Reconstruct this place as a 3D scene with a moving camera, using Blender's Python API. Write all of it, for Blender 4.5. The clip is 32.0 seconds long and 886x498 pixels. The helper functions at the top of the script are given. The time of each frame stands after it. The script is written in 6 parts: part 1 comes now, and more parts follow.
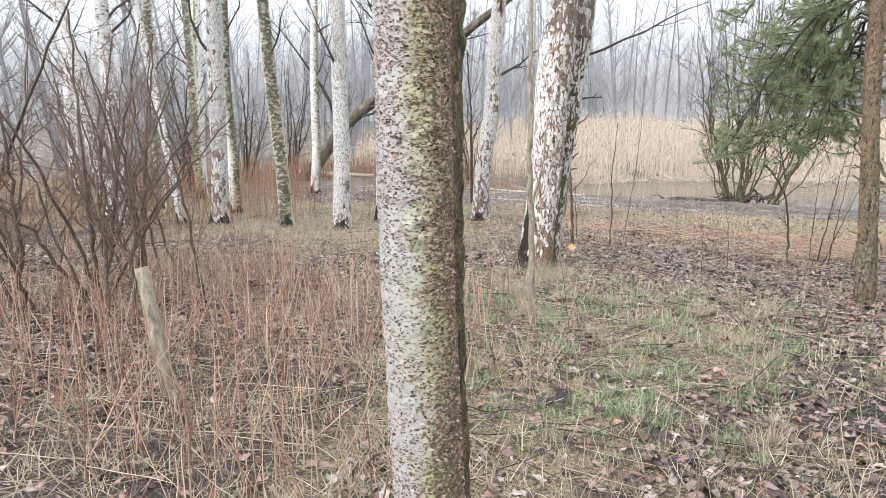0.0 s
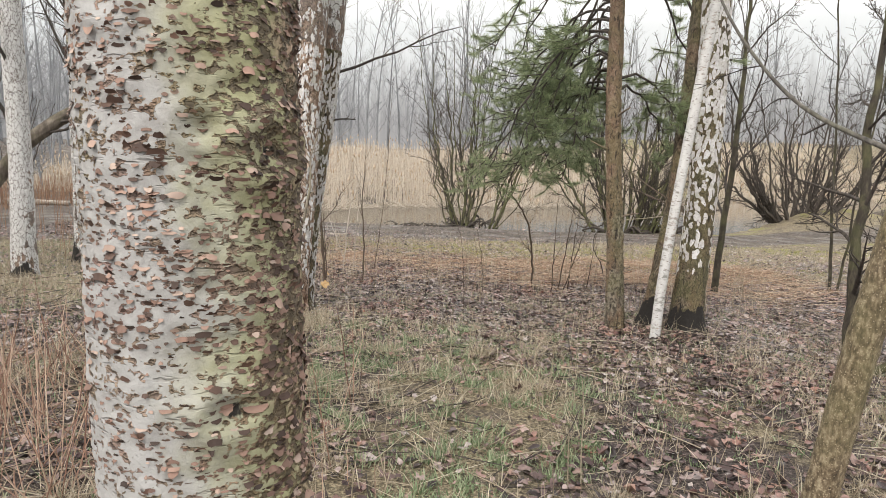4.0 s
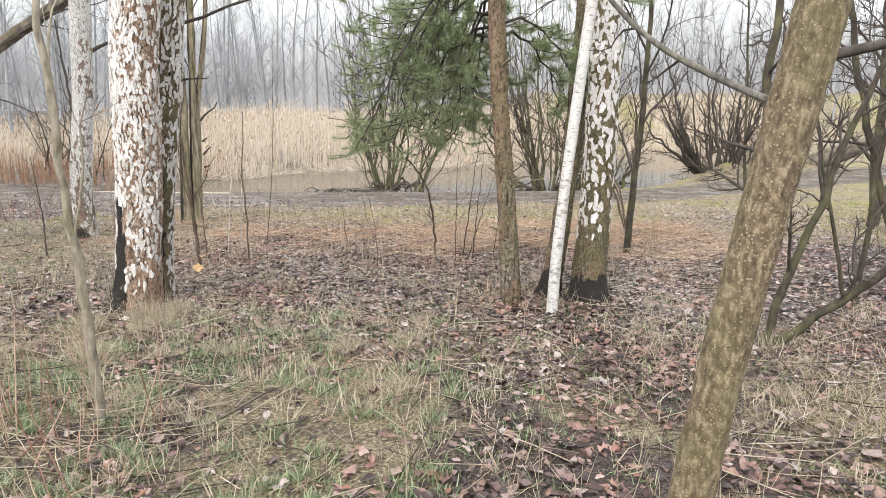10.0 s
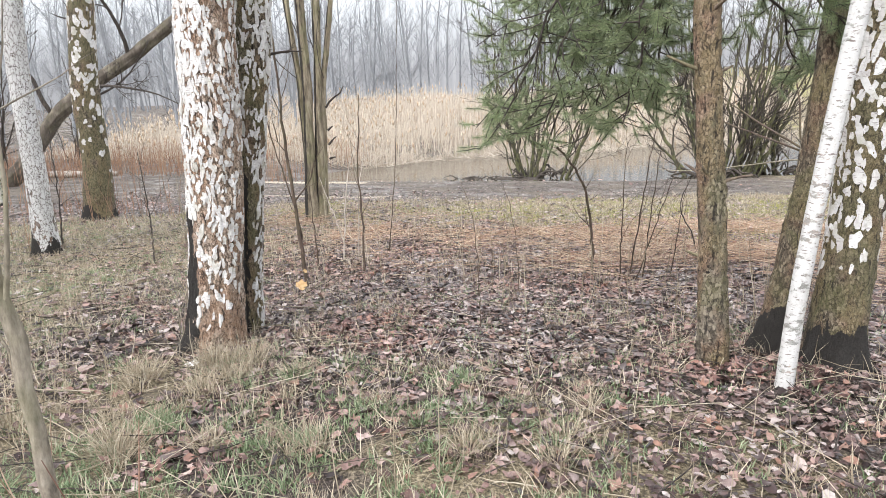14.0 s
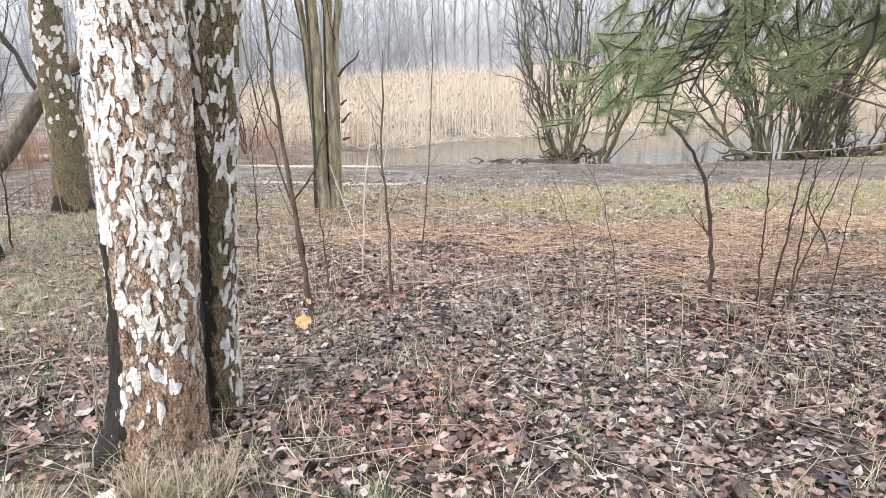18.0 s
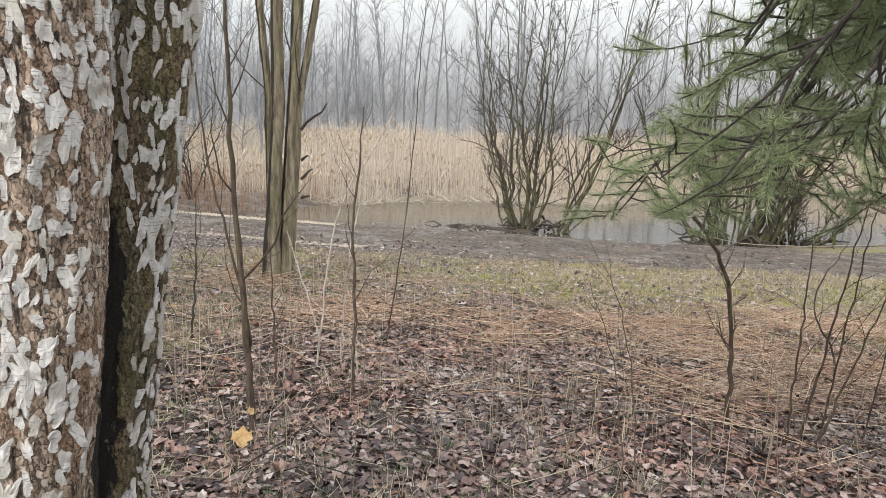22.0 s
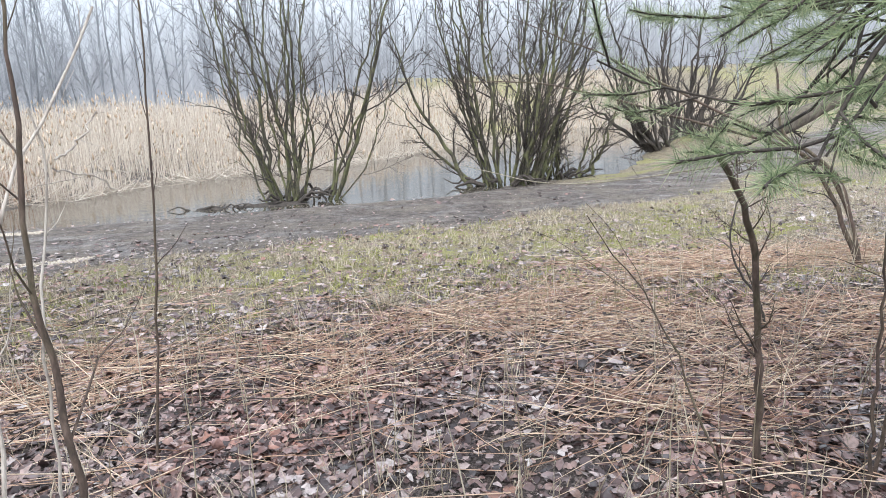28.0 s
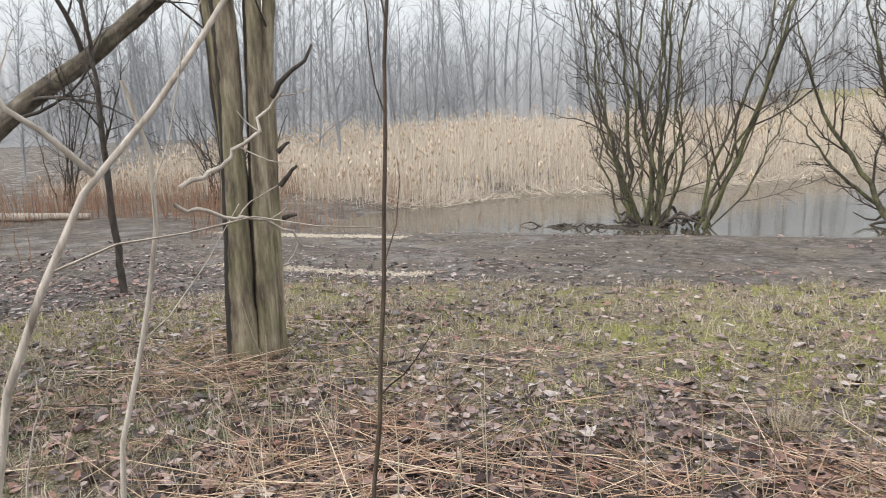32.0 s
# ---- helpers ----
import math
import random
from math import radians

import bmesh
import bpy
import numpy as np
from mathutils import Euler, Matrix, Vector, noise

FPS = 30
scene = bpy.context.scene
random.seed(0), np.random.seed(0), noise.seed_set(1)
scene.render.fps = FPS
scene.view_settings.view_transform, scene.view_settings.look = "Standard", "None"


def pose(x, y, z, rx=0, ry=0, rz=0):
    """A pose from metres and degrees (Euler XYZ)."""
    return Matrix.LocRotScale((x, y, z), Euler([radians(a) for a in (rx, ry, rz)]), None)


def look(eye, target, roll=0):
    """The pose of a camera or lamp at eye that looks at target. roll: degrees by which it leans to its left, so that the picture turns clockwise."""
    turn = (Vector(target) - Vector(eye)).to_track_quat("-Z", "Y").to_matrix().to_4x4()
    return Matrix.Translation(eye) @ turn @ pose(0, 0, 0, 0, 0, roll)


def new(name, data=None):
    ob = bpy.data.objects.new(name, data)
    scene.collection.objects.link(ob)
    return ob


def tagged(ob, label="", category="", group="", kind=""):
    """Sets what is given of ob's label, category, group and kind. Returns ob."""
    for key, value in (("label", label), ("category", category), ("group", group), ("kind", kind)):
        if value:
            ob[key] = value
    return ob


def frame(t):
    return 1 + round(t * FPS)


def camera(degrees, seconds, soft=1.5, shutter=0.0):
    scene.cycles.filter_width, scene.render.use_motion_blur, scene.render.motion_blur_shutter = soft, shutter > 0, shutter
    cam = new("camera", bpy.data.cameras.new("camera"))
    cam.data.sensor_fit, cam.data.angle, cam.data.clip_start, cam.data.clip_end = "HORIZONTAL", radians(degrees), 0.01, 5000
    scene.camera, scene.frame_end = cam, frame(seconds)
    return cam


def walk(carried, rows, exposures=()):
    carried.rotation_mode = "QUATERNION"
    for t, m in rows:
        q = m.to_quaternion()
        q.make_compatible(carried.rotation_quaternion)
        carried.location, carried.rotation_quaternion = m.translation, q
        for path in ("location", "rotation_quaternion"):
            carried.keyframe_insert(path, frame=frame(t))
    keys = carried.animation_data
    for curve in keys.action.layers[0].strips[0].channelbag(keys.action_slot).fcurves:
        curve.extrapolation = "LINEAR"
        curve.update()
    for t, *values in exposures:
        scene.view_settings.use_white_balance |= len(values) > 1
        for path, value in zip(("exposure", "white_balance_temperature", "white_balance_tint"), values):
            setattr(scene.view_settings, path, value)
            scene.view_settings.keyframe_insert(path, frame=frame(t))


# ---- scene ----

cam = camera(68.8, 32.0, soft=0.75, shutter=0.05)
PATH = [
    (0, (1.254, -1.009, 1.639), (0.133, 0.597, 1.23), -0.3),
    (0.5, (1.116, -0.789, 1.592), (0.121, 0.897, 1.185), -0.5),
    (1, (1.052, -0.575, 1.604), (0.159, 1.178, 1.243), 1.5),
    (1.5, (0.933, -0.388, 1.602), (0.255, 1.467, 1.282), 2.5),
    (2, (0.735, -0.241, 1.617), (0.249, 1.675, 1.313), 0.8),
    (2.5, (0.641, -0.152, 1.612), (0.297, 1.792, 1.288), -0.1),
    (3, (0.584, -0.133, 1.603), (0.267, 1.814, 1.274), 1.8),
    (3.5, (0.54, -0.166, 1.602), (0.17, 1.773, 1.28), 1.8),
    (5.5, (0.538, -0.192, 1.549), (0.185, 1.751, 1.226), 2.3),
    (6, (0.563, -0.173, 1.569), (0.302, 1.785, 1.254), 2.2),
    (6.5, (0.568, -0.169, 1.566), (0.357, 1.794, 1.245), 1.9),
    (7, (0.581, -0.184, 1.566), (0.34, 1.772, 1.224), 1.6),
    (7.5, (0.585, -0.175, 1.545), (0.36, 1.778, 1.174), 1.1),
    (8, (0.637, -0.097, 1.526), (0.501, 1.854, 1.105), 0.3),
    (8.5, (0.765, 0.101, 1.535), (0.685, 2.057, 1.128), -0.1),
    (9, (0.934, 0.33, 1.594), (0.675, 2.262, 1.145), 2.1),
    (9.5, (1.047, 0.457, 1.583), (0.806, 2.377, 1.078), 0.8),
    (10, (1.073, 0.716, 1.595), (0.879, 2.658, 1.157), 0.1),
    (10.5, (1.071, 0.94, 1.596), (0.919, 2.879, 1.129), -0.2),
    (11, (1.113, 1.141, 1.571), (0.983, 3.071, 1.066), -1.2),
    (11.5, (1.172, 1.419, 1.611), (0.934, 3.369, 1.232), -0.6),
    (12, (1.156, 1.612, 1.592), (0.803, 3.515, 1.09), -1.4),
    (12.5, (0.981, 1.84, 1.608), (0.527, 3.735, 1.159), -2.4),
    (13, (0.864, 1.995, 1.595), (0.369, 3.864, 1.084), -2.5),
    (13.5, (0.806, 2.259, 1.556), (0.209, 4.11, 1.089), -2.8),
    (15.5, (0.306, 3.255, 1.455), (-0.335, 5.07, 0.912), -0.2),
    (16, (0.236, 3.507, 1.439), (-0.497, 5.31, 0.978), -0.5),
    (16.5, (0.206, 3.75, 1.395), (-0.41, 5.546, 0.767), 1.8),
    (17, (0.039, 3.984, 1.356), (-0.438, 5.834, 0.762), 0.7),
    (17.5, (-0.158, 4.157, 1.369), (-0.718, 6.008, 0.859), -1.5),
    (18, (-0.258, 4.344, 1.316), (-0.914, 6.156, 0.78), -2.3),
    (18.5, (-0.34, 4.611, 1.325), (-0.987, 6.425, 0.784), -0.9),
    (19, (-0.412, 4.749, 1.332), (-1.094, 6.559, 0.821), 0.1),
    (19.5, (-0.602, 4.895, 1.357), (-1.245, 6.749, 0.97), 0.0),
    (20, (-0.75, 4.988, 1.382), (-1.378, 6.855, 1.035), -0.4),
    (20.5, (-0.818, 5.096, 1.378), (-1.402, 6.965, 0.974), 1.2),
    (21, (-0.804, 5.103, 1.373), (-1.363, 6.997, 1.059), 2.7),
    (21.5, (-0.785, 5.086, 1.367), (-1.335, 6.981, 1.043), 2.3),
    (22, (-0.774, 5.085, 1.355), (-1.28, 6.986, 0.991), 2.5),
    (22.5, (-0.771, 5.088, 1.352), (-1.253, 6.993, 0.98), 2.5),
    (23, (-0.769, 5.093, 1.342), (-1.245, 6.992, 0.931), 1.9),
    (23.5, (-0.773, 5.105, 1.324), (-1.205, 7.001, 0.856), 1.5),
    (24, (-0.775, 5.197, 1.315), (-1.086, 7.106, 0.805), 0.6),
    (24.5, (-0.775, 5.382, 1.292), (-1.228, 7.257, 0.764), -0.6),
    (26.5, (-1.152, 6.343, 1.205), (-1.591, 8.187, 0.567), 0.1),
    (27, (-1.314, 6.719, 1.116), (-1.604, 8.608, 0.524), -2.3),
    (27.5, (-1.43, 6.998, 1.118), (-1.417, 8.918, 0.555), -2.0),
    (28, (-1.548, 7.251, 1.117), (-1.316, 9.18, 0.645), -2.5),
    (28.5, (-1.536, 7.489, 1.085), (-1.375, 9.412, 0.561), -1.5),
    (29, (-1.459, 7.717, 1.091), (-1.185, 9.616, 0.525), 1.6),
    (29.5, (-1.551, 7.977, 1.051), (-1.314, 9.903, 0.566), 1.8),
    (30, (-1.627, 8.178, 1.031), (-1.374, 10.083, 0.478), 2.4),
    (30.5, (-1.649, 8.424, 0.987), (-1.463, 10.341, 0.449), -0.7),
    (31, (-1.678, 8.824, 0.991), (-1.734, 10.782, 0.589), -1.4),
    (31.5, (-1.749, 8.969, 1.002), (-2.028, 10.904, 0.58), -2.6),
    (32, (-1.771, 8.983, 1.025), (-2.575, 10.774, 0.644), -2.5),
]
walk(cam, [(t, look(eye, target, roll)) for t, eye, target, roll in PATH],
     [(0.0, 0.82, 6600, 11), (1.0, 0.52, 6550, 11), (2.0, 0.28, 6600, 11), (3.0, 0.35, 7000, 11), (4.5, 0.35, 7150, 11), (6.0, 0.33, 7300, 11), (7.0, 0.35, 7150, 11), (8.0, 0.46, 7200, 11), (9.0, 0.55, 7000, 11), (10.0, 0.74, 6900, 11), (11.0, 0.76, 6850, 11), (12.0, 0.62, 6900, 11), (13.0, 0.72, 6700, 11), (16.0, 1.10, 6550, 11), (17.0, 1.22, 6500, 10), (18.0, 0.95, 6650, 11), (19.0, 1.05, 6480, 11), (20.0, 0.38, 6800, 11), (21.0, 0.36, 6850, 10), (22.0, 0.36, 6900, 10), (23.0, 0.46, 7050, 10), (24.0, 0.98, 7050, 11), (25.5, 1.08, 6700, 10), (26.5, 1.12, 6020, 10), (27.0, 1.17, 5980, 10), (28.0, 0.72, 6100, 10), (29.0, 0.88, 6250, 10), (30.0, 0.52, 6250, 10), (31.0, 0.46, 6200, 10), (32.0, 0.32, 6750, 10)])

# ---------------------------------------------------------------- light
SUN_UP, SUN_TURN = 48.0, 200.0
world = bpy.data.worlds.new("overcast_sky")
scene.world = world
world.use_nodes = True
wn, wl = world.node_tree.nodes, world.node_tree.links
wn.clear()
sky = wn.new("ShaderNodeTexSky")
sky.sky_type = "NISHITA"
sky.sun_disc = False
sky.sun_elevation, sky.sun_rotation = radians(SUN_UP), radians(SUN_TURN)
sky.air_density, sky.dust_density, sky.ozone_density = 1.0, 6.0, 1.0
grey = wn.new("ShaderNodeHueSaturation")
grey.inputs["Saturation"].default_value = 0.16
wl.new(sky.outputs["Color"], grey.inputs["Color"])
veil = wn.new("ShaderNodeMix")
veil.data_type = "RGBA"
veil.inputs["Factor"].default_value = 0.55
veil.inputs["B"].default_value = (13.3, 14.0, 14.9, 1)
wl.new(grey.outputs["Color"], veil.inputs["A"])
back = wn.new("ShaderNodeBackground")
back.inputs["Strength"].default_value = 0.105
wl.new(veil.outputs["Result"], back.inputs["Color"])
wo = wn.new("ShaderNodeOutputWorld")
wl.new(back.outputs["Background"], wo.inputs["Surface"])
sun_data = bpy.data.lights.new("sun", "SUN")
sun_data.energy, sun_data.angle, sun_data.color = 1.5, radians(20), (1.0, 0.98, 0.95)
sun = new("sun", sun_data)
sun.matrix_world = pose(0, 0, 30, 90 - SUN_UP, 0, 180 - SUN_TURN)


# ---------------------------------------------------------------- numbers
def curve_at(table, x):
    xs, ys = zip(*table)
    return np.interp(x, xs, ys)


SHORE = ((-60, 23.6), (-12.0, 22.3), (-7.0, 23.3), (-2.0, 24.0), (0.5, 24.6), (2.5, 25.6), (6.5, 27.2), (9.4, 31.0), (12.0, 36.0), (20.0, 46.0), (60.0, 80.0))
REEDS = ((-60, 27.5), (-17.0, 28.3), (-14.0, 27.6), (-10.5, 28.6), (-8.5, 31.6), (-1.2, 35.5), (3.0, 40.0), (7.0, 44.0), (12.0, 48.0), (60.0, 70.0))
PATHN = ((-60, 8.0), (-14.0, 10.0), (-9.0, 12.2), (-6.5, 15.6), (-3.0, 16.6), (1.0, 17.8), (4.0, 18.8), (10.0, 24.0), (60.0, 60.0))
SLOPE = 0.0577
WATER_Z = -1.66
BANK = -0.25


def smooth(a, b, x):
    u = np.clip((np.asarray(x, float) - a) / (b - a), 0, 1)
    return u * u * (3 - 2 * u)


def _hash(ix, iy, seed):
    n = np.sin(ix * 127.1 + iy * 311.7 + seed * 74.7) * 43758.5453
    return n - np.floor(n)


def vnoise(x, y, seed=0):
    """Smooth value noise, 0 to 1."""
    x, y = np.asarray(x, float), np.asarray(y, float)
    ix, iy = np.floor(x), np.floor(y)
    fx, fy = x - ix, y - iy
    fx, fy = fx * fx * (3 - 2 * fx), fy * fy * (3 - 2 * fy)
    a, b = _hash(ix, iy, seed), _hash(ix + 1, iy, seed)
    c, d = _hash(ix, iy + 1, seed), _hash(ix + 1, iy + 1, seed)
    return (a + (b - a) * fx) * (1 - fy) + (c + (d - c) * fx) * fy


def fbm(x, y, seed=0, octaves=4):
    out, amp, tot = 0.0, 1.0, 0.0
    for k in range(octaves):
        out = out + amp * vnoise(x * 2**k + 11.3 * k, y * 2**k - 7.1 * k, seed + k)
        tot += amp
        amp *= 0.5
    return out / tot


def pond(x, y):
    """Metres inside the pond's near and west shore (negative: on land)."""
    s = np.asarray(y, float) - curve_at(SHORE, x) + 0.55 * (fbm(np.asarray(x) * 0.45, np.asarray(y) * 0.45, 5, 3) - 0.5)
    west = np.asarray(x, float) + 12.6 - 0.25 * (np.asarray(y, float) - 22)
    return np.minimum(s, west)


def ground_z(x, y):
    x, y = np.asarray(x, float), np.asarray(y, float)
    s = pond(x, y)
    z = 0.07 * (fbm(x * 0.35, y * 0.35, 1) - 0.5) * smooth(60, 20, y) + 0.03 * (fbm(x * 2.2, y * 2.2, 2, 3) - 0.5)
    z = z - SLOPE * np.clip(y, -30, 24.6)
    z = z + BANK * smooth(-2.6, 0.0, s) - 0.55 * smooth(0.0, 2.2, s)
    behind = y - curve_at(REEDS, x)
    z = z + 0.50 * smooth(-1.0, 5.0, behind) * smooth(0, 2, s) + 1.5 * smooth(2, 26, behind)
    z = z + 3.4 * smooth(46, 110, y + 0.25 * x) * smooth(-14, 6, x)
    mound = np.exp(-(((x - 12.6) / 2.4) ** 2 + ((y - 31.8) / 1.3) ** 2))
    z = z + 0.75 * mound
    return z


def gz(x, y):
    return float(ground_z(x, y))


def path_mask(x, y):
    n = curve_at(PATHN, x) + 1.1 * (fbm(np.asarray(x) * 0.7, np.asarray(y) * 0.7, 9, 3) - 0.5)
    east = smooth(2.0, 6.0, x)
    return smooth(-0.5, 0.7, np.asarray(y) - n) * smooth(1.0, 0.2, pond(x, y) - 0.6) * (1 - east * smooth(3.2, 4.6, np.asarray(y) - n))


# ---------------------------------------------------------------- materials
def mat_new(name):
    m = bpy.data.materials.new(name)
    m.use_nodes = True
    nt = m.node_tree
    nt.nodes.clear()
    out = nt.nodes.new("ShaderNodeOutputMaterial")
    b = nt.nodes.new("ShaderNodeBsdfPrincipled")
    nt.links.new(b.outputs["BSDF"], out.inputs["Surface"])
    return m, nt, b


class Nodes:
    """A short hand for building node trees."""

    def __init__(self, nt):
        self.nt = nt

    def node(self, kind, **inputs):
        n = self.nt.nodes.new(kind)
        for key, value in inputs.items():
            self.feed(n.inputs[key.replace("_", " ")], value)
        return n

    def feed(self, socket, value):
        if isinstance(value, bpy.types.NodeSocket):
            self.nt.links.new(value, socket)
        else:
            socket.default_value = value

    def coords(self, scale=(1, 1, 1)):
        tc = self.nt.nodes.new("ShaderNodeTexCoord")
        mp = self.nt.nodes.new("ShaderNodeMapping")
        mp.inputs["Scale"].default_value = scale
        self.nt.links.new(tc.outputs["Object"], mp.inputs["Vector"])
        return mp.outputs["Vector"]

    def noise(self, vec, scale, detail=4.0, rough=0.55):
        n = self.node("ShaderNodeTexNoise", Vector=vec, Scale=scale, Detail=detail, Roughness=rough)
        return n.outputs["Fac"]

    def voronoi(self, vec, scale, feature="F1", out="Distance"):
        n = self.nt.nodes.new("ShaderNodeTexVoronoi")
        n.feature = feature
        self.feed(n.inputs["Vector"], vec)
        self.feed(n.inputs["Scale"], scale)
        return n.outputs[out]

    def ramp(self, fac, *stops):
        n = self.nt.nodes.new("ShaderNodeValToRGB")
        el = n.color_ramp.elements
        while len(el) < len(stops):
            el.new(0.5)
        for e, (p, c) in zip(el, stops):
            e.position = p
            e.color = (*c, 1) if len(c) == 3 else c
        self.feed(n.inputs["Fac"], fac)
        return n.outputs["Color"]

    def grey(self, fac, a, b):
        """0 below a, 1 above b."""
        n = self.nt.nodes.new("ShaderNodeMapRange")
        n.interpolation_type = "SMOOTHSTEP"
        self.feed(n.inputs["Value"], fac)
        n.inputs["From Min"].default_value, n.inputs["From Max"].default_value = a, b
        return n.outputs["Result"]

    def mix(self, fac, a, b):
        n = self.nt.nodes.new("ShaderNodeMix")
        n.data_type = "RGBA"
        self.feed(n.inputs["Factor"], fac)
        for key, value in (("A", a), ("B", b)):
            if isinstance(value, tuple) and len(value) == 3:
                value = (*value, 1)
            self.feed(n.inputs[key], value)
        return n.outputs["Result"]

    def warped(self, vec, scale, amount):
        """Places pushed about by noise."""
        n = self.node("ShaderNodeTexNoise", Vector=vec, Scale=scale, Detail=3.0, Roughness=0.6)
        mid = self.vmath("SUBTRACT", n.outputs["Color"], (0.5, 0.5, 0.5))
        return self.vmath("ADD", vec, self.vmath("MULTIPLY", mid, (amount, amount, amount)))

    def vmath(self, op, a, b):
        n = self.nt.nodes.new("ShaderNodeVectorMath")
        n.operation = op
        self.feed(n.inputs[0], a)
        self.feed(n.inputs[1], b)
        return n.outputs[0]

    def math(self, op, a, b=0.0):
        n = self.nt.nodes.new("ShaderNodeMath")
        n.operation = op
        self.feed(n.inputs[0], a)
        self.feed(n.inputs[1], b)
        return n.outputs[0]

    def attr(self, name):
        n = self.nt.nodes.new("ShaderNodeAttribute")
        n.attribute_name = name
        return n.outputs["Fac"]

    def island(self):
        return self.nt.nodes.new("ShaderNodeNewGeometry").outputs["Random Per Island"]

    def bump(self, height, strength, distance=0.01):
        return self.node("ShaderNodeBump", Height=height, Strength=strength, Distance=distance).outputs["Normal"]


def ground_material():
    m, nt, b = mat_new("woodland_floor")
    k = Nodes(nt)
    v = k.coords()
    fine, mid, big = k.noise(v, 48, 6, 0.7), k.noise(v, 7, 6, 0.65), k.noise(v, 1.3, 4)
    humus = k.ramp(fine, (0.36, (0.016, 0.012, 0.011)), (0.5, (0.072, 0.054, 0.049)), (0.66, (0.25, 0.20, 0.182)))
    grass = k.ramp(fine, (0.35, (0.04, 0.032, 0.021)), (0.5, (0.19, 0.155, 0.10)), (0.66, (0.52, 0.44, 0.30)))
    moss = k.ramp(fine, (0.3, (0.085, 0.085, 0.022)), (0.7, (0.37, 0.345, 0.13)))
    mud = k.ramp(k.math("ADD", k.math("MULTIPLY", fine, 0.5), k.math("MULTIPLY", mid, 0.5)), (0.41, (0.028, 0.022, 0.019)), (0.5, (0.088, 0.071, 0.060)), (0.59, (0.21, 0.178, 0.155)))
    mud = k.mix(k.math("MULTIPLY", k.grey(k.noise(v, 0.9, 6, 0.7), 0.48, 0.60), 0.6), mud, k.ramp(fine, (0.35, (0.08, 0.065, 0.05)), (0.65, (0.27, 0.23, 0.18))))
    grassy = k.grey(k.math("ADD", k.attr("grass"), k.math("MULTIPLY", k.math("SUBTRACT", mid, 0.5), 0.9)), 0.35, 0.75)
    col = k.mix(grassy, humus, grass)
    col = k.mix(k.math("MULTIPLY", k.grey(k.noise(v, 3.4, 6, 0.72), 0.50, 0.60), 0.7), col, k.ramp(fine, (0.35, (0.022, 0.017, 0.015)), (0.65, (0.13, 0.10, 0.085))))
    mossy = k.grey(k.math("ADD", k.attr("moss"), k.math("MULTIPLY", k.math("SUBTRACT", mid, 0.5), 0.8)), 0.4, 0.9)
    col = k.mix(k.math("MULTIPLY", mossy, k.math("MULTIPLY", k.grey(k.noise(v, 2.2, 6, 0.72), 0.44, 0.54), 0.95)), col, moss)
    muddy = k.grey(k.math("ADD", k.attr("mud"), k.math("MULTIPLY", k.math("SUBTRACT", mid, 0.5), 0.7)), 0.35, 0.7)
    col = k.mix(muddy, col, mud)
    k.feed(b.inputs["Base Color"], col)
    wet = k.math("MULTIPLY", muddy, k.grey(big, 0.45, 0.65))
    k.feed(b.inputs["Roughness"], k.math("SUBTRACT", 0.85, k.math("MULTIPLY", wet, 0.45)))
    h = k.math("ADD", k.math("MULTIPLY", fine, 0.6), mid)
    k.feed(b.inputs["Normal"], k.bump(h, 0.9, 0.05))
    return m


def water_material():
    m, nt, b = mat_new("pond_water")
    k = Nodes(nt)
    v = k.coords((1, 2.5, 1))
    b.inputs["Base Color"].default_value = (0.085, 0.075, 0.06, 1)
    b.inputs["Roughness"].default_value = 0.03
    b.inputs["IOR"].default_value = 1.33
    b.inputs["Specular IOR Level"].default_value = 1.0
    k.feed(b.inputs["Normal"], k.bump(k.math("ADD", k.noise(v, 1.6, 3), k.math("MULTIPLY", k.noise(v, 9.0, 3), 0.3)), 0.26, 0.012))
    return m


def island_material(name, stops, rough=0.7, spec=0.5, grain=0.25, through_light=0.0, ruddy=0.0):
    """A colour that differs from piece to piece, with a fine grain over it."""
    m, nt, b = mat_new(name)
    k = Nodes(nt)
    col = k.ramp(k.island(), *stops)
    if ruddy:
        tint = k.nt.nodes.new("ShaderNodeMix")
        tint.data_type, tint.blend_type = "RGBA", "MULTIPLY"
        k.feed(tint.inputs["Factor"], k.math("MULTIPLY", k.grey(k.noise(k.coords(), 0.75, 4, 0.6), 0.44, 0.60), ruddy))
        k.feed(tint.inputs["A"], col)
        tint.inputs["B"].default_value = (1.05, 0.66, 0.55, 1)
        col = tint.outputs["Result"]
    n = k.noise(k.coords(), 45, 3)
    dark = k.mix(k.math("MULTIPLY", k.grey(n, 0.35, 0.7), grain), col, (0.05, 0.035, 0.03))
    k.feed(b.inputs["Base Color"], dark)
    b.inputs["Roughness"].default_value = rough
    b.inputs["Specular IOR Level"].default_value = spec
    if through_light:
        thin = k.node("ShaderNodeBsdfTranslucent", Color=dark)
        both = k.nt.nodes.new("ShaderNodeMixShader")
        both.inputs["Fac"].default_value = through_light
        nt.links.new(b.outputs["BSDF"], both.inputs[1])
        nt.links.new(thin.outputs["BSDF"], both.inputs[2])
        out = [x for x in nt.nodes if x.bl_idname == "ShaderNodeOutputMaterial"][0]
        nt.links.new(both.outputs["Shader"], out.inputs["Surface"])
    return m


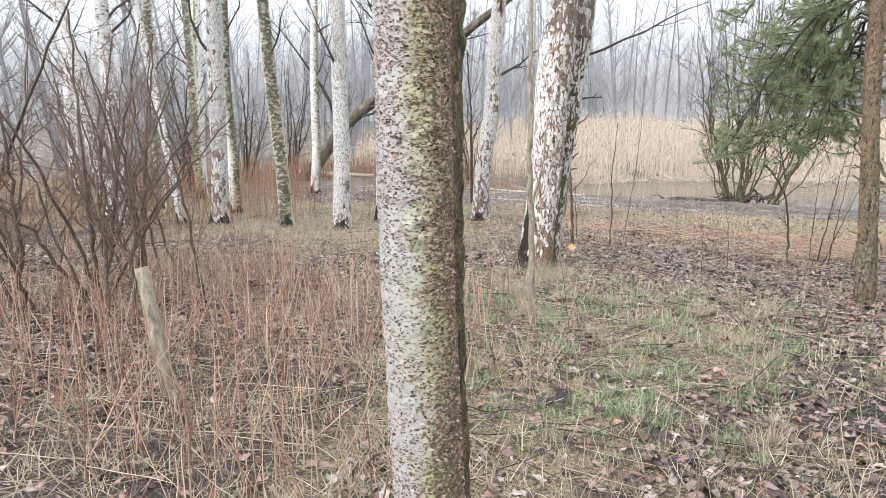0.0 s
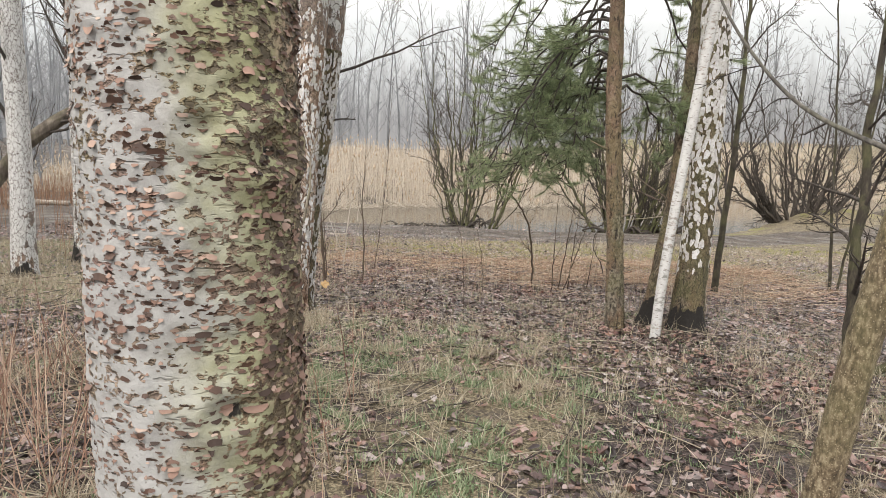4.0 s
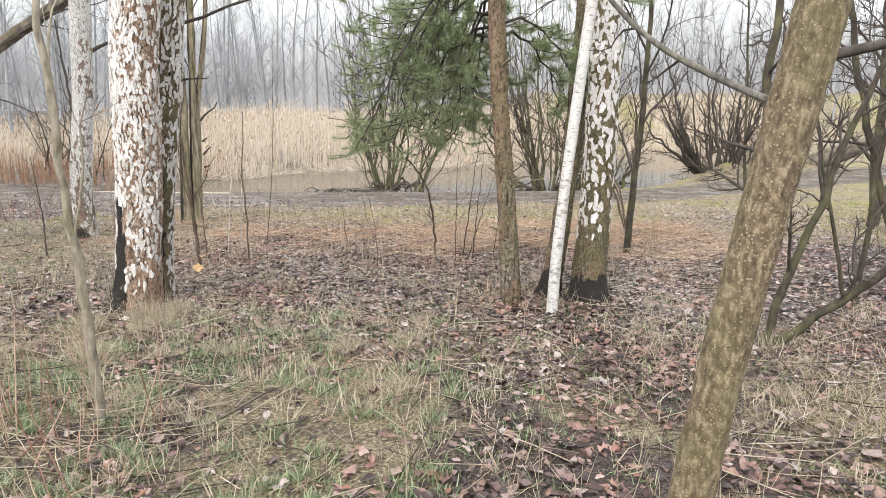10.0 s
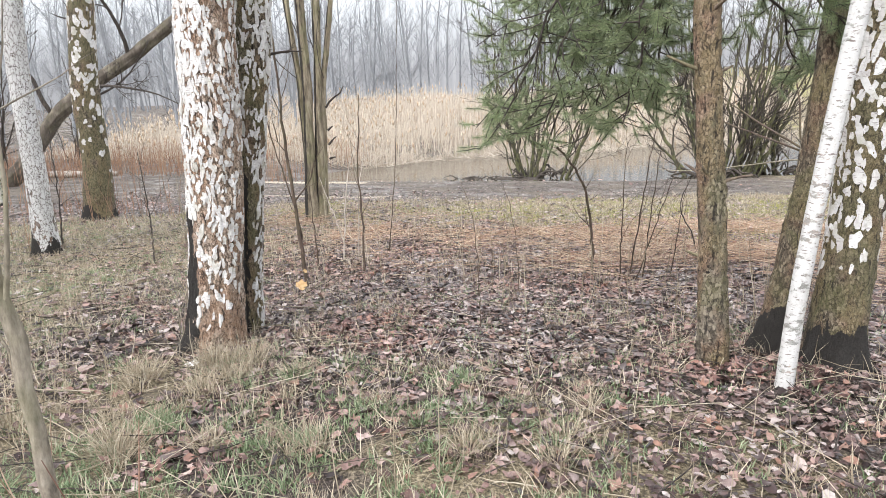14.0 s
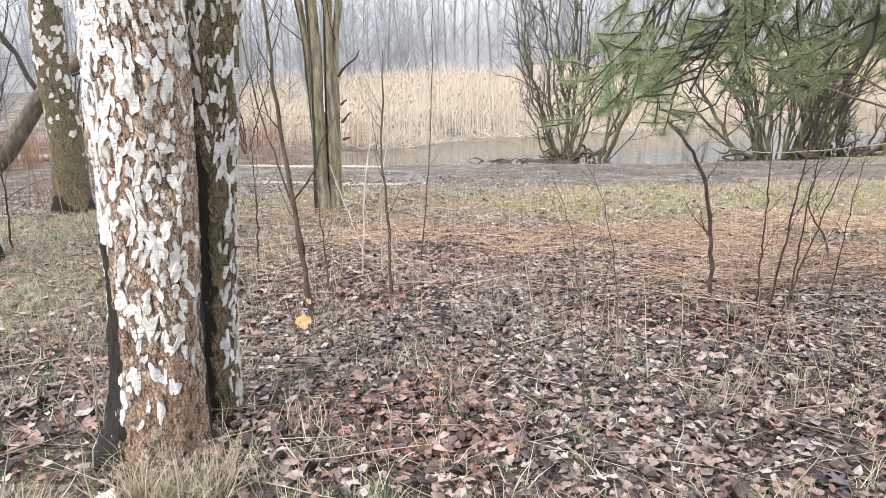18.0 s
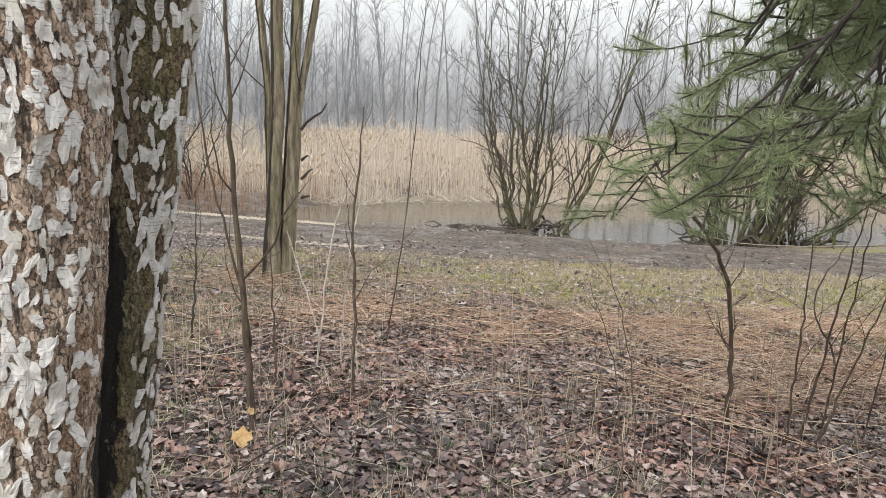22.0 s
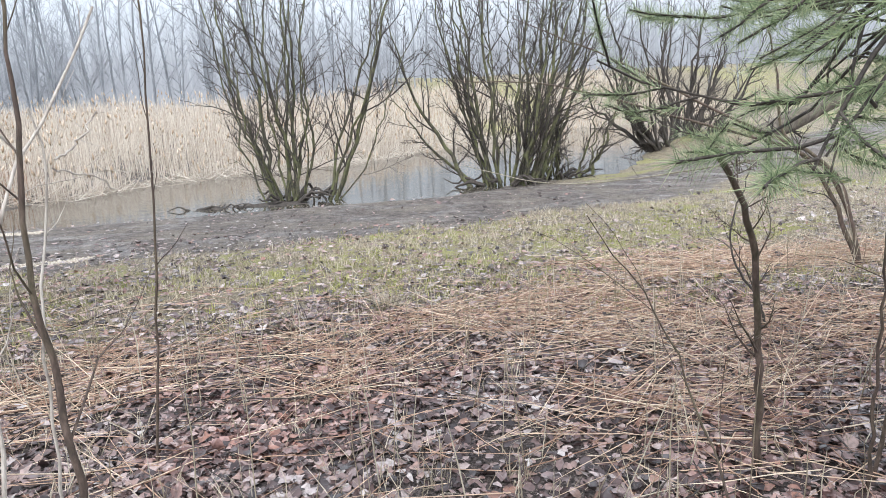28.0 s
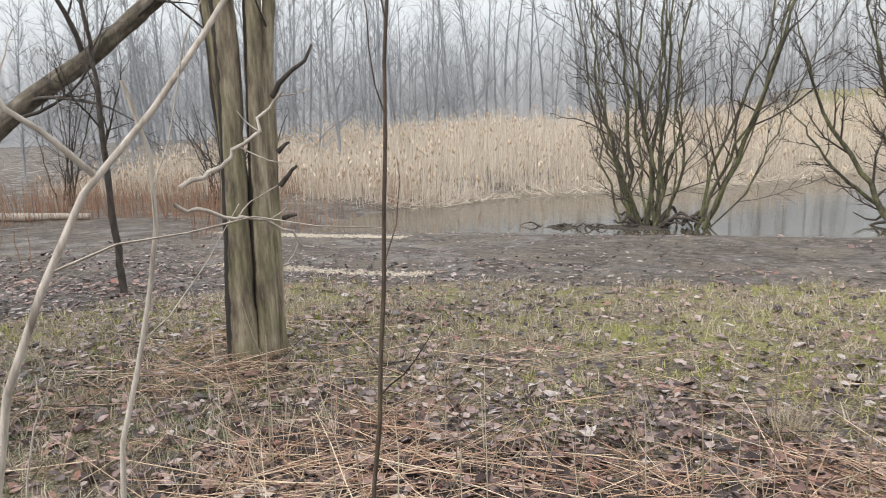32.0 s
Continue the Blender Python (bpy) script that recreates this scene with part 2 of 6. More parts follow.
def bark_material(name, dark, mid, light, scale=20.0, stretch=0.25, green=0.0, rough=0.85, relief=0.6, wet=False, specks=0.0):
    m, nt, b = mat_new(name)
    k = Nodes(nt)
    v = k.coords((1, 1, stretch))
    n, fine = k.noise(v, scale, 6, 0.65), k.noise(v, scale * 5, 4)
    blot = k.noise(k.coords(), 3.0, 4)
    col = k.ramp(n, (0.3, dark), (0.5, mid), (0.72, light))
    col = k.mix(k.math("MULTIPLY", k.grey(fine, 0.5, 0.8), 0.35), col, dark)
    if green:
        col = k.mix(k.math("MULTIPLY", k.grey(blot, 0.42, 0.62), green), col, (0.17, 0.185, 0.07))
    if specks:
        dots = k.grey(k.math("ADD", k.voronoi(k.warped(k.coords(), 90, 0.006), 85), k.math("MULTIPLY", blot, 0.35)), 0.44, 0.36)
        col = k.mix(k.math("MULTIPLY", dots, specks), col, light)
    if wet:
        soak = k.grey(k.math("ADD", k.attr("foot"), k.math("MULTIPLY", k.math("SUBTRACT", k.noise(k.coords((1, 1, 0.3)), 11, 5, 0.65), 0.5), 1.5)), 0.45, 0.6)
        col = k.mix(soak, col, k.ramp(n, (0.3, (0.014, 0.012, 0.011)), (0.7, (0.05, 0.042, 0.036))))
    k.feed(b.inputs["Base Color"], col)
    b.inputs["Roughness"].default_value = rough
    k.feed(b.inputs["Normal"], k.bump(k.math("ADD", n, k.math("MULTIPLY", fine, 0.4)), relief, 0.01))
    return m


def birch_bark(name, low_green=0.5, brown=0.35, lenticels=0.6, tone=1.0, ruddy=1.0, style="flakes", size=(0.045, 0.10)):
    """White bark. On the mesh: "bare" says how much of the white is left (flakes) or how large the brown curls are (flecks), "side" which flank it is, "foot" where it is black."""
    m, nt, b = mat_new(name)
    k = Nodes(nt)
    v = k.coords()
    flat = k.coords((1, 1, 4.5))
    fine, mid, big = k.noise(v, 110, 5), k.noise(v, 26, 5), k.noise(v, 5.0, 4)
    white = k.ramp(k.math("ADD", k.math("MULTIPLY", mid, 0.6), k.math("MULTIPLY", fine, 0.4)), (0.3, (0.56 * tone, 0.545 * tone, 0.535 * tone)), (0.5, (0.74 * tone, 0.735 * tone, 0.73 * tone)), (0.75, (0.83 * tone, 0.83 * tone, 0.83 * tone)))
    lent = k.grey(k.noise(flat, 24, 3, 0.5), 0.60, 0.66)
    white = k.mix(k.math("MULTIPLY", lent, lenticels), white, (0.13, 0.09, 0.075))
    algae = k.math("MULTIPLY", k.grey(k.math("ADD", k.math("MULTIPLY", big, 0.75), k.math("MULTIPLY", k.attr("side"), 0.45)), 0.48, 0.78), low_green)
    white = k.mix(algae, white, k.ramp(mid, (0.3, (0.24, 0.235, 0.125)), (0.7, (0.42, 0.42, 0.27))))
    brownc = k.ramp(k.math("ADD", k.math("MULTIPLY", mid, 0.5), k.math("MULTIPLY", fine, 0.5)), (0.32, (0.075 * ruddy, 0.058, 0.050)), (0.5, (0.25 * ruddy, 0.20, 0.175)), (0.70, (0.47 * ruddy, 0.40, 0.355)))
    rust = k.ramp(fine, (0.3, (0.16, 0.09, 0.055)), (0.7, (0.52, 0.33, 0.22)))
    brownc = k.mix(k.math("MULTIPLY", k.grey(k.noise(k.coords((1, 1, 0.3)), 7.0, 4), 0.45, 0.60), 0.8), brownc, rust)
    moss = k.math("MULTIPLY", k.grey(k.math("ADD", big, k.math("MULTIPLY", k.attr("side"), 0.2)), 0.42, 0.62), low_green * 0.85)
    brownc = k.mix(moss, brownc, k.ramp(fine, (0.3, (0.07, 0.07, 0.03)), (0.7, (0.24, 0.24, 0.11))))
    p = k.warped(k.warped(v, 14, size[0] * 1.9), 60, size[0] * 0.8)
    q = k.vmath("MULTIPLY", p, (1 / size[0], 1 / size[0], 1 / size[1]))
    if style == "flakes":
        ident = k.node("ShaderNodeSeparateColor", Color=k.voronoi(q, 1.0, "F1", "Color")).outputs["Red"]
        edge = k.voronoi(q, 1.0, "DISTANCE_TO_EDGE")
        on = k.math("MULTIPLY", k.grey(k.math("SUBTRACT", k.attr("bare"), ident), -0.02, 0.02), k.grey(k.math("ADD", edge, k.math("MULTIPLY", k.math("SUBTRACT", fine, 0.5), 0.20)), 0.015, 0.05))
        q2 = k.vmath("MULTIPLY", p, (1.7 / size[0], 1.7 / size[0], 2.3 / size[1]))
        edge2 = k.voronoi(q2, 1.0, "DISTANCE_TO_EDGE")
        own = k.node("ShaderNodeSeparateColor", Color=k.voronoi(q2, 1.0, "F1", "Color")).outputs["Red"]
        brownc = k.mix(k.math("MULTIPLY", own, 0.45), brownc, (0.42, 0.36, 0.32))
        crack = k.grey(k.math("ADD", edge2, k.math("MULTIPLY", k.math("SUBTRACT", fine, 0.5), 0.25)), 0.11, 0.02)
        brownc = k.mix(k.math("MULTIPLY", crack, k.grey(big, 0.35, 0.62)), brownc, (0.04, 0.03, 0.025))
        rim = k.grey(k.math("ADD", edge, k.math("MULTIPLY", k.math("SUBTRACT", fine, 0.5), 0.16)), 0.085, 0.01)
        brownc = k.mix(k.math("MULTIPLY", rim, 0.65), brownc, (0.035, 0.027, 0.022))
        bare = k.math("MULTIPLY", k.math("SUBTRACT", 1.0, on), brown)
        # shading painted into the white along flake edges, for relief
        shade = k.math("MULTIPLY", k.grey(edge, 0.14, 0.03), 0.18)
        white = k.mix(shade, white, (0.30, 0.27, 0.25))
        white = k.mix(bare, white, brownc)
        h = k.math("ADD", k.math("MULTIPLY", on, 0.9), k.math("SUBTRACT", k.math("MULTIPLY", fine, 0.35), k.math("MULTIPLY", crack, 0.8)))
        deep = 0.016
    else:
        speck = k.noise(k.vmath("MULTIPLY", k.warped(v, 60, size[0] * 0.5), (0.9 / size[0], 0.9 / size[0], 1.1 / size[1])), 1.0, 2.5, 0.6)
        gap = k.math("ADD", k.math("MULTIPLY", k.math("SUBTRACT", speck, 0.615), 2.4), k.attr("bare"))
        on = k.math("MULTIPLY", k.grey(gap, -0.04, 0.04), brown)
        dark = k.grey(gap, 0.06, 0.30)
        curl = k.mix(dark, brownc, k.mix(0.65, brownc, (0.035, 0.024, 0.02)))
        blot = k.math("MULTIPLY", k.math("SUBTRACT", k.noise(v, 9.0, 5, 0.65), 0.5), 1.1)
        over = k.math("ADD", k.attr("side"), blot)
        white = k.mix(k.math("MULTIPLY", k.grey(over, 0.40, 0.80), low_green), white, k.ramp(mid, (0.3, (0.20, 0.20, 0.085)), (0.7, (0.40, 0.40, 0.22))))
        white = k.mix(k.math("MULTIPLY", k.grey(over, 0.80, 1.10), low_green * 1.3), white, k.ramp(fine, (0.3, (0.20, 0.125, 0.088)), (0.7, (0.52, 0.38, 0.285))))
        white = k.mix(on, white, curl)
        h = k.math("ADD", k.math("MULTIPLY", on, 0.55), k.math("SUBTRACT", k.math("MULTIPLY", fine, 0.35), k.math("MULTIPLY", dark, 0.9)))
        deep = 0.006
    foot = k.grey(k.math("ADD", k.attr("foot"), k.math("MULTIPLY", k.math("SUBTRACT", k.noise(k.coords((1, 1, 0.45)), 18, 5, 0.65), 0.5), 1.7)), 0.45, 0.56)
    white = k.mix(foot, white, k.ramp(fine, (0.3, (0.010, 0.009, 0.008)), (0.7, (0.042, 0.036, 0.032))))
    k.feed(b.inputs["Base Color"], white)
    b.inputs["Roughness"].default_value = 0.75
    h = k.math("ADD", h, k.math("SUBTRACT", k.math("MULTIPLY", mid, 0.5), k.math("MULTIPLY", lent, 0.25)))
    k.feed(b.inputs["Normal"], k.bump(h, 0.85, deep))
    return m


def scaly_bark(name, dark, mid, light, rust, green, cell=(0.013, 0.030)):
    """Cracked brown underbark in small scales, with black furrows and mossy stretches."""
    m, nt, b = mat_new(name)
    k = Nodes(nt)
    v = k.coords()
    fine, mid_n, big = k.noise(v, 130, 5, 0.65), k.noise(v, 30, 5, 0.6), k.noise(k.coords((1, 1, 0.4)), 6.0, 4)
    p = k.warped(k.warped(v, 16, 0.04), 70, 0.014)
    q = k.vmath("MULTIPLY", p, (1 / cell[0], 1 / cell[0], 1 / cell[1]))
    edge = k.voronoi(q, 1.0, "DISTANCE_TO_EDGE")
    own = k.node("ShaderNodeSeparateColor", Color=k.voronoi(q, 1.0, "F1", "Color")).outputs["Red"]
    col = k.ramp(k.math("ADD", k.math("MULTIPLY", own, 0.55), k.math("MULTIPLY", fine, 0.45)), (0.2, dark), (0.5, mid), (0.85, light))
    col = k.mix(k.math("MULTIPLY", k.grey(k.math("ADD", big, k.math("MULTIPLY", k.attr("high"), 0.5)), 0.42, 0.60), rust), col, k.ramp(fine, (0.3, (0.12, 0.060, 0.035)), (0.55, (0.37, 0.21, 0.13)), (0.75, (0.58, 0.41, 0.30))))
    col = k.mix(k.math("MULTIPLY", k.grey(k.math("ADD", k.noise(v, 4.0, 4), k.math("MULTIPLY", k.attr("side"), 0.15)), 0.45, 0.64), green), col, k.ramp(fine, (0.3, (0.075, 0.075, 0.026)), (0.7, (0.29, 0.285, 0.115))))
    crack = k.grey(k.math("ADD", edge, k.math("MULTIPLY", k.math("SUBTRACT", fine, 0.5), 0.3)), 0.13, 0.02)
    col = k.mix(k.math("MULTIPLY", k.math("MULTIPLY", crack, k.grey(mid_n, 0.40, 0.62)), 0.8), col, (0.022, 0.016, 0.012))
    furrow = k.grey(k.noise(k.coords((1, 1, 0.2)), 34, 4, 0.6), 0.58, 0.65)
    col = k.mix(k.math("MULTIPLY", furrow, 0.8), col, (0.016, 0.012, 0.010))
    foot = k.grey(k.math("ADD", k.attr("foot"), k.math("MULTIPLY", k.math("SUBTRACT", k.noise(k.coords((1, 1, 0.45)), 18, 5, 0.65), 0.5), 1.7)), 0.45, 0.56)
    col = k.mix(foot, col, k.ramp(fine, (0.3, (0.008, 0.007, 0.006)), (0.7, (0.035, 0.030, 0.027))))
    k.feed(b.inputs["Base Color"], col)
    b.inputs["Roughness"].default_value = 0.8
    h = k.math("SUBTRACT", k.math("ADD", k.math("MULTIPLY", own, 0.5), k.math("MULTIPLY", fine, 0.5)), k.math("ADD", k.math("MULTIPLY", crack, 0.6), k.math("MULTIPLY", furrow, 0.9)))
    k.feed(b.inputs["Normal"], k.bump(h, 1.0, 0.012))
    return m


def plate_bark(name, tone=1.0, dirt=0.5):
    """White papery bark: grey stains, small dark dashes, a shade of its own for each plate."""
    m, nt, b = mat_new(name)
    k = Nodes(nt)
    v = k.coords()
    fine, mid, big = k.noise(v, 150, 4), k.noise(v, 34, 5, 0.65), k.noise(v, 7.0, 4)
    col = k.ramp(mid, (0.3, (0.50 * tone, 0.485 * tone, 0.48 * tone)), (0.5, (0.74 * tone, 0.735 * tone, 0.74 * tone)), (0.75, (0.86 * tone, 0.86 * tone, 0.87 * tone)))
    col = k.mix(k.math("MULTIPLY", k.island(), 0.55), col, (0.42, 0.385, 0.36))
    col = k.mix(k.math("MULTIPLY", k.grey(k.noise(k.coords((1, 1, 5.0)), 30, 3, 0.5), 0.60, 0.66), 0.55), col, (0.10, 0.07, 0.06))
    col = k.mix(k.math("MULTIPLY", k.grey(big, 0.5, 0.68), dirt), col, k.ramp(fine, (0.3, (0.20, 0.18, 0.12)), (0.7, (0.44, 0.42, 0.31))))
    k.feed(b.inputs["Base Color"], col)
    b.inputs["Roughness"].default_value = 0.62
    k.feed(b.inputs["Normal"], k.bump(k.math("ADD", fine, mid), 0.5, 0.004))
    return m


M_GROUND = ground_material()
M_SCALY = scaly_bark("scaly_brown_bark", (0.11, 0.078, 0.062), (0.49, 0.365, 0.285), (0.74, 0.63, 0.55), 0.65, 0.05)
M_SCALY_DARK = scaly_bark("scaly_mossy_bark", (0.035, 0.028, 0.021), (0.15, 0.118, 0.084), (0.36, 0.30, 0.22), 0.35, 0.42)
M_SCALY_BLACK = scaly_bark("scaly_black_bark", (0.02, 0.016, 0.013), (0.06, 0.046, 0.036), (0.16, 0.125, 0.10), 0.2, 0.25)
M_PINE_SCALES = scaly_bark("scaly_pine_bark", (0.06, 0.049, 0.038), (0.195, 0.163, 0.125), (0.38, 0.33, 0.26), 0.5, 0.35, (0.02, 0.034))
M_PLATE = plate_bark("white_bark_plates", 0.95, 0.45)
M_PLATE_OLD = plate_bark("stained_bark_plates", 0.86, 0.55)
M_WATER = water_material()
M_BIRCH_A = birch_bark("birch_bark_smooth", 0.72, 0.95, 0.15, 0.50, 1.25, "flecks", (0.0108, 0.0088))
M_BIRCH_B = birch_bark("birch_bark_flaking", 0.05, 1.0, 0.12, 1.08, 1.05, "flakes", (0.038, 0.105))
M_BIRCH_FAR = birch_bark("birch_bark_plain", 0.45, 1.0, 0.9, 0.92, 0.6, "flecks", (0.07, 0.045))
M_BIRCH_THIN = birch_bark("birch_bark_young", 0.2, 0.6, 0.8, 0.8, 0.8, "flecks", (0.07, 0.03))
M_CURL = island_material("bark_curls", ((0.0, (0.03, 0.019, 0.015)), (0.4, (0.13, 0.076, 0.058)), (0.75, (0.33, 0.205, 0.16)), (1.0, (0.50, 0.39, 0.33))), 0.7, 0.4, 0.35)
M_TWIG = bark_material("twig_bark", (0.022, 0.018, 0.016), (0.052, 0.043, 0.037), (0.11, 0.09, 0.076), 30)
M_REDTWIG = bark_material("red_twig_bark", (0.055, 0.036, 0.03), (0.14, 0.092, 0.075), (0.25, 0.18, 0.145), 40)
M_SAPLING = bark_material("sapling_bark", (0.032, 0.022, 0.018), (0.08, 0.055, 0.043), (0.16, 0.115, 0.09), 40, 0.3, 0.15)
M_GREYSTEM = bark_material("grey_stem_bark", (0.10, 0.085, 0.07), (0.26, 0.225, 0.18), (0.42, 0.37, 0.31), 35, 0.3, 0.25)
M_PALE = bark_material("bare_dead_wood", (0.22, 0.19, 0.16), (0.46, 0.41, 0.36), (0.62, 0.57, 0.51), 30, 0.15)
M_PINE = bark_material("pine_bark_low", (0.06, 0.045, 0.038), (0.17, 0.125, 0.10), (0.28, 0.22, 0.175), 26, 0.35, 0.35, 0.9, 0.9)
M_LEAN = bark_material("speckled_bark", (0.04, 0.029, 0.019), (0.165, 0.122, 0.075), (0.42, 0.35, 0.24), 60, 0.5, 0.22, 0.8, 1.0, False, 0.7)
M_WILLOW = bark_material("willow_bark", (0.020, 0.017, 0.013), (0.055, 0.049, 0.033), (0.15, 0.135, 0.085), 20, 0.25, 0.45)
M_DARKWOOD = bark_material("wet_dark_wood", (0.02, 0.017, 0.015), (0.055, 0.045, 0.038), (0.10, 0.085, 0.07), 16, 0.3)
M_ALDER = bark_material("furrowed_bark", (0.032, 0.026, 0.020), (0.20, 0.165, 0.118), (0.44, 0.385, 0.285), 18, 0.15, 0.3, 0.9, 1.0, True)
M_NEEDLE = island_material("pine_needles", ((0.0, (0.13, 0.185, 0.095)), (0.5, (0.28, 0.355, 0.19)), (1.0, (0.52, 0.56, 0.35))), 0.45, 0.5, 0.0, 0.5)
M_LEAF = island_material("fallen_leaves", ((0.0, (0.020, 0.014, 0.016)), (0.26, (0.060, 0.038, 0.038)), (0.52, (0.175, 0.118, 0.112)), (0.70, (0.34, 0.255, 0.24)), (0.78, (0.30, 0.175, 0.13)), (0.90, (0.41, 0.345, 0.335)), (1.0, (0.52, 0.47, 0.45))), 0.30, 0.5, 0.4, 0.06, 0.5)
M_STRAW = island_material("dead_grass", ((0.0, (0.28, 0.225, 0.16)), (0.5, (0.45, 0.385, 0.29)), (1.0, (0.63, 0.57, 0.46))), 0.6, 0.4, 0.1, 0.25)
M_RUST = island_material("rusty_stalks", ((0.0, (0.22, 0.12, 0.082)), (0.5, (0.52, 0.345, 0.24)), (1.0, (0.74, 0.61, 0.46))), 0.6, 0.4, 0.1)
M_GRASS = island_material("green_grass", ((0.0, (0.12, 0.18, 0.09)), (0.5, (0.24, 0.31, 0.18)), (1.0, (0.44, 0.49, 0.33))), 0.5, 0.4, 0.05, 0.3)
M_TURF = island_material("mossy_turf", ((0.0, (0.16, 0.175, 0.04)), (0.5, (0.33, 0.335, 0.105)), (1.0, (0.54, 0.52, 0.25))), 0.55, 0.4, 0.1, 0.25)
M_FALLEN = bark_material("old_fallen_bark", (0.035, 0.028, 0.023), (0.10, 0.082, 0.066), (0.21, 0.18, 0.15), 5, 0.4, 0.12, 0.9, 1.0)
M_BRAMBLE = island_material("reddish_stalks", ((0.0, (0.19, 0.10, 0.075)), (0.5, (0.40, 0.25, 0.185)), (1.0, (0.60, 0.46, 0.36))), 0.55, 0.4, 0.1)
M_BARE = bark_material("dark_bare_bark", (0.014, 0.011, 0.009), (0.042, 0.034, 0.025), (0.10, 0.085, 0.06), 24, 0.25, 0.25, 0.85, 0.8)
M_GREYBARK = bark_material("grey_branch_bark", (0.05, 0.045, 0.04), (0.13, 0.12, 0.108), (0.26, 0.245, 0.225), 35, 0.4, 0.15)
M_CRUMB = island_material("pale_crumbs", ((0.0, (0.34, 0.29, 0.23)), (0.5, (0.50, 0.44, 0.36)), (1.0, (0.66, 0.61, 0.53))), 0.8, 0.3, 0.1)
M_REED = island_material("dry_reeds", ((0.0, (0.38, 0.315, 0.255)), (0.5, (0.545, 0.475, 0.395)), (1.0, (0.71, 0.645, 0.56))), 0.7, 0.3, 0.05, 0.25)
M_PLUME = island_material("reed_heads", ((0.0, (0.38, 0.28, 0.19)), (1.0, (0.58, 0.49, 0.39))), 0.8, 0.2, 0.0)
M_BRUSH = island_material("rust_brush", ((0.0, (0.20, 0.105, 0.07)), (1.0, (0.42, 0.27, 0.18))), 0.8, 0.3, 0.05)
M_YELLOW = bark_material("yellow_leaf", (0.34, 0.19, 0.08), (0.50, 0.33, 0.15), (0.60, 0.45, 0.26), 25, 1.0, 0, 0.5, 0.3)
M_PAPER = bark_material("white_scrap", (0.6, 0.6, 0.58), (0.75, 0.75, 0.73), (0.82, 0.82, 0.8), 20, 1.0, 0, 0.5, 0.2)
# the distance haze is mixed into this blue-grey bark colour
M_HAZEBARK = bark_material("haze_tinted_bark", (0.16, 0.17, 0.185), (0.25, 0.26, 0.28), (0.40, 0.41, 0.43), 3, 0.2, 0.0, 0.95, 0.1)


# ---------------------------------------------------------------- mesh helpers
def mesh_np(name, verts, faces, smooth_on=True):
    """A mesh from an array of places and one of faces, all with the same number of corners."""
    me = bpy.data.meshes.new(name)
    verts, faces = np.asarray(verts, np.float32), np.asarray(faces, np.int32)
    n, k = faces.shape
    me.vertices.add(len(verts))
    me.vertices.foreach_set("co", verts.ravel())
    me.loops.add(n * k)
    me.loops.foreach_set("vertex_index", faces.ravel())
    me.polygons.add(n)
    me.polygons.foreach_set("loop_start", np.arange(n, dtype=np.int32) * k)
    me.polygons.foreach_set("use_smooth", np.full(n, smooth_on))
    me.update(calc_edges=True)
    return me


def set_attr(me, name, values):
    a = me.attributes.new(name, "FLOAT", "POINT")
    a.data.foreach_set("value", np.asarray(values, np.float32))


def piece(name, me, material, parent=None, label=""):
    ob = new(name, me)
    me.materials.append(material)
    if parent is not None:
        ob.parent = parent
    if label:
        ob["label"] = label
    if parent is not None and name in ("crown", "needles", "creeper", "tuft"):
        ob["kind"] = "stuff"
    return ob


def thing(name, place, label, category, group="", kind=""):
    ob = new(name)
    ob.location = place
    ob.empty_display_size = 0.1
    return tagged(ob, label, category, group, kind)


class Tubes:
    """Gathers tapered round limbs into one mesh of quads."""

    def __init__(self):
        self.v, self.f, self.n = [], [], 0

    def add(self, pts, radii, segs=6, cap=True):
        pts = np.asarray(pts, float)
        r = np.asarray(radii, float)
        tang = np.gradient(pts, axis=0)
        tang /= np.linalg.norm(tang, axis=1)[:, None] + 1e-9
        ref = np.array([1.0, 0.0, 0.0]) if abs(tang[0][0]) < 0.9 else np.array([0.0, 1.0, 0.0])
        side = np.cross(tang, ref)
        side /= np.linalg.norm(side, axis=1)[:, None] + 1e-9
        other = np.cross(tang, side)
        ang = np.arange(segs) * 2 * np.pi / segs
        ring = pts[:, None] + r[:, None, None] * (np.cos(ang)[None, :, None] * side[:, None] + np.sin(ang)[None, :, None] * other[:, None])
        m = len(pts)
        a = np.arange(m - 1)[:, None] * segs + np.arange(segs)[None]
        b = np.arange(m - 1)[:, None] * segs + (np.arange(segs)[None] + 1) % segs
        self.f.append(np.stack([a, b, b + segs, a + segs], -1).reshape(-1, 4) + self.n)
        self.v.append(ring.reshape(-1, 3))
        self.n += m * segs
        if cap and segs >= 4 and segs % 2 == 0 and r[-1] > 0.004:
            # a flat sawn or broken end
            top = np.arange(segs) + (m - 1) * segs + self.n - m * segs
            for i in range(segs // 2 - 1):
                self.f.append(np.array([[top[i], top[i + 1], top[segs - 2 - i], top[segs - 1 - i]]]))

    def mesh(self, name):
        return mesh_np(name, np.concatenate(self.v), np.concatenate(self.f))


def bent(rng, p, d, length, n=6, wander=0.12, lift=0.0):
    """A wandering line of n + 1 points from p along d."""
    p, d = np.array(p, float), np.array(d, float)
    d /= np.linalg.norm(d)
    pts, step = [p.copy()], length / n
    for _ in range(n):
        d = d + rng.normal(0, wander, 3) + (0, 0, lift)
        d /= np.linalg.norm(d)
        p = p + d * step
        pts.append(p.copy())
    return np.array(pts)


